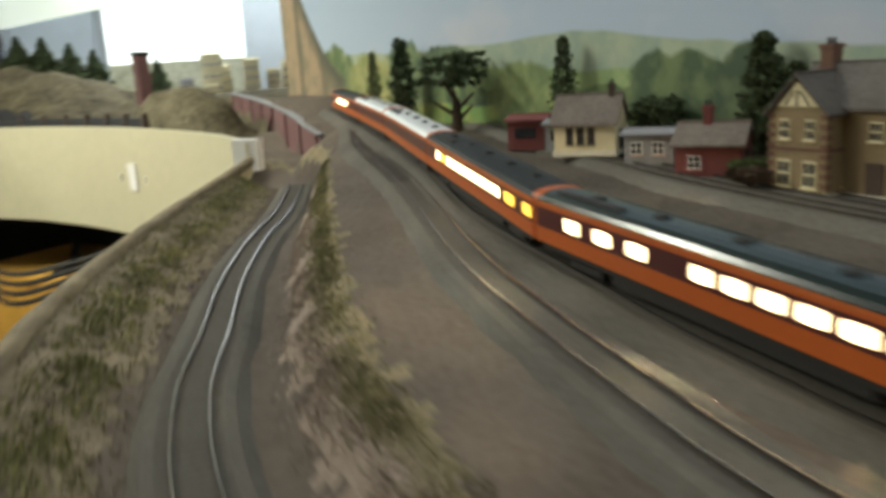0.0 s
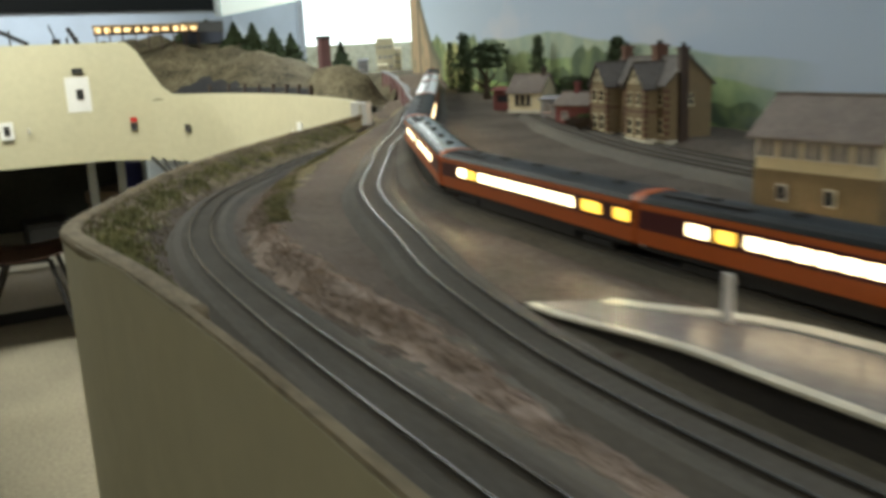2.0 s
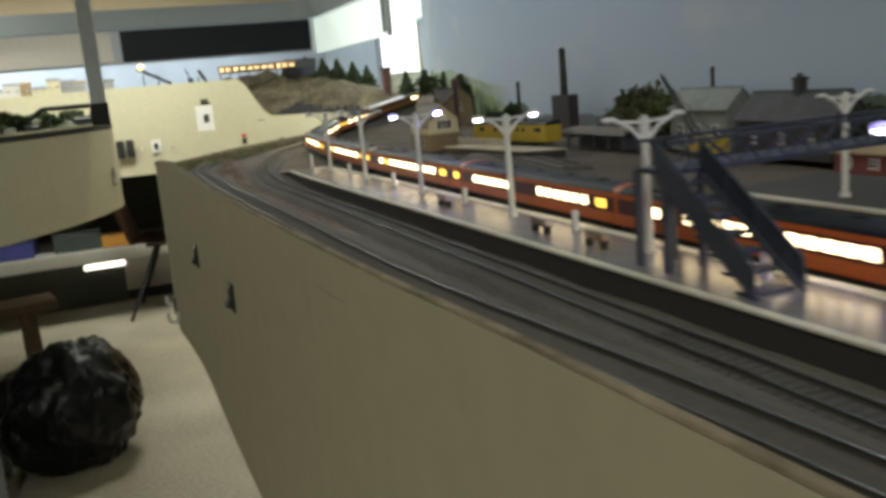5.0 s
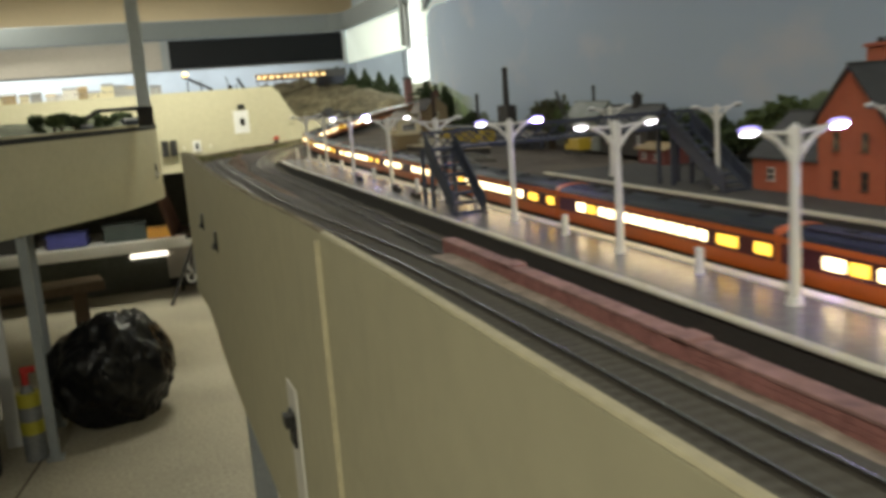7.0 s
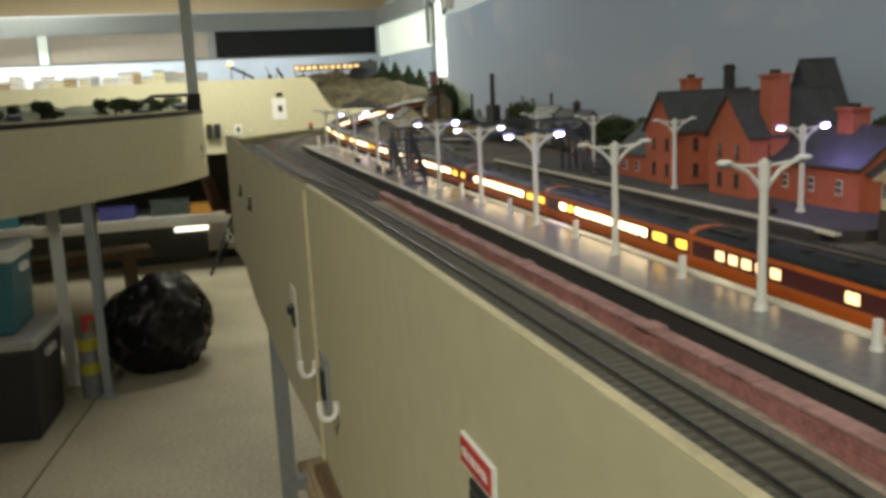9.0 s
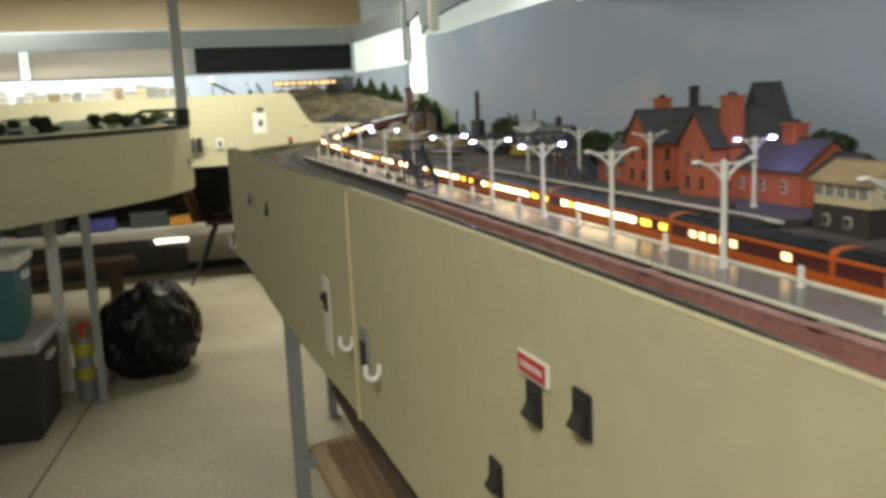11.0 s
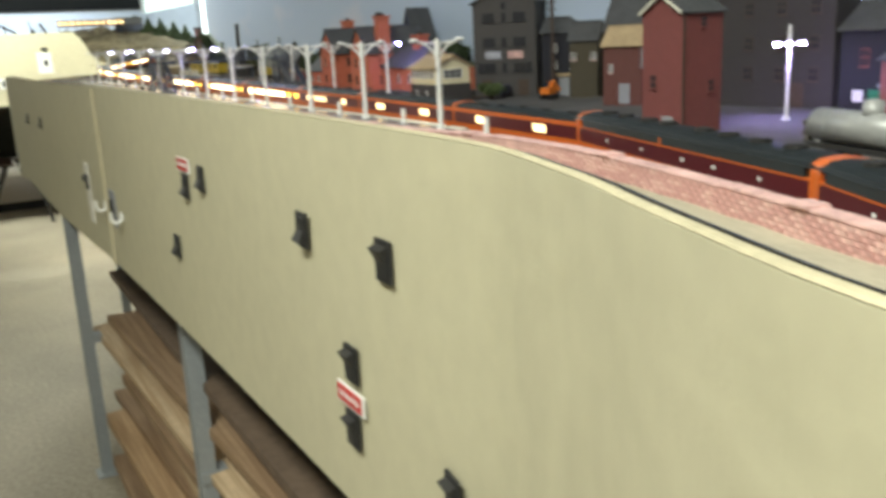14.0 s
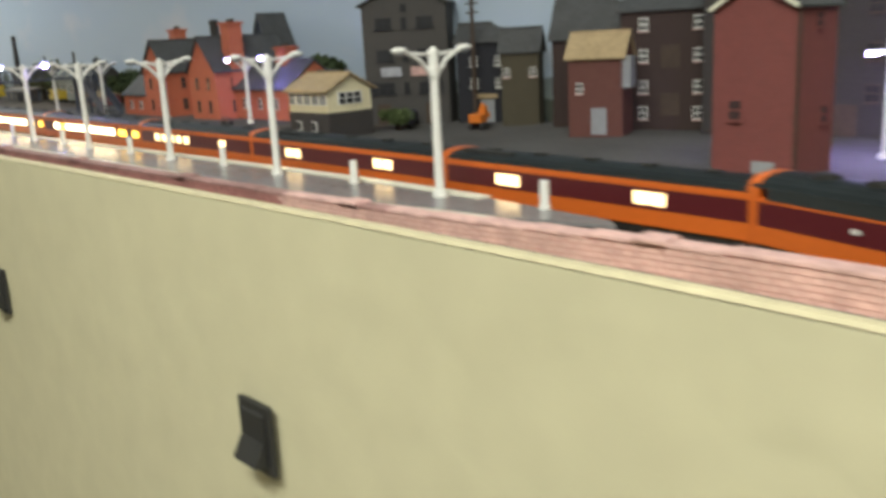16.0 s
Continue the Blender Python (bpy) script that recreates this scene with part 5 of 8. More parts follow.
part("roof", shell(bmesh.new(), 0.252, 0.0345, 0.05), ROOF, root, "dark roof")
for k, w in ((-0.1, 0.02), (-0.055, 0.008), (-0.035, 0.008), (0.0, 0.012), (0.02, 0.012), (0.04, 0.012), (0.09, 0.018)):
    pane("window", PANED, root, k, w, 0.026, 0.007, 0.0008, 1)
    pane("window", PANED, root, k, w, 0.026, 0.007, 0.0008, -1)
bogie(root, -0.09), bogie(root, 0.09)
fence = thing("lineside_fence", pose(0.478, -0.20, 1.1145, 0, 0, 97), "weathered pale paling fence beside the track", "fence")
for k in range(26):
    block("paling", PLATEDGE, fence, -0.09 + k * 0.007, rnd.uniform(-0.001, 0.001), 0.007 + rnd.uniform(-0.001, 0.001), 0.0028, 0.001, 0.015)
for z in (0.005, 0.011):
    block("fence_rail", PLATEDGE, fence, 0, 0.001, z, 0.185, 0.001, 0.0015)

dock = thing("loading_dock", pose(0.468, -0.265, 1.10, 0, 0, 97), "low weathered stone loading dock with a ramped end", "loading dock")
bm = bmesh.new()
prism(bm, [(-0.18, -0.03), (0.14, -0.03), (0.14, 0.022), (-0.14, 0.022)], 0.0, 0.0145)
part("dock_wall", bm, DARKBRICK, dock, "dark stone side")
bm = bmesh.new()
prism(bm, [(-0.182, -0.031), (0.141, -0.031), (0.141, 0.023), (-0.141, 0.023)], 0.0125, 0.0146)
part("dock_surface", bm, DUST, dock, "pale dusty surface")

# footbridge
fb = thing("footbridge", pose(0, 0, 0), "dark blue-grey steel footbridge with stairs and lattice sides", "footbridge")
ZD = 1.173
block("deck", BLUEDK, fb, 0.305, -1.225, ZD, 0.33, 0.034, 0.003)
for y in (-1.242, -1.208):
    block("top_rail", BLUEDK, fb, 0.305, y, ZD + 0.018, 0.33, 0.002, 0.0022)
    for k in range(16):
        x = 0.15 + k * 0.0206
        bm = bmesh.new()
        cyl(bm, (x, y, ZD), (x + 0.0206, y, ZD + 0.018), 0.0008, n=6)
        cyl(bm, (x + 0.0206, y, ZD), (x, y, ZD + 0.018), 0.0008, n=6)
        part("lattice", bm, BLUEDK, fb)
for x0, ztop_, zb, n in ((0.152, ZD, Z_PLAT, 7), (0.452, ZD, 1.104, 9)):
    sgn = -1
    for k in range(n):
        y = -1.225 + sgn * (0.017 + k * 0.0115)
        z = ztop_ - (k + 1) * (ztop_ - zb) / n
        block("step", BLUEDK, fb, x0, y, z + 0.001, 0.030, 0.012, 0.002)
    for s in (-1, 1):
        bm = bmesh.new()
        ya, yb = -1.225 + sgn * 0.012, -1.225 + sgn * (0.017 + n * 0.0115)
        cyl(bm, (x0 + s * 0.016, ya, ztop_ + 0.018), (x0 + s * 0.016, yb, zb + 0.018), 0.0012, n=6)
        cyl(bm, (x0 + s * 0.016, ya, ztop_ - 0.002), (x0 + s * 0.016, yb, zb + 0.0), 0.0022, n=6)
        for k in range(0, n + 1, 2):
            y = ya + (yb - ya) * k / n
            z = ztop_ + (zb - ztop_) * k / n
            cyl(bm, (x0 + s * 0.016, y, z), (x0 + s * 0.016, y, z + 0.018), 0.0008, n=6)
        part("handrail", bm, BLUEDK, fb)
        bm = bmesh.new()
        side = [(ya, ztop_ - 0.004), (ya, ztop_ + 0.016), (yb, zb + 0.016), (yb, zb)]
        va, vb = [[bm.verts.new((x0 + s * (0.0165 + o), y, z)) for y, z in side] for o in (0, 0.001)]
        bm.faces.new(va), bm.faces.new(vb[::-1])
        for k in range(4):
            bm.faces.new((va[k], va[(k + 1) % 4], vb[(k + 1) % 4], vb[k]))
        part("side_panel", bm, BLUEDK, fb)
for x, y, zb in ((0.14, -1.24, Z_PLAT), (0.166, -1.24, Z_PLAT), (0.14, -1.21, Z_PLAT), (0.166, -1.21, Z_PLAT), (0.44, -1.24, 1.104), (0.466, -1.24, 1.104), (0.44, -1.21, 1.104), (0.466, -1.21, 1.104)):
    block("leg", BLUEDK, fb, x, y, (ZD + zb) / 2, 0.004, 0.004, ZD - zb)
# kiosk, low sheds and coloured stock beyond the far platform
house("platform_kiosk", facing(0.585, -0.99, 1.104), 0.075, 0.04, 0.022, 0.005, REDWALL, TANROOF, "small red platform kiosk with a flat tan roof", over=0.005, windows=[("f", -0.02, 0.012, 0.012, 0.01), ("f", 0.015, 0.012, 0.012, 0.01)])
house("goods_shed", facing(0.648, -0.815, 1.105), 0.16, 0.06, 0.05, 0.03, BROWNBRICK, SLATE, "long dark goods shed with slate roof", windows=[("f", -0.05, 0.026, 0.01, 0.014), ("f", 0.0, 0.026, 0.01, 0.014), ("f", 0.05, 0.026, 0.01, 0.014)], chimneys=[(0.0, 0.0, 0.06, 0.10, 0.012, BROWNBRICK)])
house("pale_workshop", facing(0.662, -0.625, 1.105), 0.13, 0.05, 0.062, 0.025, PALEGREEN, PALEGREEN, "pale grey-green sheeted workshop", windows=[("f", u, 0.03, 0.014, 0.018) for u in (-0.04, 0.0, 0.04)])
pc = thing("platform_canopy", facing(0.60, -0.415, 1.103), "long low grey canopy on dark posts", "canopy")
block("roof", SLATE2, pc, 0, 0, 0.033, 0.20, 0.036, 0.003, 0.0005, rx=6)
block("valance", GREYP, pc, 0, -0.0175, 0.0295, 0.20, 0.0014, 0.006)
block("rear_wall", BLUEDK, pc, 0, 0.012, 0.0155, 0.17, 0.006, 0.031)
for u in (-0.085, -0.043, 0.0, 0.043, 0.085):
    block("post", BLUEDK, pc, u, -0.012, 0.0155, 0.0026, 0.0026, 0.031)
rc = thing("rail_crane", facing(0.582, -0.715, 1.104), "yellow rail crane with a raised black lattice jib", "crane")
block("underframe", UNDER, rc, 0, 0, 0.0065, 0.075, 0.02, 0.005, 0.0008)
for u in (-0.026, -0.010, 0.010, 0.026):
    for v in (-0.009, 0.009):
        bm = bmesh.new()
        cyl(bm, (u, v - 0.0012, 0.0045), (u, v + 0.0012, 0.0045), 0.0045, n=14)
        part("wheel", bm, UNDER, rc)
block("engine_house", YELLOW, rc, 0.012, 0, 0.0205, 0.038, 0.024, 0.021, 0.0015)
cabin = block("cabin", YELLOW, rc, -0.019, 0, 0.0215, 0.020, 0.022, 0.024, 0.0012)
block("pane", PANED, cabin, -0.019, -0.0115, 0.026, 0.012, 0.0008, 0.010)
block("pane", PANED, cabin, -0.0295, 0, 0.026, 0.0008, 0.014, 0.010)
foot_, tip_ = Vector((-0.020, 0, 0.030)), Vector((-0.138, 0.03, 0.112))
for v in (-0.005, 0.005):
    for w in (0.0, 0.006):
        bm = bmesh.new()
        cyl(bm, foot_ + Vector((0, v, w)), tip_ + Vector((0, v * 0.3, w * 0.4)), 0.0010, n=6)
        part("jib_boom", bm, UNDER, rc)
for k in range(9):
    a, b = foot_.lerp(tip_, k / 9), foot_.lerp(tip_, (k + 1) / 9)
    bm = bmesh.new()
    cyl(bm, a + Vector((0, -0.005 * (1 - 0.07 * k), 0)), b + Vector((0, -0.005 * (1 - 0.07 * k), 0.005)), 0.0007, n=5)
    part("jib_lacing", bm, UNDER, rc)
bm = bmesh.new()
cyl(bm, (0.02, 0, 0.031), tip_, 0.0006, n=5)
part("stay_rope", bm, UNDER, rc)
for x, y, z1, r in ((0.675, 0.03, 1.222, 0.0045), (0.675, -0.17, 1.28, 0.0075), (0.67, -0.62, 1.225, 0.0035), (0.665, -1.362, 1.268, 0.0105)):
    root = thing("factory_chimney", pose(x, y, 1.105), "tall dark factory chimney in the distance", "chimney")
    bm = bmesh.new()
    cyl(bm, (0, 0, 0), (0, 0, z1 - 1.105), r * 1.25, r * 0.75, 14)
    cyl(bm, (0, 0, z1 - 1.113), (0, 0, z1 - 1.109), r * 1.0, r * 1.0, 14)
    part("shaft", bm, BROWNBRICK, root)
    big = r == 0.0075
    block("plinth", BROWNBRICK, root, 0, 0, 0.043 if big else 0.02, 0.022 if big else r * 5, 0.066 if big else r * 5, 0.086 if big else 0.04)

house("steep_roofed_mill", facing(0.655, -1.58, 1.104), 0.06, 0.05, 0.10, 0.061, BLUEDK, SLATE, "dark narrow mill with a steep slate roof", ridge="y", windows=[("f", 0, 0.09, 0.012, 0.02)])

# village: villa, cream hut, small huts
VROOF = mat("brown_grey_slate", (0.10, 0.09, 0.08), 0.8, 0, 0.25, 260, 0.4, 40)
VILLA = facing(0.70, 0.380, 1.116, -108)
villa = house("brick_villa", VILLA @ pose(-0.022, -0.022, 0), 0.195, 0.06, 0.074, 0.03, YBRICK, VROOF, "buff brick villa with red quoins and grey slate roof", ridge="x",
              windows=[("f", -0.014, 0.055, 0.012, 0.015), ("r", 0, 0.055, 0.012, 0.015), ("f", 0.084, 0.055, 0.010, 0.015), ("f", 0.084, 0.022, 0.010, 0.02)], trimm=CREAM,
              doors=[("f", -0.014, 0.016, 0.016, 0.03, TIMBER)], chimneys=[(-0.083, 0, 0.085, 0.122, 0.012, QUOIN), (0.018, 0, 0.085, 0.122, 0.016, QUOIN), (0.1010, -0.010, 0.0, 0.118, 0.010, TIMBER)], base=PLATEDGE)
for u in (-0.095, 0.024):
    wing = house("villa_bay", VILLA @ pose(u, -0.045, 0), 0.058, 0.05, 0.070, 0.028, YBRICK, VROOF, "gabled buff brick bay of the villa", ridge="y", trimm=CREAM,
                 windows=[("f", -0.013, 0.056, 0.010, 0.016), ("f", 0.013, 0.056, 0.010, 0.016), ("f", -0.013, 0.020, 0.013, 0.022), ("f", 0.013, 0.020, 0.013, 0.022), ("r", 0.0, 0.056, 0.010, 0.016), ("r", 0.0, 0.02, 0.012, 0.02)], base=PLATEDGE)
    bm = bmesh.new()
    vs = [bm.verts.new(v) for v in ((-0.02, -0.0262, 0.0745), (0.02, -0.0262, 0.0745), (0, -0.0262, 0.094))]
    ws = [bm.verts.new((v.co.x, -0.0245, v.co.z)) for v in vs]
    bm.faces.new(vs), bm.faces.new(ws[::-1])
    for k in range(3):
        bm.faces.new((vs[k], vs[(k + 1) % 3], ws[(k + 1) % 3], ws[k]))
    part("gable_panel", bm, CREAM, wing, "cream half-timbered gable")
    for q, rr in ((0.0, 0), (-0.008, 38), (0.008, -38)):
        block("gable_timber", TIMBER, wing, q, -0.0266, 0.081, 0.0012, 0.0008, 0.014, ry=rr)
    block("brick_band", QUOIN, wing, 0, 0, 0.040, 0.0592, 0.0512, 0.0026)
    for sx in (-1, 1):
        for k in range(9):
            block("quoin", QUOIN, wing, sx * 0.0272, -0.0238, 0.004 + k * 0.0078, 0.0065, 0.0052, 0.0038)
for k in range(8):
    block("quoin", QUOIN, villa, 0.0945, -0.0286, 0.006 + k * 0.0085, 0.008, 0.005, 0.004)
house("cream_hut", facing(0.742, 0.757, 1.134, -72), 0.068, 0.045, 0.036, 0.026, CREAM, SLATE2, "small cream timber hut with steep brown roof", trimm=TIMBER,
      windows=[("f", -0.016, 0.022, 0.008, 0.018), ("f", -0.004, 0.022, 0.008, 0.018), ("f", 0.008, 0.022, 0.008, 0.018)], doors=[("r", 0.0, 0.014, 0.014, 0.026, TIMBER)], chimneys=[(0.025, 0.0, 0.05, 0.075, 0.006, TIMBER)], base=PLATEDGE)
house("red_shelter", facing(0.768, 0.865, 1.134, -70), 0.045, 0.035, 0.034, 0.004, REDWALL, REDWALL, "small flat-roofed red shelter", doors=[("f", 0.0, 0.02, 0.026, 0.012, PANED)])
house("grey_shelter", facing(0.766, 0.815, 1.134, -70), 0.032, 0.03, 0.03, 0.003, GREYP, GREYP, "small grey flat-roofed shelter", doors=[("f", 0.0, 0.018, 0.018, 0.012, PANED)])
house("grey_shelter", facing(0.735, 0.675, 1.128, -72), 0.05, 0.03, 0.03, 0.003, GREYP, GREYP, "small grey flat-roofed shelter", windows=[("f", -0.012, 0.017, 0.012, 0.013), ("f", 0.010, 0.017, 0.012, 0.013)])
house("red_hut", facing(0.715, 0.595, 1.122, -74), 0.06, 0.05, 0.032, 0.016, REDWALL, SLATE2, "small red brick hut with brown roof and chimney", windows=[("f", -0.012, 0.016, 0.012, 0.012)], doors=[("r", 0, 0.013, 0.016, 0.024, TIMBER)], chimneys=[(-0.005, 0, 0.04, 0.066, 0.008, REDWALL)])

# yard at the near end: mill, houses, shed, tower, warehouses, engine house
mill = house("brown_brick_mill", pose(0.648, -1.955, 1.092, 0, 0, -55), 0.122, 0.07, 0.168, 0.028, GREYMILL, SLATE, "four-storey grey-brown brick mill with slate roof", ridge="y", over=0.006, trimm=DARKFAC,
             windows=[("f", u, z, w, 0.016) for z in (0.142, 0.098, 0.052) for u, w in ((-0.03, 0.024), (0.0, 0.008), (0.03, 0.024))] + [("f", u, 0.052, 0.010, 0.018) for u in (-0.048, 0.048)] + [("f", 0, 0.163, 0.008, 0.01)], doors=[("f", 0.036, 0.015, 0.02, 0.03, TIMBER), ("f", -0.036, 0.015, 0.02, 0.03, TIMBER)])
for u, c in ((-0.022, GREYSIGN), (0.022, COPING)):
    block("sign_board", c, mill, u, -0.0365, 0.075, 0.030, 0.0016, 0.013, label="faded painted sign board")
block("ridge_vent", BROWNBRICK, mill, 0.01, 0.0, 0.197, 0.010, 0.010, 0.016)
town = house("brick_townhouse", pose(0.70, -2.065, 1.092, 0, 0, -62), 0.085, 0.05, 0.112, 0.022, DARKFAC, SLATE, "narrow dark brick town house with slate roof", trimm=WHITE,
             windows=[("f", u, z, 0.011, 0.013) for z in (0.085, 0.055) for u in (-0.018, 0.018)], doors=[("f", 0.0, 0.016, 0.02, 0.032, GREYP)], chimneys=[(0.037, 0.0, 0.08, 0.154, 0.012, BROWNBRICK)])
block("shop_sign", TANROOF, town, 0, -0.0265, 0.037, 0.03, 0.0018, 0.006, label="tan shop sign")
house("dark_terrace", pose(0.672, -2.148, 1.092, 0, 0, -62), 0.05, 0.03, 0.10, 0.024, OLDBUFF, SLATE, "weathered buff brick terrace with slate roof", windows=[("f", u, 0.07, 0.01, 0.012) for u in (-0.018, 0.018)])
tp = thing("telegraph_pole", pose(0.652, -2.078, 1.092), "tall dark pole beside the town house", "pole")
bm = bmesh.new()
cyl(bm, (0, 0, 0), (0, 0, 0.172), 0.0034, 0.0024, 12)
part("pole", bm, TIMBER, tp)
for zz in (0.150, 0.162):
    block("cross_arm", TIMBER, tp, 0, 0, zz, 0.0016, 0.022, 0.0022)
house("slate_warehouse", pose(0.712, -2.25, 1.092, 0, 0, -66), 0.115, 0.07, 0.112, 0.047, BLOCKRED, SLATE, "dark warehouse with large slate roof", windows=[("f", 0.03, 0.07, 0.01, 0.014)])
shed = house("tan_roof_shed", pose(0.618, -2.315, 1.092, 0, 0, -68), 0.062, 0.05, 0.09, 0.024, SHEDBRICK, TANROOF, "narrow red brick shed with tan roof", ridge="x", doors=[("f", 0.004, 0.018, 0.018, 0.03, GREYP)], windows=[("f", -0.018, 0.055, 0.008, 0.012)])
block("hoist_box", GREYP, shed, 0.034, -0.012, 0.072, 0.012, 0.026, 0.034, label="grey sheet-metal hoist box")
house("brick_warehouse", pose(0.715, -2.355, 1.092, 0, 0, -74), 0.12, 0.06, 0.138, 0.018, BLOCKRED, SLATE, "dark red brick warehouse with rows of pale windows", windows=[("f", u, z, 0.011, 0.015) for z in (0.02, 0.05, 0.086, 0.122) for u in (-0.032, 0.032)] + [("r", 0.0, z, 0.011, 0.015) for z in (0.045, 0.085)],
      doors=[("f", 0.0, z, 0.022, 0.026, TIMBER) for z in (0.03, 0.085)])
tower = house("red_tower", pose(0.424, -2.617, 1.092, 0, 0, -94), 0.067, 0.054, 0.128, 0.019, REDWALL, SLATE, "tall narrow red brick tower with gabled grey roof", ridge="y",
              windows=[("f", -0.014, 0.055, 0.010, 0.016), ("r", 0.0, 0.118, 0.008, 0.012), ("r", 0.012, 0.05, 0.008, 0.014)], trimm=REDWALL, doors=[("f", 0.01, 0.012, 0.018, 0.012, GREYP)])
for sg in (-1, 1):
    block("bargeboard", PLATEDGE, tower, sg * 0.0175, -0.0315, 0.1378, 0.0405, 0.0012, 0.003, label="pale bargeboard", ry=sg * 29.5)
block("rain_pipe", TIMBER, tower, 0.0337, -0.026, 0.065, 0.002, 0.002, 0.13)
house("brick_warehouse", pose(0.705, -2.515, 1.092, 0, 0, -86), 0.205, 0.06, 0.155, 0.024, BROWNBRICK, SLATE, "wide dark brown brick warehouse with bricked-up windows", trimm=TIMBER, windows=[("f", u, z, 0.014, 0.018) for z in (0.045, 0.085, 0.13) for u in (-0.075, -0.025, 0.025, 0.075)], doors=[("f", 0.05, 0.018, 0.024, 0.032, TIMBER)])
fac = house("dark_factory", pose(0.715, -2.80, 1.092, 0, 0, -92), 0.34, 0.08, 0.10, 0.03, DARKFAC, SLATE, "dark blue-black factory with slate roof and green door", windows=[("f", u, 0.066, 0.013, 0.022) for u in (-0.135, -0.085, -0.035, 0.015, 0.065, 0.115)], trimm=REDWALL)
block("door", mat("green_paint", (0.02, 0.20, 0.09), 0.5), fac, -0.118, -0.0408, 0.014, 0.017, 0.0018, 0.028, label="green painted door")
for u in (-0.142, -0.096):
    block("window", WHITE, fac, u, -0.0406, 0.020, 0.014, 0.0014, 0.014, label="white framed shop window")
block("sign_board", GREYP, fac, -0.105, -0.0412, 0.033, 0.02, 0.0016, 0.004, label="pale sign board")
eng = house("engine_house", pose(0.538, -2.832, 1.092, 0, 0, -39), 0.058, 0.10, 0.072, 0.020, ROSE, SLATE, "pink brick engine house with tall arched windows", ridge="y", windows=[("f", -0.018, 0.054, 0.011, 0.026), ("f", 0.018, 0.054, 0.011, 0.026), ("f", 0.0, 0.016, 0.012, 0.02)], trimm=WHITE)
block("arched_window", WHITE, eng, 0, -0.0505, 0.058, 0.0165, 0.0016, 0.034)
for i in range(3):
    for j in range(4):
        block("pane", PANED, eng, -0.0055 + i * 0.0055, -0.0515, 0.046 + j * 0.008, 0.0042, 0.0006, 0.0064)
for s in (-1, 1):
    block("bargeboard", WHITE, eng, s * 0.0160, -0.0555, 0.0835, 0.0405, 0.0014, 0.0032, label="white bargeboard", ry=s * 34.5)
chim = thing("mill_chimney", pose(0.60, -2.762, 1.092), "tall square rose brick chimney", "chimney")
bm = bmesh.new()
bmesh.ops.create_cone(bm, cap_ends=True, segments=4, radius1=0.0135, radius2=0.0105, depth=0.30, matrix=pose(0, 0, 0.15, 0, 0, 45))
part("shaft", bm, ROSE, chim)
block("plinth", ROSE, chim, 0, 0, 0.01, 0.026, 0.026, 0.02)


def stack_of_sleepers(x, y, z, rz):
    root = thing("timber_stack", pose(x, y, z, 0, 0, rz), "small stack of dark sleepers in the yard", "timber stack")
    for k in range(4):
        for j in range(4):
            block("timber", SLEEPER, root, (j - 1.5) * 0.008 if k % 2 else 0, 0 if k % 2 else (j - 1.5) * 0.008, 0.003 + k * 0.005, 0.004 if k % 2 else 0.034, 0.034 if k % 2 else 0.004, 0.0045)


stack_of_sleepers(0.43, -2.80, 1.094, 20)

# floodlight mast
mast = thing("floodlight_mast", pose(0.56, -2.65, 1.093), "white floodlight mast glowing blue-white", "lamp post")
bm = bmesh.new()
cyl(bm, (0, 0, 0), (0, 0, 0.092), 0.0022, 0.0016, 12)
cyl(bm, (0, 0, 0.092), (0, 0, 0.108), 0.0024, 0.0018, 12)
cyl(bm, (0, 0, 0), (0, 0, 0.004), 0.005, 0.004, 12)
part("post", bm, WHITE, mast)
for a in (0, 90, 180, 270):
    c, s = math.cos(radians(a + 40)), math.sin(radians(a + 40))
    bm = bmesh.new()
    cyl(bm, (0, 0, 0.086), (c * 0.012, s * 0.012, 0.0878), 0.0010, n=8)
    arm = part("arm", bm, WHITE, mast)
    block("lamp_head", WHITE, arm, c * 0.0135, s * 0.0135, 0.0885, 0.009, 0.006, 0.0026, 0.0006, rz=a + 40)
    block("led", MASTLED, arm, c * 0.0135, s * 0.0135, 0.0866, 0.007, 0.0045, 0.0010, 0.0, rz=a + 40)

# tank wagon, loading ramp and digger
tw = thing("tank_wagon", pose(0.278, -2.948, 1.1025, 0, 0, 76), "pale grey tank wagon with dome", "railway wagon")
bm = bmesh.new()
cyl(bm, (-0.050, 0, 0.0265), (0.050, 0, 0.0265), 0.0125, n=32)
for s in (-1, 1):
    ball(bm, (s * 0.050, 0, 0.0265), 0.0125, 3, (0.28, 1, 1))
part("tank", bm, TANK, tw, smooth=True)
bm = bmesh.new()
cyl(bm, (-0.004, 0, 0.034), (-0.004, 0, 0.046), 0.0075, n=20)
ball(bm, (-0.004, 0, 0.046), 0.0075, 2, (1, 1, 0.35))
part("dome", bm, TANK, tw, smooth=True)
for u in (-0.032, 0.032):
    bm = bmesh.new()
    bmesh.ops.create_cone(bm, segments=32, radius1=0.0128, radius2=0.0128, depth=0.0025, matrix=pose(u, 0, 0.0265, 0, 90, 0))
    part("strap", bm, TANK, tw)
block("frame", UNDER, tw, 0, 0, 0.0115, 0.112, 0.018, 0.004)
bogie(tw, -0.036), bogie(tw, 0.036)
for u in (-0.044, 0.044):
    block("saddle", TANK, tw, u, 0, 0.0145, 0.006, 0.014, 0.006)

dg = thing("excavator", pose(0.60, -2.135, 1.094, 0, 0, 20), "small orange tracked excavator in the yard", "excavator")
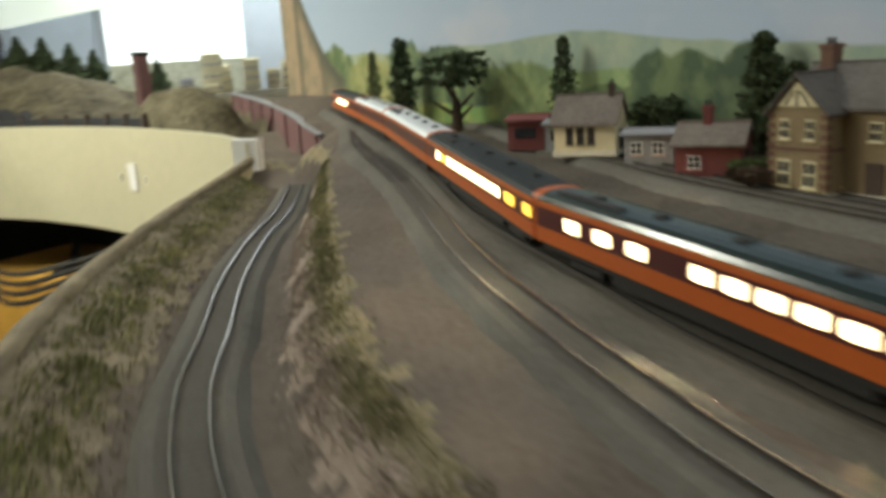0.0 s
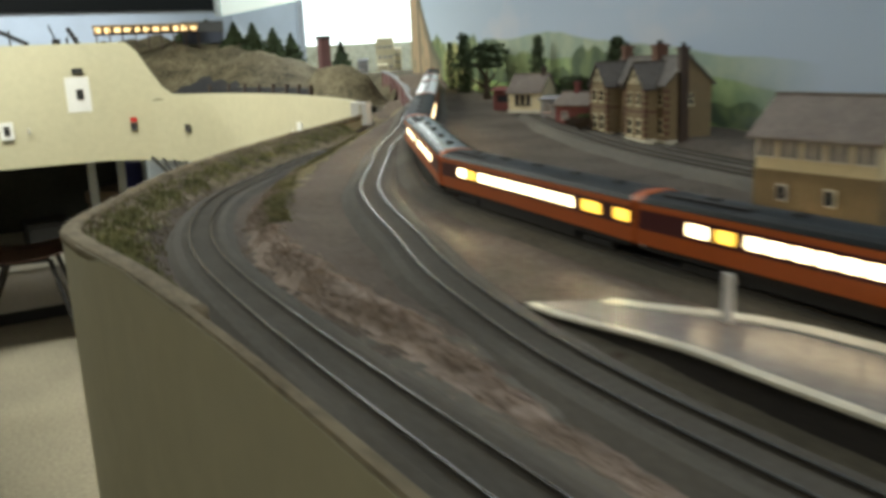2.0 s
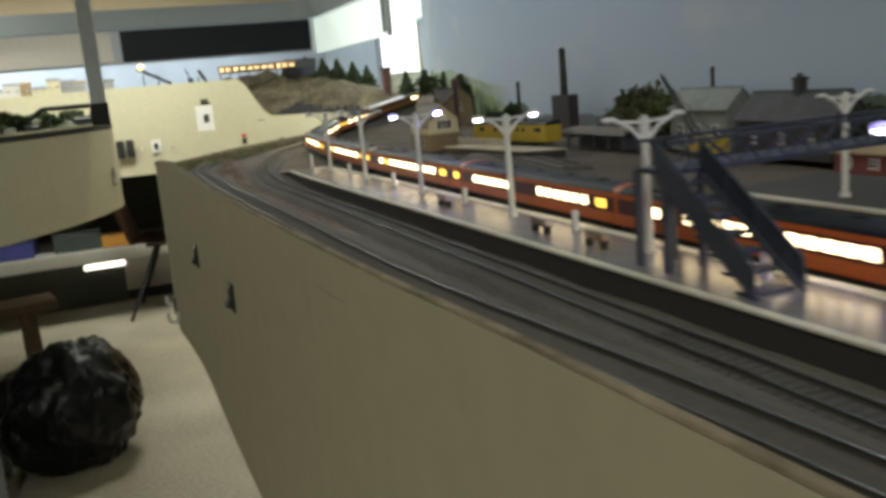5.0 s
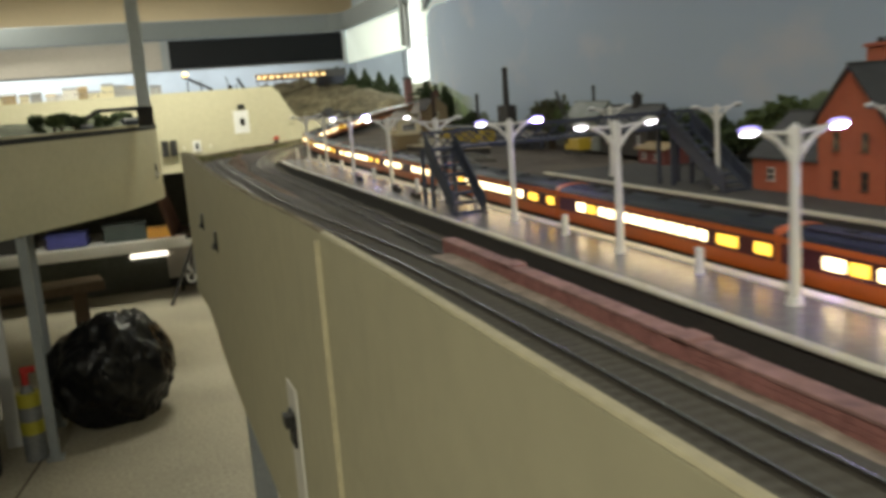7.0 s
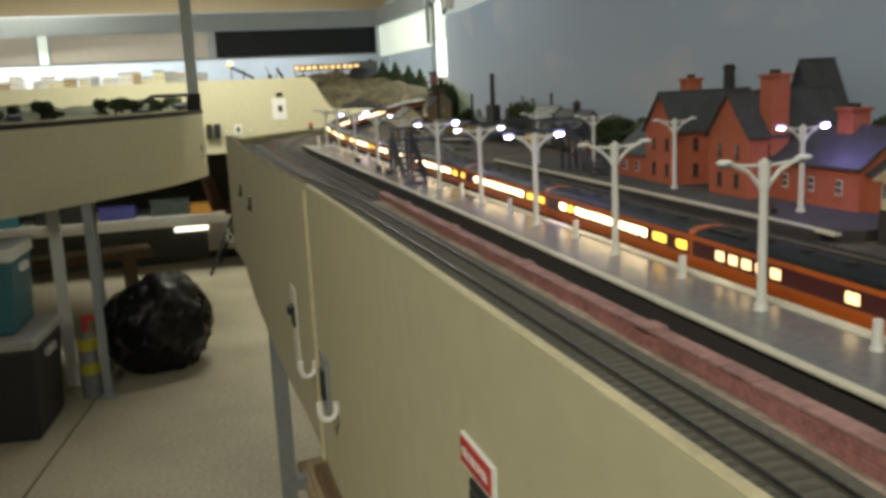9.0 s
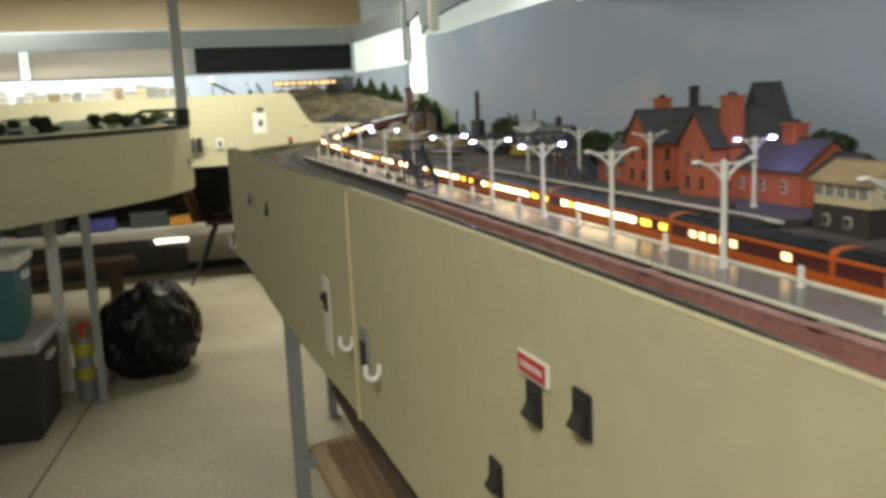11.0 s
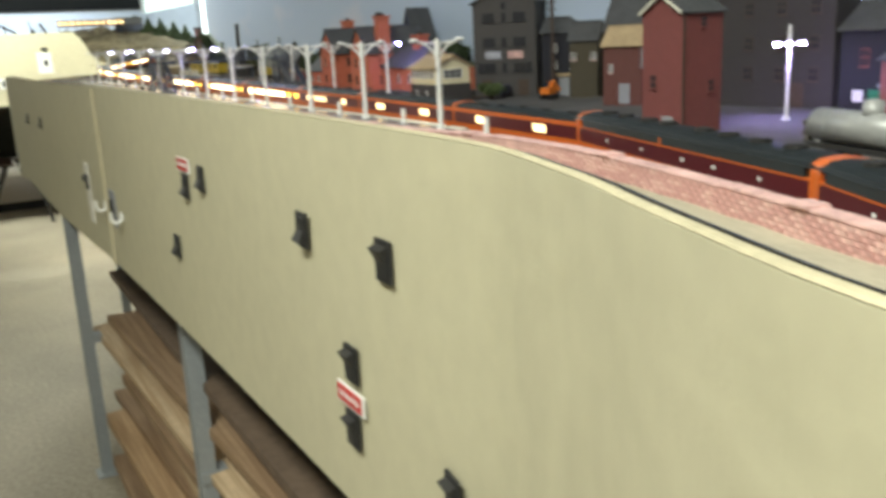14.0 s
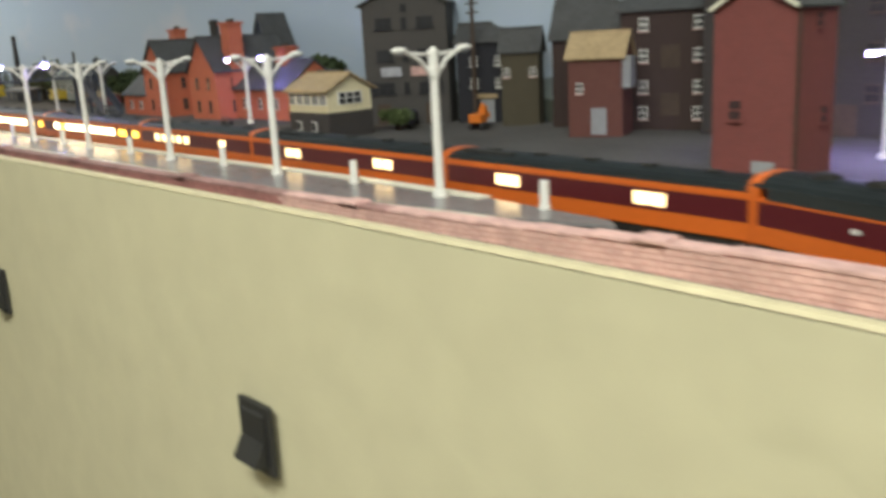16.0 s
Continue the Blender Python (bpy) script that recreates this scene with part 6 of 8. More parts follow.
for s in (-1, 1):
    block("crawler_track", UNDER, dg, 0, s * 0.008, 0.0035, 0.026, 0.006, 0.007, 0.002)
block("house", DIGGER, dg, -0.003, 0, 0.014, 0.022, 0.018, 0.011, 0.001)
cab = block("cab", DIGGER, dg, 0.004, -0.005, 0.0235, 0.010, 0.008, 0.011, 0.0006)
block("pane", PANED, cab, 0.0092, -0.005, 0.025, 0.0008, 0.006, 0.006)
bm = bmesh.new()
cyl(bm, (0.006, 0.004, 0.016), (0.022, 0.004, 0.030), 0.002, n=8)
cyl(bm, (0.022, 0.004, 0.030), (0.034, 0.004, 0.018), 0.0016, n=8)
part("boom", bm, DIGGER, dg)
block("bucket", DIGGER, dg, 0.0345, 0.004, 0.0145, 0.007, 0.008, 0.008, 0.001)


def van(x, y, z, rz, material, label):
    root = thing("parked_van", pose(x, y, z, 0, 0, rz), label, "van")
    block("body", material, root, 0, 0, 0.013, 0.055, 0.022, 0.016, 0.002)
    block("cab", material, root, 0.034, 0, 0.0105, 0.016, 0.021, 0.012, 0.002)
    block("windscreen", PANED, root, 0.0385, 0, 0.014, 0.008, 0.0195, 0.005)
    for u in (-0.018, 0.03):
        for s in (-1, 1):
            bm = bmesh.new()
            cyl(bm, (u, s * 0.008, 0.005), (u, s * 0.0115, 0.005), 0.005, n=16)
            part("wheel", bm, UNDER, root)


van(0.585, -2.01, 1.094, 40, BLUEDK, "dark van parked in front of the mill")

# ---------------------------------------------------------------- foliage


def tuft_cloud(bm, centre, size, n, leaf, rng):
    """Many small leaf cards filling an uneven crown."""
    for _ in range(n):
        while True:
            p = Vector((rng.uniform(-1, 1), rng.uniform(-1, 1), rng.uniform(-1, 1)))
            if p.length < 1 and p.length > 0.35:
                break
        k = 1 + 0.35 * noise.noise(p * 2.1 + Vector(centre) * 30)
        c = Vector((centre[0] + p.x * size[0] * k, centre[1] + p.y * size[1] * k, centre[2] + p.z * size[2] * k))
        a = Vector((rng.uniform(-1, 1), rng.uniform(-1, 1), rng.uniform(-1, 1))).normalized() * leaf
        b = Vector((rng.uniform(-1, 1), rng.uniform(-1, 1), rng.uniform(-1, 1))).normalized() * leaf
        bm.faces.new([bm.verts.new(c + a), bm.verts.new(c + b), bm.verts.new(c - a * 0.7), bm.verts.new(c - b)])


def tree(x, y, z, h, w, kind, material, label):
    rng = random.Random(int(x * 1e4) + int(y * 1e3))
    root = thing("model_tree", pose(x, y, z), label, "tree")
    bm = bmesh.new()
    cyl(bm, (0, 0, 0), (0, 0, h * 0.45), w * 0.09, w * 0.05, 8)
    for k in range(5):
        a = k * 2.4
        cyl(bm, (0, 0, h * (0.2 + 0.06 * k)), (math.cos(a) * w * 0.3, math.sin(a) * w * 0.3, h * (0.35 + 0.08 * k)), w * 0.035, w * 0.015, 6)
    part("trunk", bm, BARK, root)
    bm = bmesh.new()
    if kind == "poplar":
        for k in range(7):
            u = k / 6
            r = w * 0.5 * (0.55 + 0.6 * math.sin(math.pi * (0.12 + 0.8 * u))) * (1 - 0.35 * u)
            tuft_cloud(bm, (0, 0, h * (0.14 + 0.78 * u)), (r, r, h * 0.10), 230, w * 0.07, rng)
    elif kind == "fir":
        for k in range(9):
            u = k / 8
            r = w * 0.5 * (1.05 - u) * (1.0 + 0.25 * (k % 2))
            tuft_cloud(bm, (0, 0, h * (0.12 + 0.84 * u)), (r, r, h * 0.07), 150, w * 0.08, rng)
    elif kind == "cedar":
        for k in range(8):
            a = k * 2.4
            r = w * (0.05 + 0.38 * ((k * 37) % 10) / 10)
            tuft_cloud(bm, (math.cos(a) * r, math.sin(a) * r, h * (0.62 + 0.045 * k)), (w * 0.30, w * 0.30, h * 0.035), 85, w * 0.045, rng)
    else:
        for k in range(7):
            a = k * 2.1
            r = 0.22 * w if k else 0
            tuft_cloud(bm, (math.cos(a) * r, math.sin(a) * r, h * (0.50 + 0.24 * rng.random())), (w * 0.3, w * 0.3, h * 0.24), 230, w * 0.06, rng)
    part("crown", bm, material, root)


for x, y, h, w in ((0.835, 0.865, 0.130, 0.038), (0.77, 0.575, 0.118, 0.05), (0.925, 1.27, 0.15, 0.05), (0.955, 1.38, 0.13, 0.03), (0.775, 0.545, 0.09, 0.04)):
    tree(x, y, 1.132, h, w, "poplar", LEAF, "tall dark green poplar in front of the backdrop")
for x, y, h, w, kind in ((0.868, 1.09, 0.128, 0.11, "cedar"), (0.79, 0.70, 0.07, 0.06, "round")):
    tree(x, y, 1.13, h, w, kind, LEAF, "dark spreading model tree by the backdrop")
for x, y, z, h, w, m in ((0.69, 0.20, 1.115, 0.045, 0.06, LEAF), (0.66, 0.10, 1.112, 0.035, 0.05, LEAF2), (0.67, 0.02, 1.11, 0.03, 0.05, LEAF), (0.665, 0.052, 1.108, 0.078, 0.05, LEAF), (0.66, -0.40, 1.1, 0.085, 0.07, OLIVELEAF), (0.652, -0.465, 1.1, 0.108, 0.085, OLIVELEAF), (0.658, -0.535, 1.1, 0.10, 0.07, LEAF2),
                         (0.66, -0.9, 1.1, 0.07, 0.08, LEAF), (0.64, -1.0, 1.1, 0.075, 0.10, LEAF), (0.62, -1.10, 1.1, 0.06, 0.09, LEAF), (0.655, -1.16, 1.1, 0.095, 0.10, LEAF2), (0.63, -1.27, 1.1, 0.06, 0.07, LEAF), (0.66, -1.34, 1.1, 0.08, 0.05, LEAF),
                         (0.665, -1.72, 1.1, 0.10, 0.08, LEAF), (0.66, -1.83, 1.1, 0.06, 0.07, LEAF2), (0.56, -2.02, 1.092, 0.03, 0.05, LEAF2), (0.62, -1.90, 1.092, 0.04, 0.05, LEAF), (0.72, -2.22, 1.092, 0.07, 0.05, LEAF2), (0.695, 0.54, 1.122, 0.022, 0.05, LEAF2), (0.66, 0.53, 1.12, 0.02, 0.04, BARK)):
    tree(x, y, z, h, w, "round", m, "bushy dark green model tree")

# dry grass along the bank and between the tracks
rng = random.Random(3)


def tufts(name, material, count, place, low, high, label):
    verts, faces = [], []
    while len(faces) < count:
        q = place()
        if q is None:
            continue
        x, y = q
        z = ground_z(x, y) - 0.001
        h, a, w = rng.uniform(low, high), rng.uniform(0, 6.28), rng.uniform(0.0005, 0.0012)
        dx, dy = math.cos(a) * w, math.sin(a) * w
        lx, ly = rng.uniform(-0.7, 0.7) * h, rng.uniform(-0.7, 0.7) * h
        n = len(verts)
        verts += [(x - dx, y - dy, z), (x + dx, y + dy, z), (x + lx + dx * 0.3, y + ly + dy * 0.3, z + h), (x + lx * 0.4 - dx, y + ly * 0.4 - dy, z + h * 0.6)]
        faces.append((n, n + 1, n + 2, n + 3))
    me = bpy.data.meshes.new(name)
    me.from_pydata(verts, [], faces)
    me.materials.append(material)
    tagged(new(name, me), label, "grass", kind="stuff")


def bank():
    y = rng.uniform(-0.15, 1.35)
    xl, xs = at_y(LIPLINE, y), at_y(SIDING, min(1.27, y)) - 0.026
    u = rng.gauss(0.42, 0.15)
    x = xl + 0.012 + (xs - xl - 0.012) * min(0.98, max(0.02, u))
    return (x, y) if xs > xl + 0.015 and noise.noise((x * 55, y * 55, 5)) + 0.22 > rng.random() * 0.7 - 0.15 else None


def bank_all():
    y = rng.uniform(-0.15, 1.35)
    xl, xs = at_y(LIPLINE, y), at_y(SIDING, min(1.27, y)) - 0.03
    return (xl + 0.008 + (xs - xl - 0.008) * rng.random(), y) if xs > xl + 0.015 else None


def ridge():
    y = rng.uniform(0.2, 1.2)
    xs, xm = at_y(SIDING, y), at_y(MAIN, y)
    u = rng.gauss(bank_u(y) + 0.10, 0.04)
    return (xs + (xm - xs) * u, y) if noise.noise((y * 17, u * 4, 9)) > rng.random() * 0.8 - 0.6 else None


def slope():
    y = rng.uniform(-0.8, 0.9)
    xs, xm = at_y(SIDING, y), at_y(MAIN, y)
    u = rng.gauss(bank_u(y) + 0.01, 0.045 + 0.03 * smooth((0.3 - y) / 0.4))
    return (xs + (xm - xs) * u, y) if noise.noise((y * 25, u * 6, 2)) > rng.random() * 0.8 - 0.5 else None


tufts("bank_grass", GRASS, 7500, bank, 0.002, 0.0075, "dry green and straw grass on the bank")
tufts("bank_straw", BANKSTRAW, 9000, bank_all, 0.001, 0.0035, "pale straw scatter on the bank")
tufts("ridge_grass", RIDGEGRASS, 12000, ridge, 0.0012, 0.0036, "dry green grass on the ridge between tracks")
tufts("slope_scatter", STRAW, 14000, slope, 0.0008, 0.003, "pinkish tan scatter on the slope")


def pebbles(name, material, count, place, size, label):
    verts, faces = [], []
    while len(faces) < count * 6:
        q = place()
        if q is None:
            continue
        x, y = q
        z, s = ground_z(x, y), rng.uniform(0.4, 1) * size
        n = len(verts)
        for dz in (-0.3, 0.7):
            for u, v in ((-1, -1), (1, -1), (1, 1), (-1, 1)):
                verts.append((x + u * s * rng.uniform(0.5, 1), y + v * s * rng.uniform(0.5, 1), z + dz * s * rng.uniform(0.6, 1.2)))
        faces += [(n, n + 1, n + 2, n + 3), (n + 4, n + 5, n + 6, n + 7), (n, n + 1, n + 5, n + 4), (n + 1, n + 2, n + 6, n + 5), (n + 2, n + 3, n + 7, n + 6), (n + 3, n, n + 4, n + 7)]
    me = bpy.data.meshes.new(name)
    me.from_pydata(verts, [], faces)
    me.materials.append(material)
    tagged(new(name, me), label, "stones", kind="stuff")


pebbles("slope_stones", TALUS, 4500, slope, 0.0012, "small pinkish stones on the slope")
pebbles("bank_stones", EARTH, 500, bank_all, 0.002, "small brown stones on the bank")

# ---------------------------------------------------------------- far layout across the room
lowline = curve_pts(LOWFASCIA, 0.04)
far_top = lambda q: 1.345 - 0.22 * smooth((q.x - 0.575) / 0.16) if q.y > 3.2 else 1.125
far_bot = lambda q: 0.87 - 0.03 * smooth((q.x - 0.4) / 0.5)
bm = bmesh.new()
rings = []
for i, q in enumerate(lowline):
    d = (lowline[min(len(lowline) - 1, i + 1)] - lowline[max(0, i - 1)]).normalized()
    nx, ny = -d.y * 0.012, d.x * 0.012
    z0, z1 = far_bot(q), far_top(q)
    rings.append([bm.verts.new(v) for v in ((q.x, q.y, z0), (q.x, q.y, z1), (q.x + nx, q.y + ny, z1), (q.x + nx, q.y + ny, z0))])
for r, s in zip(rings, rings[1:]):
    for k in range(4):
        bm.faces.new((r[k], r[(k + 1) % 4], s[(k + 1) % 4], s[k]))
bm.faces.new(rings[0]), bm.faces.new(rings[-1][::-1])
struct("fascia", bm, FASCIA, "tan painted fascia of the far layout", category="fascia")
bm = bmesh.new()
box(bm, 0.779, 1.53, 1.075, 0.02, 0.05, 0.11, rz=28)
struct("trim", bm, WHITE, "white painted end block of the fascia", category="trim")


def hill_z(x, y):
    z = 1.115 + 0.20 * math.exp(-(((x - 1.22) / 0.40) ** 2) - ((y - 3.95) / 0.45) ** 2) + 0.24 * math.exp(-(((x - 0.80) / 0.45) ** 2) - ((y - 4.5) / 0.5) ** 2)
    z -= 0.12 * math.exp(-(((x - 0.86) / 0.20) ** 2) - ((y - 3.50) / 0.16) ** 2)
    z += 0.04 * noise.noise((x * 4, y * 4, 1)) + 0.03 * noise.noise((x * 11, y * 11, 4)) + 0.010 * noise.noise((x * 34, y * 34, 7))
    lump = ((x - 1.02) / 0.13) ** 2 + ((y - 2.24) / 0.26) ** 2
    z = max(z if y > 3.0 else min(z, 1.11), 1.09 + 0.125 * max(0.0, 1 - lump ** 1.5) + (0.012 * noise.noise((x * 20, y * 20, 2)) if lump < 1 else 0))
    return max(z, 1.08)


bm = bmesh.new()
grid = []
for y in np.arange(1.94, 5.0, 0.035):
    x0 = float(np.interp(y, [1.52, 1.8, 2.2, 2.6, 3.0, 3.25, 3.33, 5.0], [0.77, 0.86, 0.92, 0.93, 0.87, 0.74, 0.58, 0.5])) + (0.035 if y > 2.3 else 0.008)
    row = []
    for k in range(60):
        x = x0 + (3.3 - x0) * (k / 59) ** 1.6
        z = hill_z(x, y)
        if x > at_y(GIRDERLINE, min(2.9, y)) and y < 3.4:
            z = main_z(y) + 0.002 if x < at_y(MAIN, min(3.05, y)) + 0.4 else 1.11
        if k < 5 and y < 3.34:
            z = min(z, 1.105 + 0.004 * k)
        row.append(bm.verts.new((x, y, z)))
    grid.append(row)
for r, s in zip(grid, grid[1:]):
    for k in range(59):
        f = bm.faces.new((r[k], r[k + 1], s[k + 1], s[k]))
        c = f.calc_center_median()
        f.material_index = 1 if ((c.x - 0.88) / 0.20) ** 2 + ((c.y - 3.48) / 0.17) ** 2 < 1 + noise.noise((c.x * 12, c.y * 12, 0)) * 0.5 else 0
struct("ground", bm, [ROCK, COAL], "scrubby rocky hillside of the far layout", smooth=True, category="hill")

dw = tagged(new("loading_bank"), "low black timber loading bank along the far fascia", "loading bank")
edge_line = [q for q in lowline if q.x > 0.80 and 2.3 < q.y < 3.2]
bm = bmesh.new()
sweep(bm, lift([Vector((q.x + 0.05, q.y + 0.03)) for q in edge_line], 1.10), [(-0.006, 0), (-0.006, 0.045), (0.006, 0.045), (0.006, 0)])
part("face", bm, COAL, dw)
for q in edge_line[::3]:
    block("post", TIMBER, dw, q.x + 0.045, q.y + 0.03, 1.127, 0.012, 0.012, 0.06)

# deck of the upper part, with its own painted sky
bm = bmesh.new()
box(bm, -1.35, 4.32, 1.335, 3.9, 1.60, 0.02)
struct("ground", bm, YARD, "flat grey deck of the far layout", category="ground")
FIELDS = mat("hazy_painted_fields", (0.40, 0.39, 0.27), 0.85, 0, 0.25, 30, 0.05, 6, (0.46, 0.47, 0.36))
SKY2 = mat("pale_painted_sky", (0.50, 0.56, 0.62), 0.85, 0, 0.08, 8, 0.02, 1.2)
bm = bmesh.new()
box(bm, -0.6, 5.12, 1.62, 5.6, 0.02, 0.62)
struct("backdrop", bm, SKY2, "pale blue painted sky behind the far layout", category="backdrop")
bm = bmesh.new()
box(bm, 2.2, 4.2, 1.62, 0.02, 1.9, 1.1, rz=28)
struct("backdrop", bm, SKY2, "pale blue painted sky in the corner", category="backdrop")

for k in range(42):
    x = -2.9 + k * 0.072
    h, w = rnd.uniform(0.035, 0.085), rnd.uniform(0.05, 0.095)
    if x > -0.05:
        break
    m = rnd.choice([CREAM, CREAM, MATGREY, WHITE, TANROOF, LIDGREY])
    house("far_building", pose(x, 3.75 + rnd.uniform(-0.1, 0.35), 1.345), w, 0.07, h, 0.012, m, rnd.choice([SLATE2, TANROOF, GREYP]), "small pale building of the far town", over=0.002, windows=[("f", u * w, h * 0.55, 0.009, 0.012) for u in (-0.25, 0.25)], group="far town")
# gravel plant: two sloping conveyors and a lit loading shed
for x, y, rz, ln, lab in ((0.16, 3.62, 0, 0.20, "dark sloping gravel conveyor"), (0.43, 3.62, 60, 0.10, "dark sloping gravel conveyor")):
    cv = thing("gravel_conveyor", pose(x, y, 1.345), lab, "conveyor")
    block("belt_frame", UNDER, cv, 0, 0, ln * 0.28, ln, 0.022, 0.016, ry=28 if rz == 0 else 62)
    for u in (-0.3, 0.1):
        block("leg", UNDER, cv, u * ln, 0, ln * 0.17, 0.006, 0.02, ln * 0.34)
bm = bmesh.new()
ball(bm, (0.09, 3.58, 1.455), 0.017, 2)
tagged(mesh_ob("yard_bulb", bm, BULBS, True), "glowing bulb on the gravel conveyor", "lamp")
crane = thing("yard_crane", pose(0.36, 3.65, 1.345), "small dark yard crane", "crane")
block("cab", UNDER, crane, 0, 0, 0.015, 0.03, 0.03, 0.03, 0.002)
block("jib", UNDER, crane, -0.01, 0, 0.05, 0.006, 0.006, 0.08, ry=-20)
shedl = thing("lit_loading_shed", pose(0.80, 3.93, 1.395, 0, 0, -4), "long low loading shed with warm lit openings", "shed")
block("roof", TANROOF, shedl, 0, 0, 0.04, 0.48, 0.07, 0.008)
block("wall", TIMBER, shedl, 0, 0.02, 0.018, 0.47, 0.04, 0.036)
for k in range(11):
    block("lit_opening", BULBS, shedl, -0.22 + k * 0.044, -0.003, 0.022, 0.026, 0.008, 0.014 + 0.008 * rnd.random(), label="warm lit opening")
for k in range(9):
    block("post", TIMBER, shedl, -0.23 + k * 0.058, -0.03, -0.02, 0.006, 0.006, 0.11)
for x, y, z, h, w in ((1.22, 3.92, 1.29, 0.13, 0.13), (1.31, 3.90, 1.27, 0.14, 0.13), (1.40, 3.86, 1.24, 0.14, 0.13), (1.48, 3.82, 1.20, 0.15, 0.13), (1.22, 4.4, 1.28, 0.17, 0.18), (1.72, 3.75, 1.14, 0.16, 0.12), (1.12, 4.5, 1.3, 0.14, 0.16)):
    tree(x, y, z, h * 1.1, w * 1.05, "fir", LEAF, "dark fir on the far hillside")
house("hill_barn", pose(1.10, 4.05, 1.345, 0, 0, -15), 0.20, 0.12, 0.055, 0.05, BLUEDK, SLATE, "dark roofed barn on the far hill")
pil = thing("brick_pillar", pose(1.45, 3.33, 1.10), "dark red pillar with a black cap", "pillar")
block("shaft", GIRDER, pil, 0, 0, 0.115, 0.045, 0.045, 0.23)
block("cap", UNDER, pil, 0, 0, 0.235, 0.055, 0.055, 0.014, 0.003)
# skyline in the bright corner
for x, y, w, h, m in ((1.78, 3.62, 0.05, 0.10, GREYP), (1.93, 3.66, 0.09, 0.20, CREAM), (2.02, 3.72, 0.06, 0.15, CREAM), (2.10, 3.62, 0.07, 0.17, CREAM), (2.2, 3.6, 0.06, 0.12, CREAM), (1.87, 3.58, 0.05, 0.07, CREAM), (2.3, 3.62, 0.07, 0.15, CREAM)):
    house("tower_block", pose(x, y, 1.125, 0, 0, -30), w, 0.06, h, 0.004, m, m, "pale yellow model tower block in bright light", over=0.001, windows=[("f", u * w, z * h, w * 0.16, h * 0.08) for u in (-0.3, 0.0, 0.3) for z in (0.3, 0.55, 0.8)], group="corner skyline")
for k in range(9):
    tree(1.55 + k * 0.09, 3.28 - 0.02 * k, 1.105, 0.035, 0.06, "round", LEAF2, "low green model bush")
house("station_canopy", pose(1.95, 3.30, 1.11, 0, 0, -28), 0.26, 0.05, 0.025, 0.008, UNDER, SLATE, "low dark station canopy in the corner")

# plate girder bridge parapet
gl = curve_pts([(0.90, 1.47, 1.124), (0.945, 1.58, 1.135), (1.0, 1.70, 1.148), (1.075, 1.88, 1.163), (1.19, 2.15, 1.174), (1.33, 2.5, 1.184)], 0.03)
gd = tagged(new("girder_bridge"), "purple-brown plate girder bridge side", "bridge")
bm = bmesh.new()
sweep(bm, gl, [(-0.003, -0.10), (-0.003, 0.0), (0.003, 0.0), (0.003, -0.10)])
part("web_plate", bm, GIRDER, gd)
bm = bmesh.new()
sweep(bm, gl, [(-0.008, 0), (-0.008, 0.004), (0.008, 0.004), (0.008, 0)])
part("flange", bm, GREYP, gd, "pale worn top flange")
for i in range(1, len(gl), 5):
    d = (gl[i] - gl[i - 1]).normalized()
    block("stiffener", GIRDER, gd, gl[i].x, gl[i].y, gl[i].z - 0.05, 0.014, 0.005, 0.098, rz=math.degrees(math.atan2(d.y, d.x)) - 90)
block("end_post", UNDER, gd, gl[0].x, gl[0].y - 0.012, 1.105, 0.018, 0.014, 0.04)

# ---------------------------------------------------------------- upper pelmet, window, posts
pel = [(-3.6, 4.30), (-1.5, 4.42), (0.0, 4.44), (1.0, 4.44), (1.24, 4.36), (1.30, 4.1), (1.28, 2.7), (1.12, 1.85), (0.95, 1.2), (0.80, 0.5), (0.73, -0.3), (0.72, -1.2), (0.73, -2.6), (0.74, -4.2)]
pl = curve_pts(pel, 0.06)
bm = bmesh.new()
sweep(bm, lift([q for q in pl if q.y > 1.8], 1.735), [(0, 0), (0, 0.125), (0.02, 0.125), (0.02, 0)])
struct("pelmet", bm, PELMET, "blue-grey lighting pelmet above the far layout", category="pelmet")
bm = bmesh.new()
sweep(bm, lift([q for q in pl if q.y < 1.86], 1.585), [(0, 0), (0, 0.275), (0.02, 0.275), (0.02, 0)])
struct("pelmet", bm, PELMET, "blue-grey lighting pelmet above the painted backdrop", category="pelmet")
bm = bmesh.new()
box(bm, -1.2, 4.47, 1.63, 5.0, 0.02, 0.225)
struct("pelmet", bm, BLUEGREY, "blue-grey board below the pelmet", category="pelmet")
for x0, x1, m, lab in ((0.035, 1.283, BLACKBOARD, "black panel set in the pelmet"), (-1.14, -0.02, GREYBOARD, "grey panel set in the pelmet"), (-2.6, -1.24, GREYBOARD, "grey panel set in the pelmet")):
    bm = bmesh.new()
    box(bm, (x0 + x1) / 2, 4.452, 1.63, x1 - x0, 0.012, 0.196)
    struct("panel", bm, m, lab, category="panel")
# The bright gap is a block with its own glow.
bm = bmesh.new()
box(bm, -1.19, 4.45, 1.63, 0.06, 0.012, 0.205)
struct("panel", bm, PANELGLOW, "glowing block in place of the lit gap between pelmet panels", category="light gap")
# White pelmet panel, given a glow of its own to look brightly lit.
bm = bmesh.new()
box(bm, 1.315, 3.58, 1.615, 0.012, 1.62, 0.24)
struct("lit_panel", bm, PANELGLOW, "pale pelmet panel with its own glow", category="window")
bm = bmesh.new()
box(bm, 1.30, 4.41, 1.615, 0.03, 0.05, 0.24)
box(bm, 1.30, 2.74, 1.62, 0.025, 0.03, 0.26)
struct("window_frame", bm, POSTGREY, "grey frame of the bright panel", category="frame")
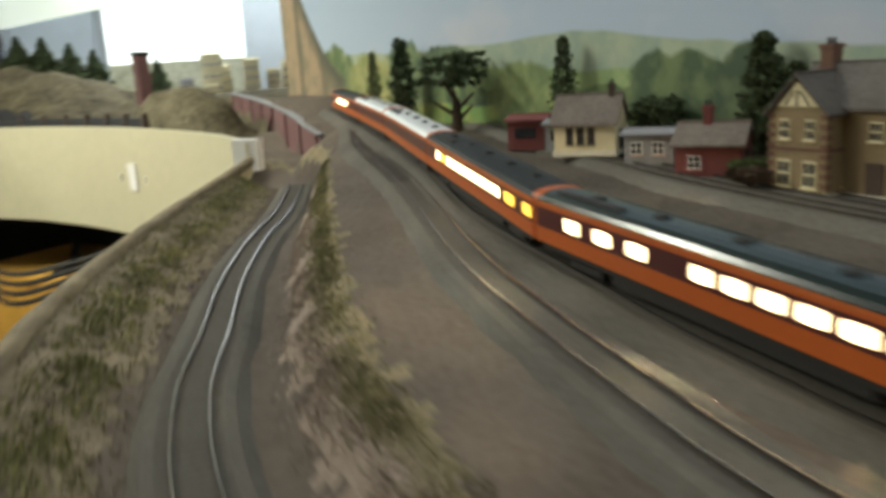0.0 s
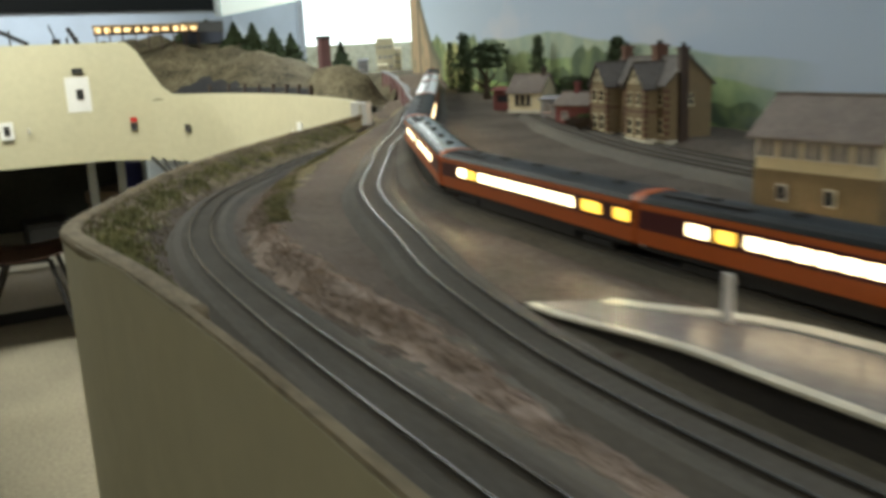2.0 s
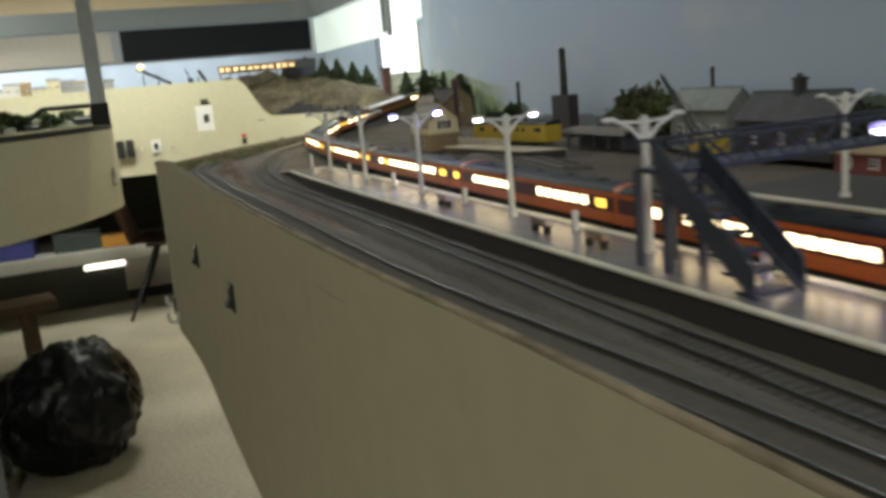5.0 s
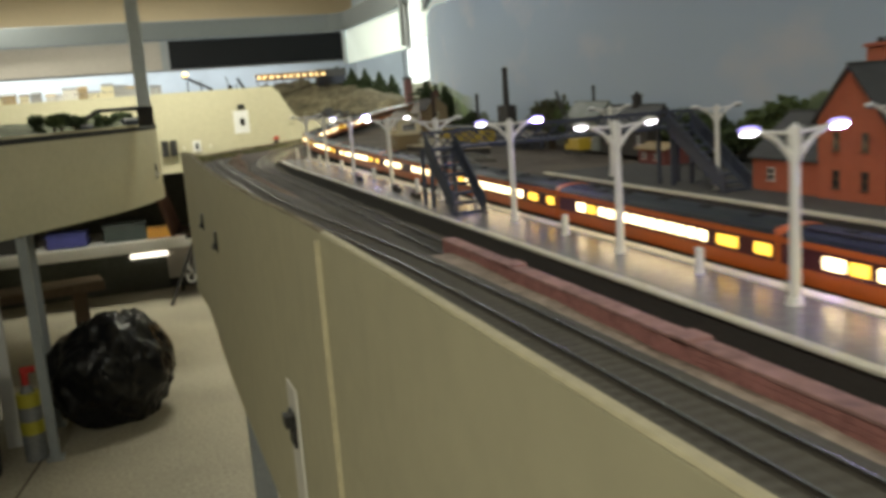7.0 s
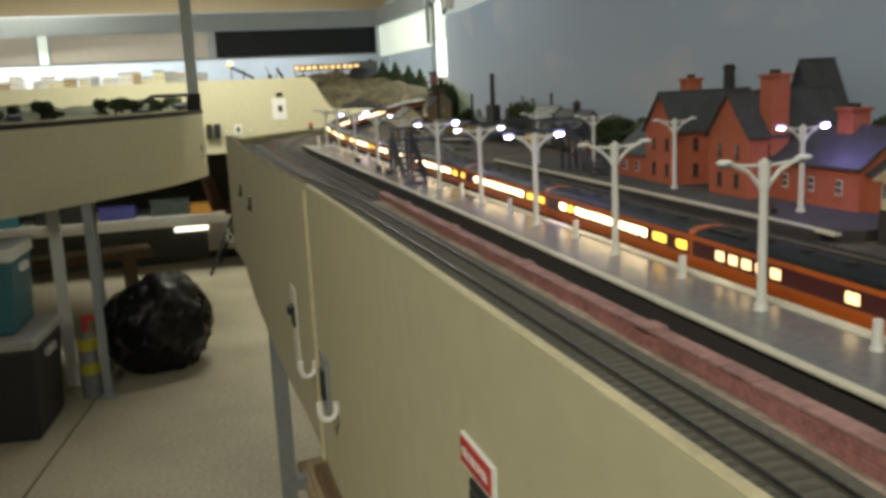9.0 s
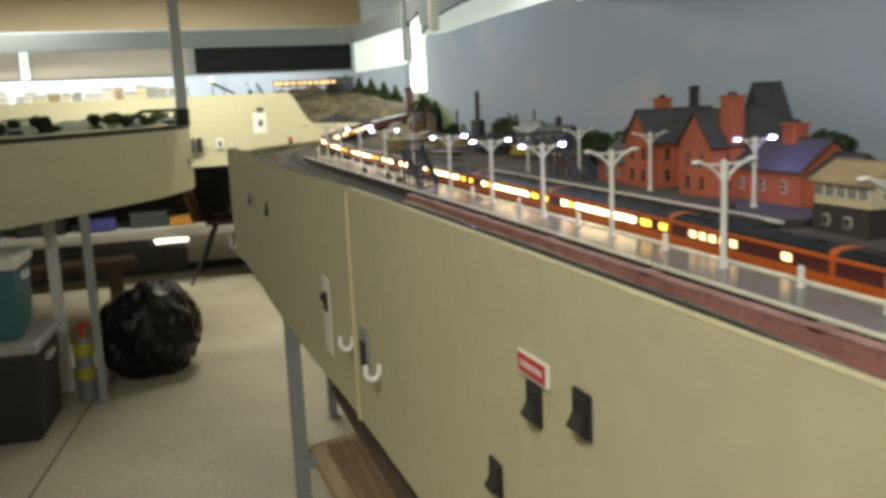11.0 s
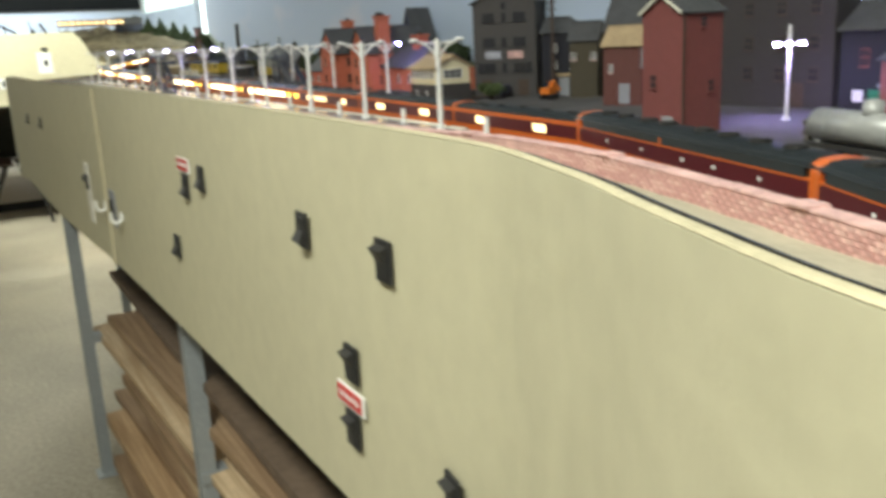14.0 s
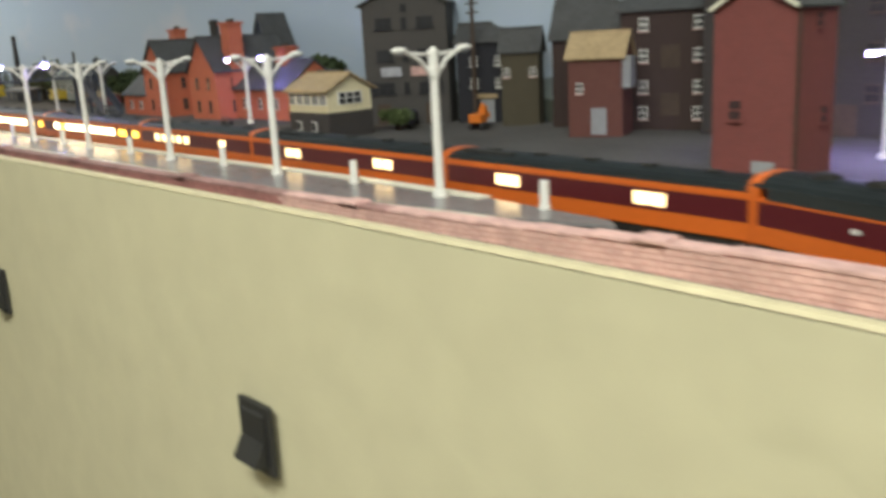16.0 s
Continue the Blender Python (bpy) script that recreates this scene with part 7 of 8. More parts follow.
bm = bmesh.new()
box(bm, 2.475, 3.905, 1.705, 1.65, 0.02, 0.78, rz=-28)
struct("window_2", bm, WINDOW, "large bright overexposed window in the corner", category="window")
bm = bmesh.new()
box(bm, 2.475, 3.905, 1.20, 1.65, 0.03, 0.23, rz=-28)
struct("backdrop", bm, FIELDS, "hazy olive painted fields below the bright window", category="backdrop")
bm = bmesh.new()
box(bm, 1.555, 4.394, 1.62, 0.36, 0.03, 0.95, rz=-28)
struct("backdrop", bm, SKY2, "pale blue painted board beside the window", category="backdrop")
bm = bmesh.new()
box(bm, 1.735, 4.298, 1.62, 0.03, 0.05, 0.95, rz=-28)
struct("window_frame", bm, BLUEGREY, "grey frame beside the bright window", category="frame")
# No window here: a glowing strip replaces the white lit wall.
bm = bmesh.new()
box(bm, 0.84, 0.15, 1.56, 0.012, 3.4, 0.16, rz=-8)
struct("lit_wall_strip", bm, PANELGLOW, "glowing strip in place of the lit wall above the backdrop", category="window")
bm = bmesh.new()
box(bm, 0.672, 0.235, 1.68, 0.03, 0.035, 0.36)
struct("post", bm, PLATEDGE, "pale post beside the painted backdrop", category="post")
for x, y, z0, s in ((1.235, 2.62, 1.50, 0.022),):
    bm = bmesh.new()
    box(bm, x, y, (z0 + 2.5) / 2, s, s, 2.5 - z0)
    struct("post", bm, POSTGREY, "pale blue-grey steel post", category="post")
bm = bmesh.new()
box(bm, -1.6, 2.2, 2.36, 5.2, 0.12, 0.10, rz=-3)
struct("beam", bm, BLUEGREY, "blue-grey ceiling beam", category="beam")
for x, y, ln, rz in ((-1.2, 3.3, 1.5, -2), (-3.0, 3.5, 1.4, 0)):
    tl = thing("ceiling_tube_lamp", pose(x, y, 2.46, 0, 0, rz), "long white fluorescent ceiling lamp, lit", "ceiling lamp")
    block("housing", WHITE, tl, 0, 0, 0.02, ln, 0.11, 0.04, 0.006)
    for s in (-1, 1):
        bm = bmesh.new()
        cyl(bm, (-ln / 2 + 0.02, s * 0.03, -0.015), (ln / 2 - 0.02, s * 0.03, -0.015), 0.013, n=14)
        part("tube", bm, TUBE, tl, "glowing tube")

# ---------------------------------------------------------------- peninsula layout beside the aisle
PEN = [(-3.4, 2.75), (-0.42, 2.72), (-0.20, 2.55), (-0.125, 2.30), (-0.17, 2.06), (-0.32, 1.72), (-0.52, 1.43), (-0.76, 1.10), (-1.02, 0.80), (-1.4, 0.48), (-2.2, 0.1), (-3.4, -0.2)]
pline = curve_pts(PEN, 0.04)
bm = bmesh.new()
sweep(bm, lift(pline, 0.835), [(0, 0), (0, 0.355), (0.012, 0.355), (0.012, 0)])
struct("fascia", bm, FASCIA, "tan painted fascia of the peninsula layout", category="fascia")
bm = bmesh.new()
f = bm.faces.new([bm.verts.new((q.x * 0.998, q.y, 1.182)) for q in pline] + [bm.verts.new((-3.4, 1.5, 1.182))])
f2 = bmesh.ops.extrude_face_region(bm, geom=[f])
bmesh.ops.translate(bm, vec=(0, 0, -0.02), verts=[v for v in f2["geom"] if isinstance(v, bmesh.types.BMVert)])
struct("ground", bm, COAL, "dark scenery base of the peninsula layout", category="ground")
bm = bmesh.new()
grid = []
for i in range(70):
    q = pline[int((len(pline) - 1) * (0.16 + 0.66 * i / 69))]
    row = []
    for k in range(16):
        u = k / 15
        x, y = q.x - 0.02 - u * 0.75, q.y + 0.01 + u * 0.42
        lift_z = 0.075 * smooth(u * 3.2) * (0.55 + 0.9 * noise.noise((x * 3.2, y * 3.2, 6))) + 0.016 * noise.noise((x * 16, y * 16, 3))
        row.append(bm.verts.new((x, y, 1.180 + max(0.0, lift_z))))
    grid.append(row)
for r, q in zip(grid, grid[1:]):
    for k in range(15):
        bm.faces.new((r[k], r[k + 1], q[k + 1], q[k]))
struct("ground", bm, SCENIC, "lumpy dark green scenery on the peninsula layout", smooth=True, category="hill")
prng = random.Random(11)
for k in range(95):
    u = prng.random()
    q = pline[int(len(pline) * (0.42 + 0.5 * u))]
    x, y = q.x - prng.uniform(0.03, 0.22), q.y + prng.uniform(0.02, 0.13)
    if prng.random() < 0.72:
        tree(x, y, 1.182, prng.uniform(0.025, 0.09), prng.uniform(0.05, 0.11), "round", LEAF if prng.random() < 0.8 else LEAF2, "low dark bush on the peninsula layout")
    else:
        house("dark_hut", pose(x, y, 1.182, 0, 0, prng.uniform(-40, 40)), prng.uniform(0.03, 0.08), 0.03, prng.uniform(0.012, 0.03), 0.008, BLUEDK, SLATE, "small dark lineside hut", over=0.001)
stp = thing("roof_post", pose(-0.163, 1.945, 0), "grey square steel post with bracket", "post")
block("post", POSTGREY, stp, 0, 0, 1.84, 0.056, 0.05, 1.32, 0.003)
block("clamp", UNDER, stp, 0.0, 0.0, 1.225, 0.066, 0.058, 0.085, 0.002)
bm = bmesh.new()
pts = [(0, 0, 1.262), (-0.20, 0.02, 1.262), (-0.27, 0.03, 1.215)]
for a, b in zip(pts, pts[1:]):
    cyl(bm, a, b, 0.009, n=10)
part("bracket_arm", bm, UNDER, stp, "black bracket arm")


def leg(x, y, z1, lean=0.0, label="grey steel channel post carrying the layout", brace=True):
    root = thing("support_post", pose(x, y, 0, 0, lean, 0), label, "support post", "layout supports")
    bm = bmesh.new()
    box(bm, 0, -0.014, z1 / 2, 0.032, 0.003, z1)
    box(bm, -0.0145, 0.0, z1 / 2, 0.003, 0.03, z1)
    box(bm, 0.0145, 0.0, z1 / 2, 0.003, 0.03, z1)
    part("channel", bm, STEEL, root)
    block("foot_plate", STEEL, root, 0, 0, 0.004, 0.06, 0.06, 0.008)
    if brace:
        block("bracket", STEEL, root, 0.012, 0, 0.42, 0.05, 0.04, 0.022)


leg(-0.04, -0.80, 0.80), leg(0.03, -1.80, 0.80), leg(0.02, -2.75, 0.80), leg(0.28, 0.6, 0.8)
leg(-0.633, 1.232, 0.835, brace=False), leg(-0.66, 1.62, 0.835, brace=False)
leg(0.41, 3.5, 0.87, brace=False), leg(0.53, 3.5, 0.87, brace=False)
bl = thing("white_board", pose(-0.80, 1.45, 0), "white upright board beneath the peninsula", "board")
block("board", WHITE, bl, 0, 0, 0.42, 0.05, 0.02, 0.84)

# ---------------------------------------------------------------- things on the floor
bagm = bmesh.new()
ball(bagm, (0, 0, 0), 1.0, 6)
for v in bagm.verts:
    p = v.co.copy()
    fold = 0.16 * noise.noise(p * 1.9) + 0.05 * noise.noise(p * 5.0) + 0.045 * abs(noise.noise((p.x * 9, p.y * 9, p.z * 3.5))) - 0.05 * max(0.0, p.z) ** 2
    for f, amp in ((2.4, 0.13), (4.6, 0.07), (9.0, 0.022)):
        fold += amp * (0.22 - abs(noise.noise((p.x * f + 3, p.y * f, p.z * f * 0.6))))
    p *= 1 + fold
    z = max(p.z, -0.86)
    if p.z > 0.55:
        p.x *= 1 - 0.25 * (p.z - 0.55)
        p.y *= 1 - 0.25 * (p.z - 0.55)
    v.co = (p.x * 0.25, p.y * 0.21, (z + 0.86) * 0.245)
bagob = thing("rubbish_bag", pose(-0.42, 1.61, 0, 0, 0, 15), "bulging black plastic rubbish bag on the floor", "rubbish bag")
part("bag", bagm, BAG, bagob, smooth=True)
bm = bmesh.new()
for k in range(5):
    a = k * 1.26
    ball(bm, (-0.05 + 0.035 * math.cos(a), 0.035 * math.sin(a), 0.405), 0.03, 2, (1.0, 0.7, 0.45))
part("gathered_neck", bm, BAG, bagob, smooth=True)


def tub(x, y, z, w, d, h, rz, body, lid, label, name, lidh=0.04):
    root = thing(name, pose(x, y, z, 0, 0, rz), label, "storage box")
    bm = bmesh.new()
    vs = box(bm, 0, 0, h / 2, w, d, h)
    for v in vs:
        if v.co.z < h / 2:
            v.co.x *= 0.92
            v.co.y *= 0.92
    soften(bm, 0.015)
    part("body", bm, body, root)
    block("lid", lid, root, 0, 0, h + lidh / 2, w * 1.04, d * 1.04, lidh, 0.010)
    for s in (-1, 1):
        block("handle", lid, root, s * w * 0.51, 0, h * 0.86, 0.02, d * 0.3, 0.03, 0.004)
    return root


tub(-1.06, 1.02, 0, 0.52, 0.40, 0.36, -6, BLACKP, LIDGREY, "black plastic storage tub with grey lid on the floor", "storage_tub")
tub(-1.09, 1.03, 0.402, 0.46, 0.30, 0.28, -4, TEAL, WHITE, "teal cool box with white lid on a tub", "cool_box", 0.05)
bt = thing("spray_bottle", pose(-0.70, 1.27, 0), "clear bottle with a yellow label on the floor", "bottle")
bm = bmesh.new()
cyl(bm, (0, 0, 0), (0, 0, 0.22), 0.04, n=20)
cyl(bm, (0, 0, 0.22), (0, 0, 0.29), 0.038, 0.014, 20)
part("bottle", bm, PANE, bt)
for z in (0.13, 0.235):
    bm = bmesh.new()
    cyl(bm, (0, 0, z - 0.025), (0, 0, z + 0.025), 0.0415, n=20)
    part("band", bm, YLABEL, bt, "yellow label")
bm = bmesh.new()
cyl(bm, (0, 0, 0.29), (0, 0, 0.34), 0.013, n=12)
box(bm, 0.012, 0, 0.345, 0.05, 0.02, 0.022)
part("trigger_head", bm, REDP, bt)


def chair(x, y, rz):
    root = thing("plastic_chair", pose(x, y, 0, 0, 0, rz), "brown plastic shell chair with black steel legs", "chair")
    bm = bmesh.new()
    grid = []
    for i in range(15):
        t = i / 14
        if t < 0.5:
            yy, zz = -0.2 + t * 0.8, 0.445 - 0.03 * math.sin(t * 2 * math.pi)
        else:
            u = (t - 0.5) * 2
            yy, zz = 0.2 + 0.10 * u, 0.445 + 0.36 * u**1.15
        grid.append([bm.verts.new((s * 0.21 * (1 - 0.12 * t), yy - 0.05 * (1 - abs(s)) * (t > 0.5), zz + 0.025 * s * s * (t < 0.5))) for s in (-1, -0.6, -0.2, 0.2, 0.6, 1)])
    for r, q in zip(grid, grid[1:]):
        for k in range(5):
            bm.faces.new((r[k], r[k + 1], q[k + 1], q[k]))
    sh = part("shell", bm, CHAIRB, root, smooth=True)
    sh.modifiers.new("thick", "SOLIDIFY").thickness = 0.006
    for sx in (-1, 1):
        for sy in (-1, 1):
            bm = bmesh.new()
            cyl(bm, (sx * 0.15, sy * 0.12 - 0.06 * (sy > 0), 0.43), (sx * 0.23, sy * 0.22 + 0.03 * (sy > 0), 0.0), 0.011, n=10)
            part("leg", bm, UNDER, root)
    for sx in (-1, 1):
        bm = bmesh.new()
        cyl(bm, (sx * 0.15, -0.12, 0.43), (sx * 0.15, 0.12, 0.43), 0.010, n=8)
        part("side_rail", bm, UNDER, root)


chair(0.12, 3.83, 80)
wb = thing("low_workbench", pose(-1.0, 4.25, 0), "low workbench with white edge and dark green-grey front", "bench")
block("worktop", MATGREY, wb, 0, 0.35, 0.318, 3.0, 0.70, 0.082, 0.006)
block("front_panel", BENCHGREEN, wb, -0.33, 0.03, 0.138, 2.34, 0.02, 0.275, 0.002, "dark green-grey front board")
block("end_cabinet", GREYBOARD, wb, 1.16, 0.16, 0.172, 0.64, 0.28, 0.206, 0.004, "pale grey cabinet front")
block("plinth", UNDER, wb, 1.16, 0.17, 0.034, 0.64, 0.26, 0.068)
# This strip glows by itself where a ceiling tube's reflection would show.
block("glint_strip", TUBE, wb, 0.725, 0.010, 0.256, 0.25, 0.018, 0.036, 0.008, "strip glowing in place of a reflected ceiling light")
for x, y, w, d, h, m, lab in ((-0.17, 4.40, 0.20, 0.16, 0.075, ORANGEB, "low red-orange box on the workbench"), (-0.42, 4.43, 0.29, 0.20, 0.125, DULLTEAL, "dark green-grey case on the workbench"), (-0.80, 4.42, 0.26, 0.22, 0.10, BLUEB, "dark blue box on the workbench"),
                              (-1.20, 4.45, 0.34, 0.26, 0.17, UNDER, "black box on the workbench"), (-1.65, 4.45, 0.3, 0.26, 0.2, TEAL, "teal box on the workbench"), (0.30, 4.50, 0.22, 0.2, 0.12, UNDER, "black tool case on the workbench")):
    root = thing("storage_crate", pose(x, y, 0.3595, 0, 0, rnd.uniform(-8, 8)), lab, "box")
    block("body", m, root, 0, 0, h * 0.42, w, d, h * 0.84, 0.01)
    block("lid", m, root, 0, 0, h * 0.92, w * 1.03, d * 1.03, h * 0.15, 0.006)
sb = thing("paper_sheet", pose(-0.60, 4.33, 0.3594, 0, 0, 12), "loose white sheet lying on the workbench", "paper")
block("sheet", WHITE, sb, 0, 0, 0.0012, 0.21, 0.12, 0.0024)
tr = thing("timber_trestle", pose(-0.92, 2.75, 0, 0, 0, 10), "low wooden trestle bench with dark feet", "trestle")
block("plank", PLYDARK, tr, 0, 0, 0.36, 0.85, 0.22, 0.05, 0.004)
for u in (-0.3, 0.3):
    block("column", PLYDARK, tr, u, 0, 0.17, 0.07, 0.10, 0.33)
    block("foot", PLYDARK, tr, u, 0, 0.025, 0.10, 0.34, 0.05)
for k, (x, y, h, m) in enumerate(((0.75, 3.85, 0.5, UNDER), (1.1, 3.7, 0.42, BLUEB), (0.72, 4.42, 0.62, PLYDARK), (1.35, 3.4, 0.55, UNDER), (0.95, 2.75, 0.55, LIDGREY), (0.62, 2.35, 0.45, ORANGEB))):
    root = thing("storage_crate", pose(x, y, 0, 0, 0, k * 23), "stored crate beneath the far layout", "box")
    block("body", m, root, 0, 0, h * 0.45, 0.36, 0.28, h * 0.9, 0.012)
    block("lid", m, root, 0, 0, h * 0.95, 0.375, 0.295, h * 0.1, 0.008)
oc = thing("storage_crate", pose(1.07, 3.32, 0, 0, 0, 16), "large ochre yellow crate beneath the far layout", "box")
block("body", OCHRE, oc, 0, 0, 0.30, 0.42, 0.50, 0.60, 0.02)
block("rib", OCHRE, oc, 0, -0.252, 0.46, 0.40, 0.012, 0.03, 0.004)
block("lid", OCHRE, oc, 0, 0, 0.615, 0.44, 0.52, 0.04, 0.012)
hz = thing("black_hose", pose(1.07, 3.32, 0.635, 0, 0, 16), "black hose lying across the ochre crate", "hose")
bm = bmesh.new()
sweep(bm, curve_pts([Vector((-0.20, -0.22, 0.014)), Vector((-0.05, -0.12, 0.014)), Vector((0.02, -0.02, 0.014)), Vector((0.12, 0.1, 0.014)), Vector((0.20, 0.22, 0.014))], 0.03), [(0.014 * math.cos(a), 0.014 * math.sin(a)) for a in np.arange(8) * math.pi / 4])
part("hose", bm, BLACKP, hz)
tub(0.74, 4.40, 0.621, 0.13, 0.13, 0.14, 8, BLUEB, BLUEB, "blue plastic tub on a stored crate", "storage_tub", 0.02)
for x, w in ((0.83, 0.14), (0.985, 0.12)):
    lk = thing("steel_locker", pose(x, 4.16, 0, 0, 0, -6), "pale grey steel locker beneath the far layout", "locker")
    block("body", POSTGREY, lk, 0, 0, 0.40, w, 0.30, 0.80, 0.006)
    dr = block("door", POSTGREY, lk, 0, -0.153, 0.41, w - 0.016, 0.008, 0.74, 0.002)
    block("handle", BLACKP, dr, w * 0.32, -0.162, 0.46, 0.008, 0.012, 0.06, 0.002)
# Added panel, its dark colour standing in for the shaded void.
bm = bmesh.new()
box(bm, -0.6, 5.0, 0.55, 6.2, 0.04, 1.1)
struct("void_panel", bm, BENCHGREEN, "added dark panel for the shaded void beneath the far layout", category="wall")
cb = thing("cable_loom", pose(0, 0, 0), "black cables hanging beneath the far layout", "cable")
for k in range(4):
    bm = bmesh.new()
    pts = [Vector((0.62 + 0.02 * k, 3.25 - 0.1 * k, 0.872)), Vector((0.72, 2.9, 0.72 - 0.03 * k)), Vector((0.83, 2.6, 0.76 - 0.02 * k)), Vector((0.90, 2.3, 0.848))]
    line = curve_pts(pts, 0.04)
    sweep(bm, line, [(0.008 * math.cos(a), 0.008 * math.sin(a)) for a in np.arange(8) * math.pi / 4])
    part("cable", bm, BLACKP, cb)

# timber stored under the near layout
wd = thing("timber_pile", pose(0, 0, 0), "pile of rough pine boards under the layout", "timber pile")
wr = random.Random(5)
for k in range(13):
    z = 0.055 + k * 0.041
    block("board", wr.choice((WOOD, WOODPALE, WOODDARK)), wd, 0.07 + 0.008 * k + wr.uniform(-0.03, 0.03), -1.95 + wr.uniform(-0.18, 0.25), z, wr.uniform(0.10, 0.19), wr.uniform(1.7, 2.3), wr.uniform(0.022, 0.036), 0.002, rz=wr.uniform(-2.6, 2.6), ry=wr.uniform(-7, 7), rx=wr.uniform(-0.6, 0.6))
for k in range(8):
    block("board", wr.choice((WOOD, WOODPALE, WOODDARK)), wd, 0.32 + wr.uniform(-0.03, 0.03), -1.95, 0.06 + k * 0.064, 0.15, 2.0, 0.04, 0.002, rz=wr.uniform(-1.5, 1.5), ry=wr.uniform(-4, 4))
block("sheet", PLYDARK, wd, 0.24, -1.95, 0.60, 0.40, 2.25, 0.018, label="dark plywood sheet on top")
block("bearer", WOOD, wd, 0.2, -1.2, 0.018, 0.4, 0.05, 0.036)
block("bearer", WOOD, wd, 0.2, -2.7, 0.018, 0.4, 0.05, 0.036)

# ---------------------------------------------------------------- switches, hooks and signs on the fascia


def lip_pose(y, z):
    x = at_y(LIPLINE, y)
    dx = (at_y(LIPLINE, y + 0.03) - at_y(LIPLINE, y - 0.03)) / 0.06
    return pose(x, y, z, 0, 0, -90 - math.degrees(math.atan(dx)))


def rocker(m, label="black rocker switch on the tan fascia", w=0.025, h=0.033, pressed=-1):
    root = thing("rocker_switch", m, label, "switch", "fascia switches")
    block("bezel", BLACKP, root, 0, -0.0015, 0, w, 0.003, h, 0.0008)
    bm = bmesh.new()
    vs = [bm.verts.new(v) for v in ((-w * 0.36, -0.003, -h * 0.38), (w * 0.36, -0.003, -h * 0.38), (w * 0.36, -0.003, h * 0.38), (-w * 0.36, -0.003, h * 0.38), (-w * 0.36, -0.004, -h * 0.36), (w * 0.36, -0.004, -h * 0.36), (w * 0.36, -0.0045, -0.0), (-w * 0.36, -0.0045, -0.0), (w * 0.36, -0.010, h * 0.30), (-w * 0.36, -0.010, h * 0.30))]
    for f in ((0, 1, 5, 4), (4, 5, 6, 7), (7, 6, 8, 9), (9, 8, 2, 3), (1, 2, 8, 6, 5), (0, 4, 7, 9, 3), (0, 3, 2, 1)):
        bm.faces.new([vs[k] for k in f])
    for v in vs:
        v.co.z *= pressed
    part("rocker", bm, BLACKP, root)
    return root


def text_on(parent, body, x, z, size, material, out):
    cu = bpy.data.curves.new("lettering", "FONT")
    cu.body, cu.size, cu.align_x, cu.align_y, cu.extrude = body, size, "CENTER", "CENTER", 0.0002
    cu.materials.append(material)
    ob = new("lettering", cu)
    ob.parent = parent
    ob.matrix_basis = pose(x, out, z, 90, 0, 0)
    return ob


for y, z, up in ((-2.612, 1.045, -1), (-2.779, 1.050, 1), (-2.101, 0.934, -1), (-2.702, 0.945, 1), (-2.874, 0.903, 1), (-0.36, 1.016, -1), (-0.72, 1.026, -1), (-2.266, 1.050, -1)):
    rocker(lip_pose(y, z), pressed=up)
for y, z, up in ((-2.187, 1.044, -1), (-2.696, 0.896, 1)):
    rocker(lip_pose(y, z - 0.013), "black rocker switch below a red label", pressed=up)
    sg = thing("switch_label", lip_pose(y, z + 0.0155), "small red and white label above a switch", "label", "switch labels")
    block("backing", WHITE, sg, 0, -0.0012, 0, 0.054, 0.0024, 0.019, 0.0004)
    block("face", REDP, sg, -0.001, -0.0028, 0.0005, 0.048, 0.001, 0.0145)
    text_on(sg, "CROSSOVER", -0.001, 0.0005, 0.0075, WHITE, -0.0036)
sp = thing("switch_plate", lip_pose(-1.365, 0.928), "tall white plate with a black switch", "switch")
block("plate", MATGREY, sp, 0, -0.001, -0.012, 0.045, 0.002, 0.13)
block("bezel", BLACKP, sp, 0, -0.003, 0.012, 0.024, 0.004, 0.033, 0.0008)
block("rocker", BLACKP, sp, 0, -0.007, 0.020, 0.017, 0.008, 0.012, 0.001)


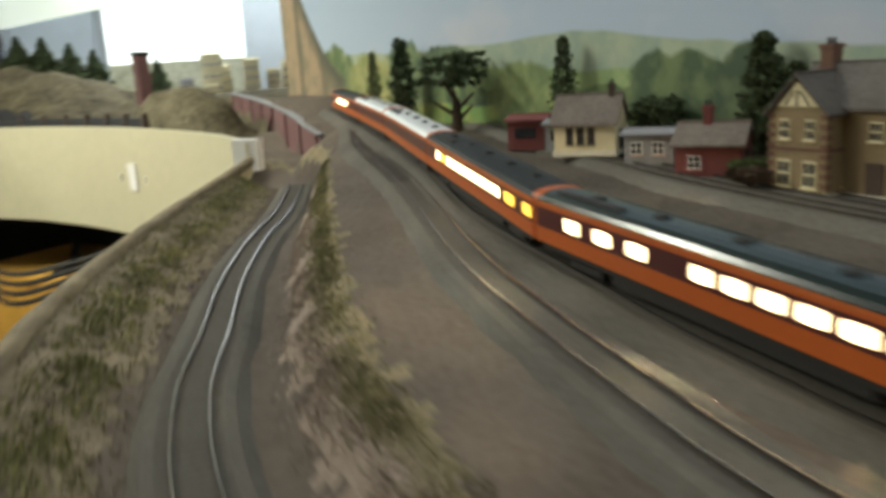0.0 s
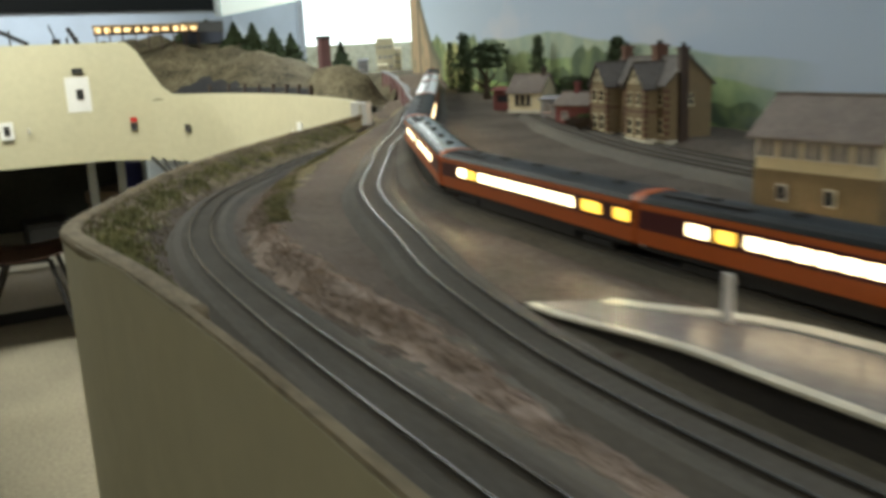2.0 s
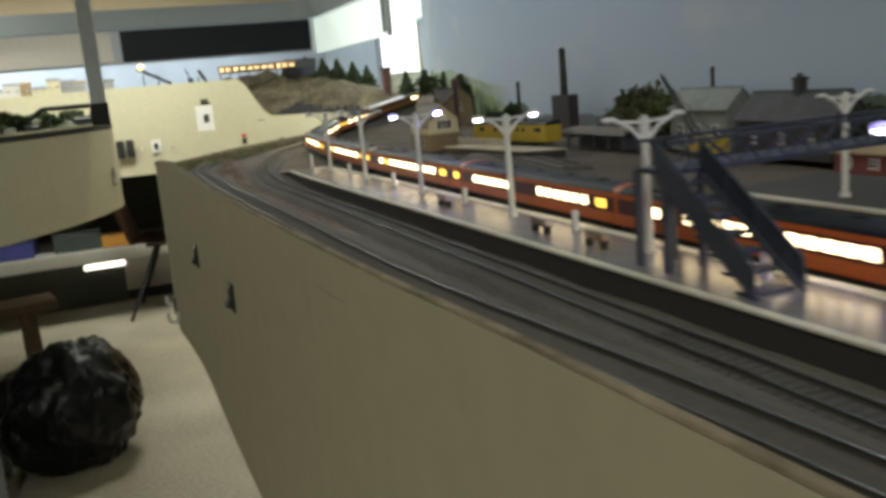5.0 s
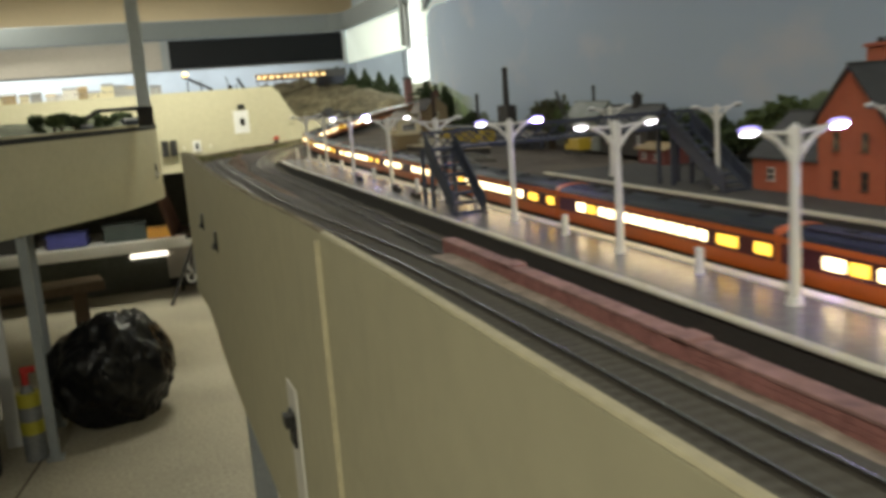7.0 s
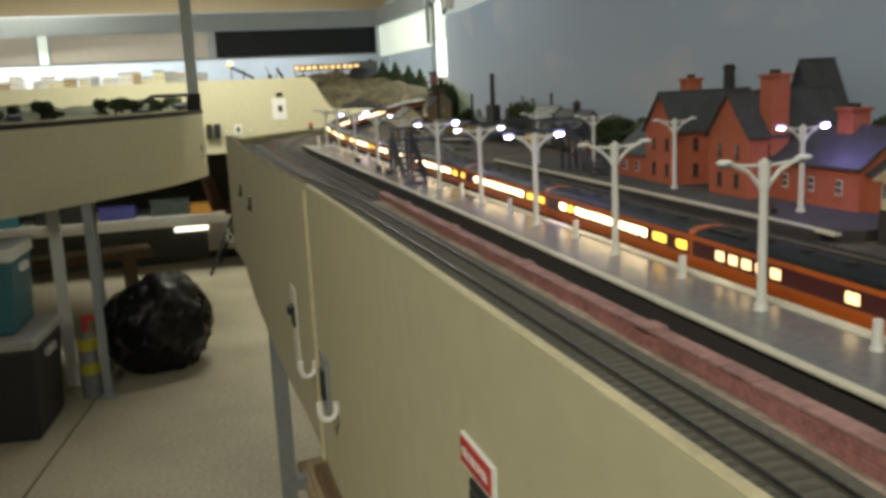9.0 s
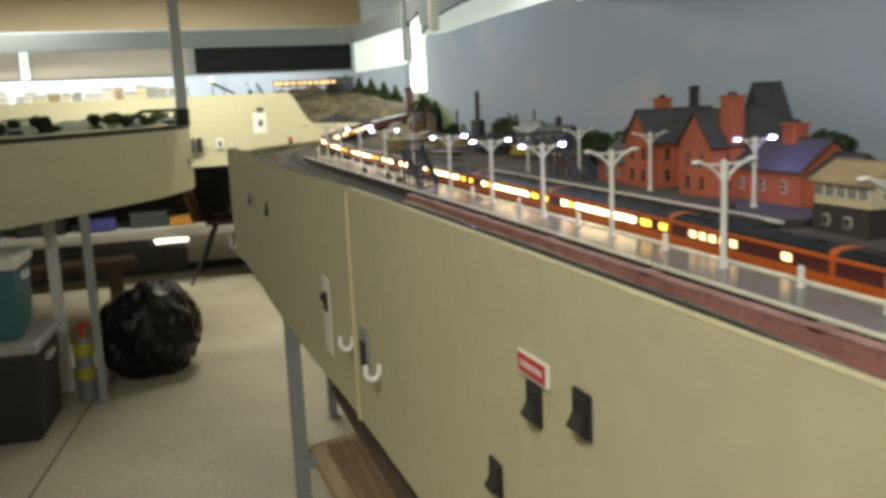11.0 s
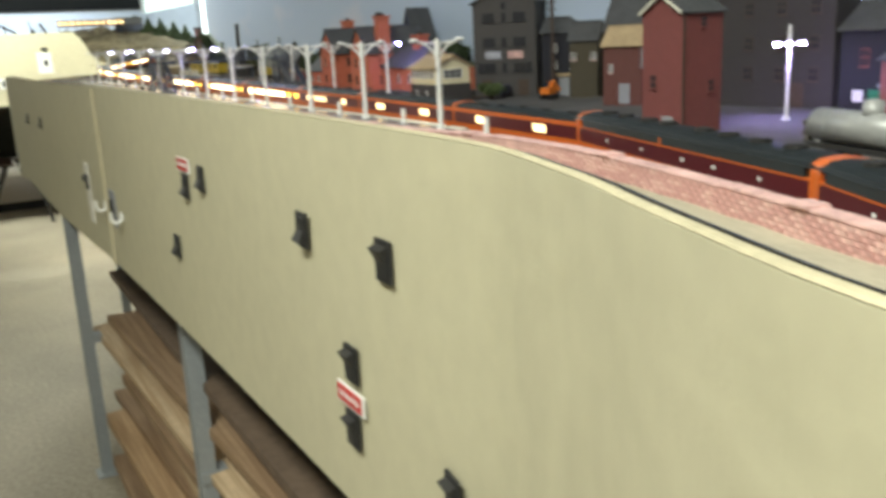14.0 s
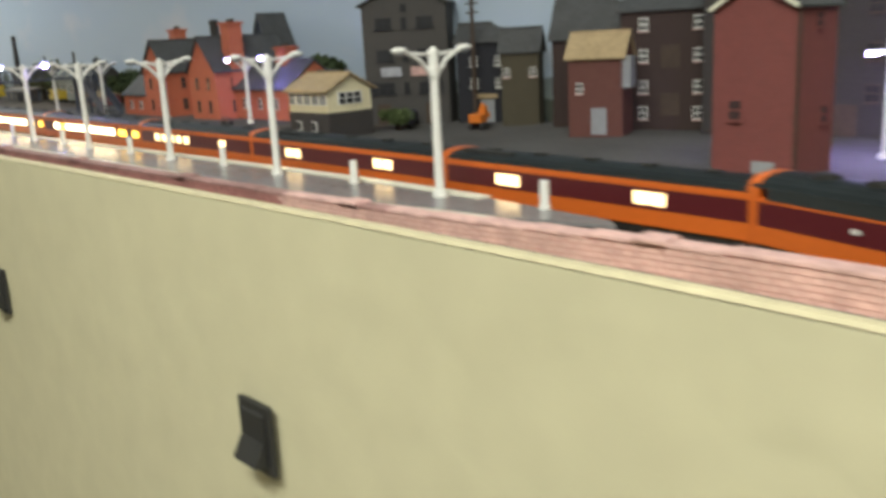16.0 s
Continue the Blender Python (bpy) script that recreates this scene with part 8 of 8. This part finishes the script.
def hook_set(m, label):
    root = thing("throttle_socket", m, label, "socket", "throttle sockets")
    block("plate", GREYP if "grey" in label else WHITE, root, 0, -0.0015, 0, 0.05, 0.003, 0.07, 0.001)
    block("jack", BLACKP, root, 0, -0.004, 0, 0.02, 0.006, 0.036, 0.001)
    for s in (-1, 1):
        path = [Vector((s * 0.078, -0.002, 0.004))] + [Vector((s * 0.078, -0.011 + 0.009 * math.cos(math.pi * k / 10), -0.004 - 0.011 * math.sin(math.pi * k / 10))) for k in range(11)] + [Vector((s * 0.078, -0.020, 0.006))]
        bm = bmesh.new()
        rings = []
        for k, q in enumerate(path):
            d = (path[min(k + 1, len(path) - 1)] - path[max(k - 1, 0)]).normalized()
            up = d.cross(Vector((1, 0, 0)))
            rings.append([bm.verts.new(q + 0.0035 * (math.cos(a) * Vector((1, 0, 0)) + math.sin(a) * up)) for a in np.arange(8) * math.pi / 4])
        for a, b in zip(rings, rings[1:]):
            for k in range(8):
                bm.faces.new((a[k], a[(k + 1) % 8], b[(k + 1) % 8], b[k]))
        bm.faces.new(rings[0]), bm.faces.new(rings[-1][::-1])
        part("hook", bm, WHITE, root, "white plastic hook")
    return root


hook_set(lip_pose(-1.617, 0.918), "grey socket plate between two white hooks")
hook_set(lip_pose(0.16, 0.83), "grey socket plate between two white hooks")


def low_pose(x, y, z, turn):
    return pose(x, y, z, 0, 0, turn)


hook_set(low_pose(0.10, 3.355, 1.02, 0), "white socket plate between two white hooks")
hook_set(low_pose(0.925, 2.35, 1.0, 88), "white socket plate between two white hooks")
hook_set(pose(-0.148, 2.13, 0.97, 0, 0, -78), "grey socket plate between two white hooks")
nt_ = thing("paper_notice", low_pose(0.385, 3.352, 1.145, 0), "white paper notice with a black switch", "notice")
block("paper", WHITE, nt_, 0, -0.001, 0, 0.105, 0.002, 0.14)
block("switch", BLACKP, nt_, 0, -0.004, 0, 0.026, 0.008, 0.04, 0.002)
block("upper_switch", BLACKP, nt_, 0, -0.006, 0.092, 0.04, 0.012, 0.024, 0.002)
for x, y, z, turn in ((0.575, 3.328, 1.0, 0), (0.765, 3.205, 0.985, -48)):
    rocker(low_pose(x, y, z, turn), "small switch on the far fascia", 0.026, 0.034)
lb = thing("red_tag", low_pose(0.575, 3.326, 1.03, 0), "small red tag above a switch", "label")
block("tag", REDP, lb, 0, -0.001, 0, 0.026, 0.003, 0.02)
dc = thing("dark_controller", low_pose(-0.06, 3.36, 1.02, 0), "pair of black hand controllers hung on the fascia", "controller")
for s in (-1, 1):
    block("controller", BLACKP, dc, s * 0.025, -0.012, 0, 0.04, 0.024, 0.095, 0.004)
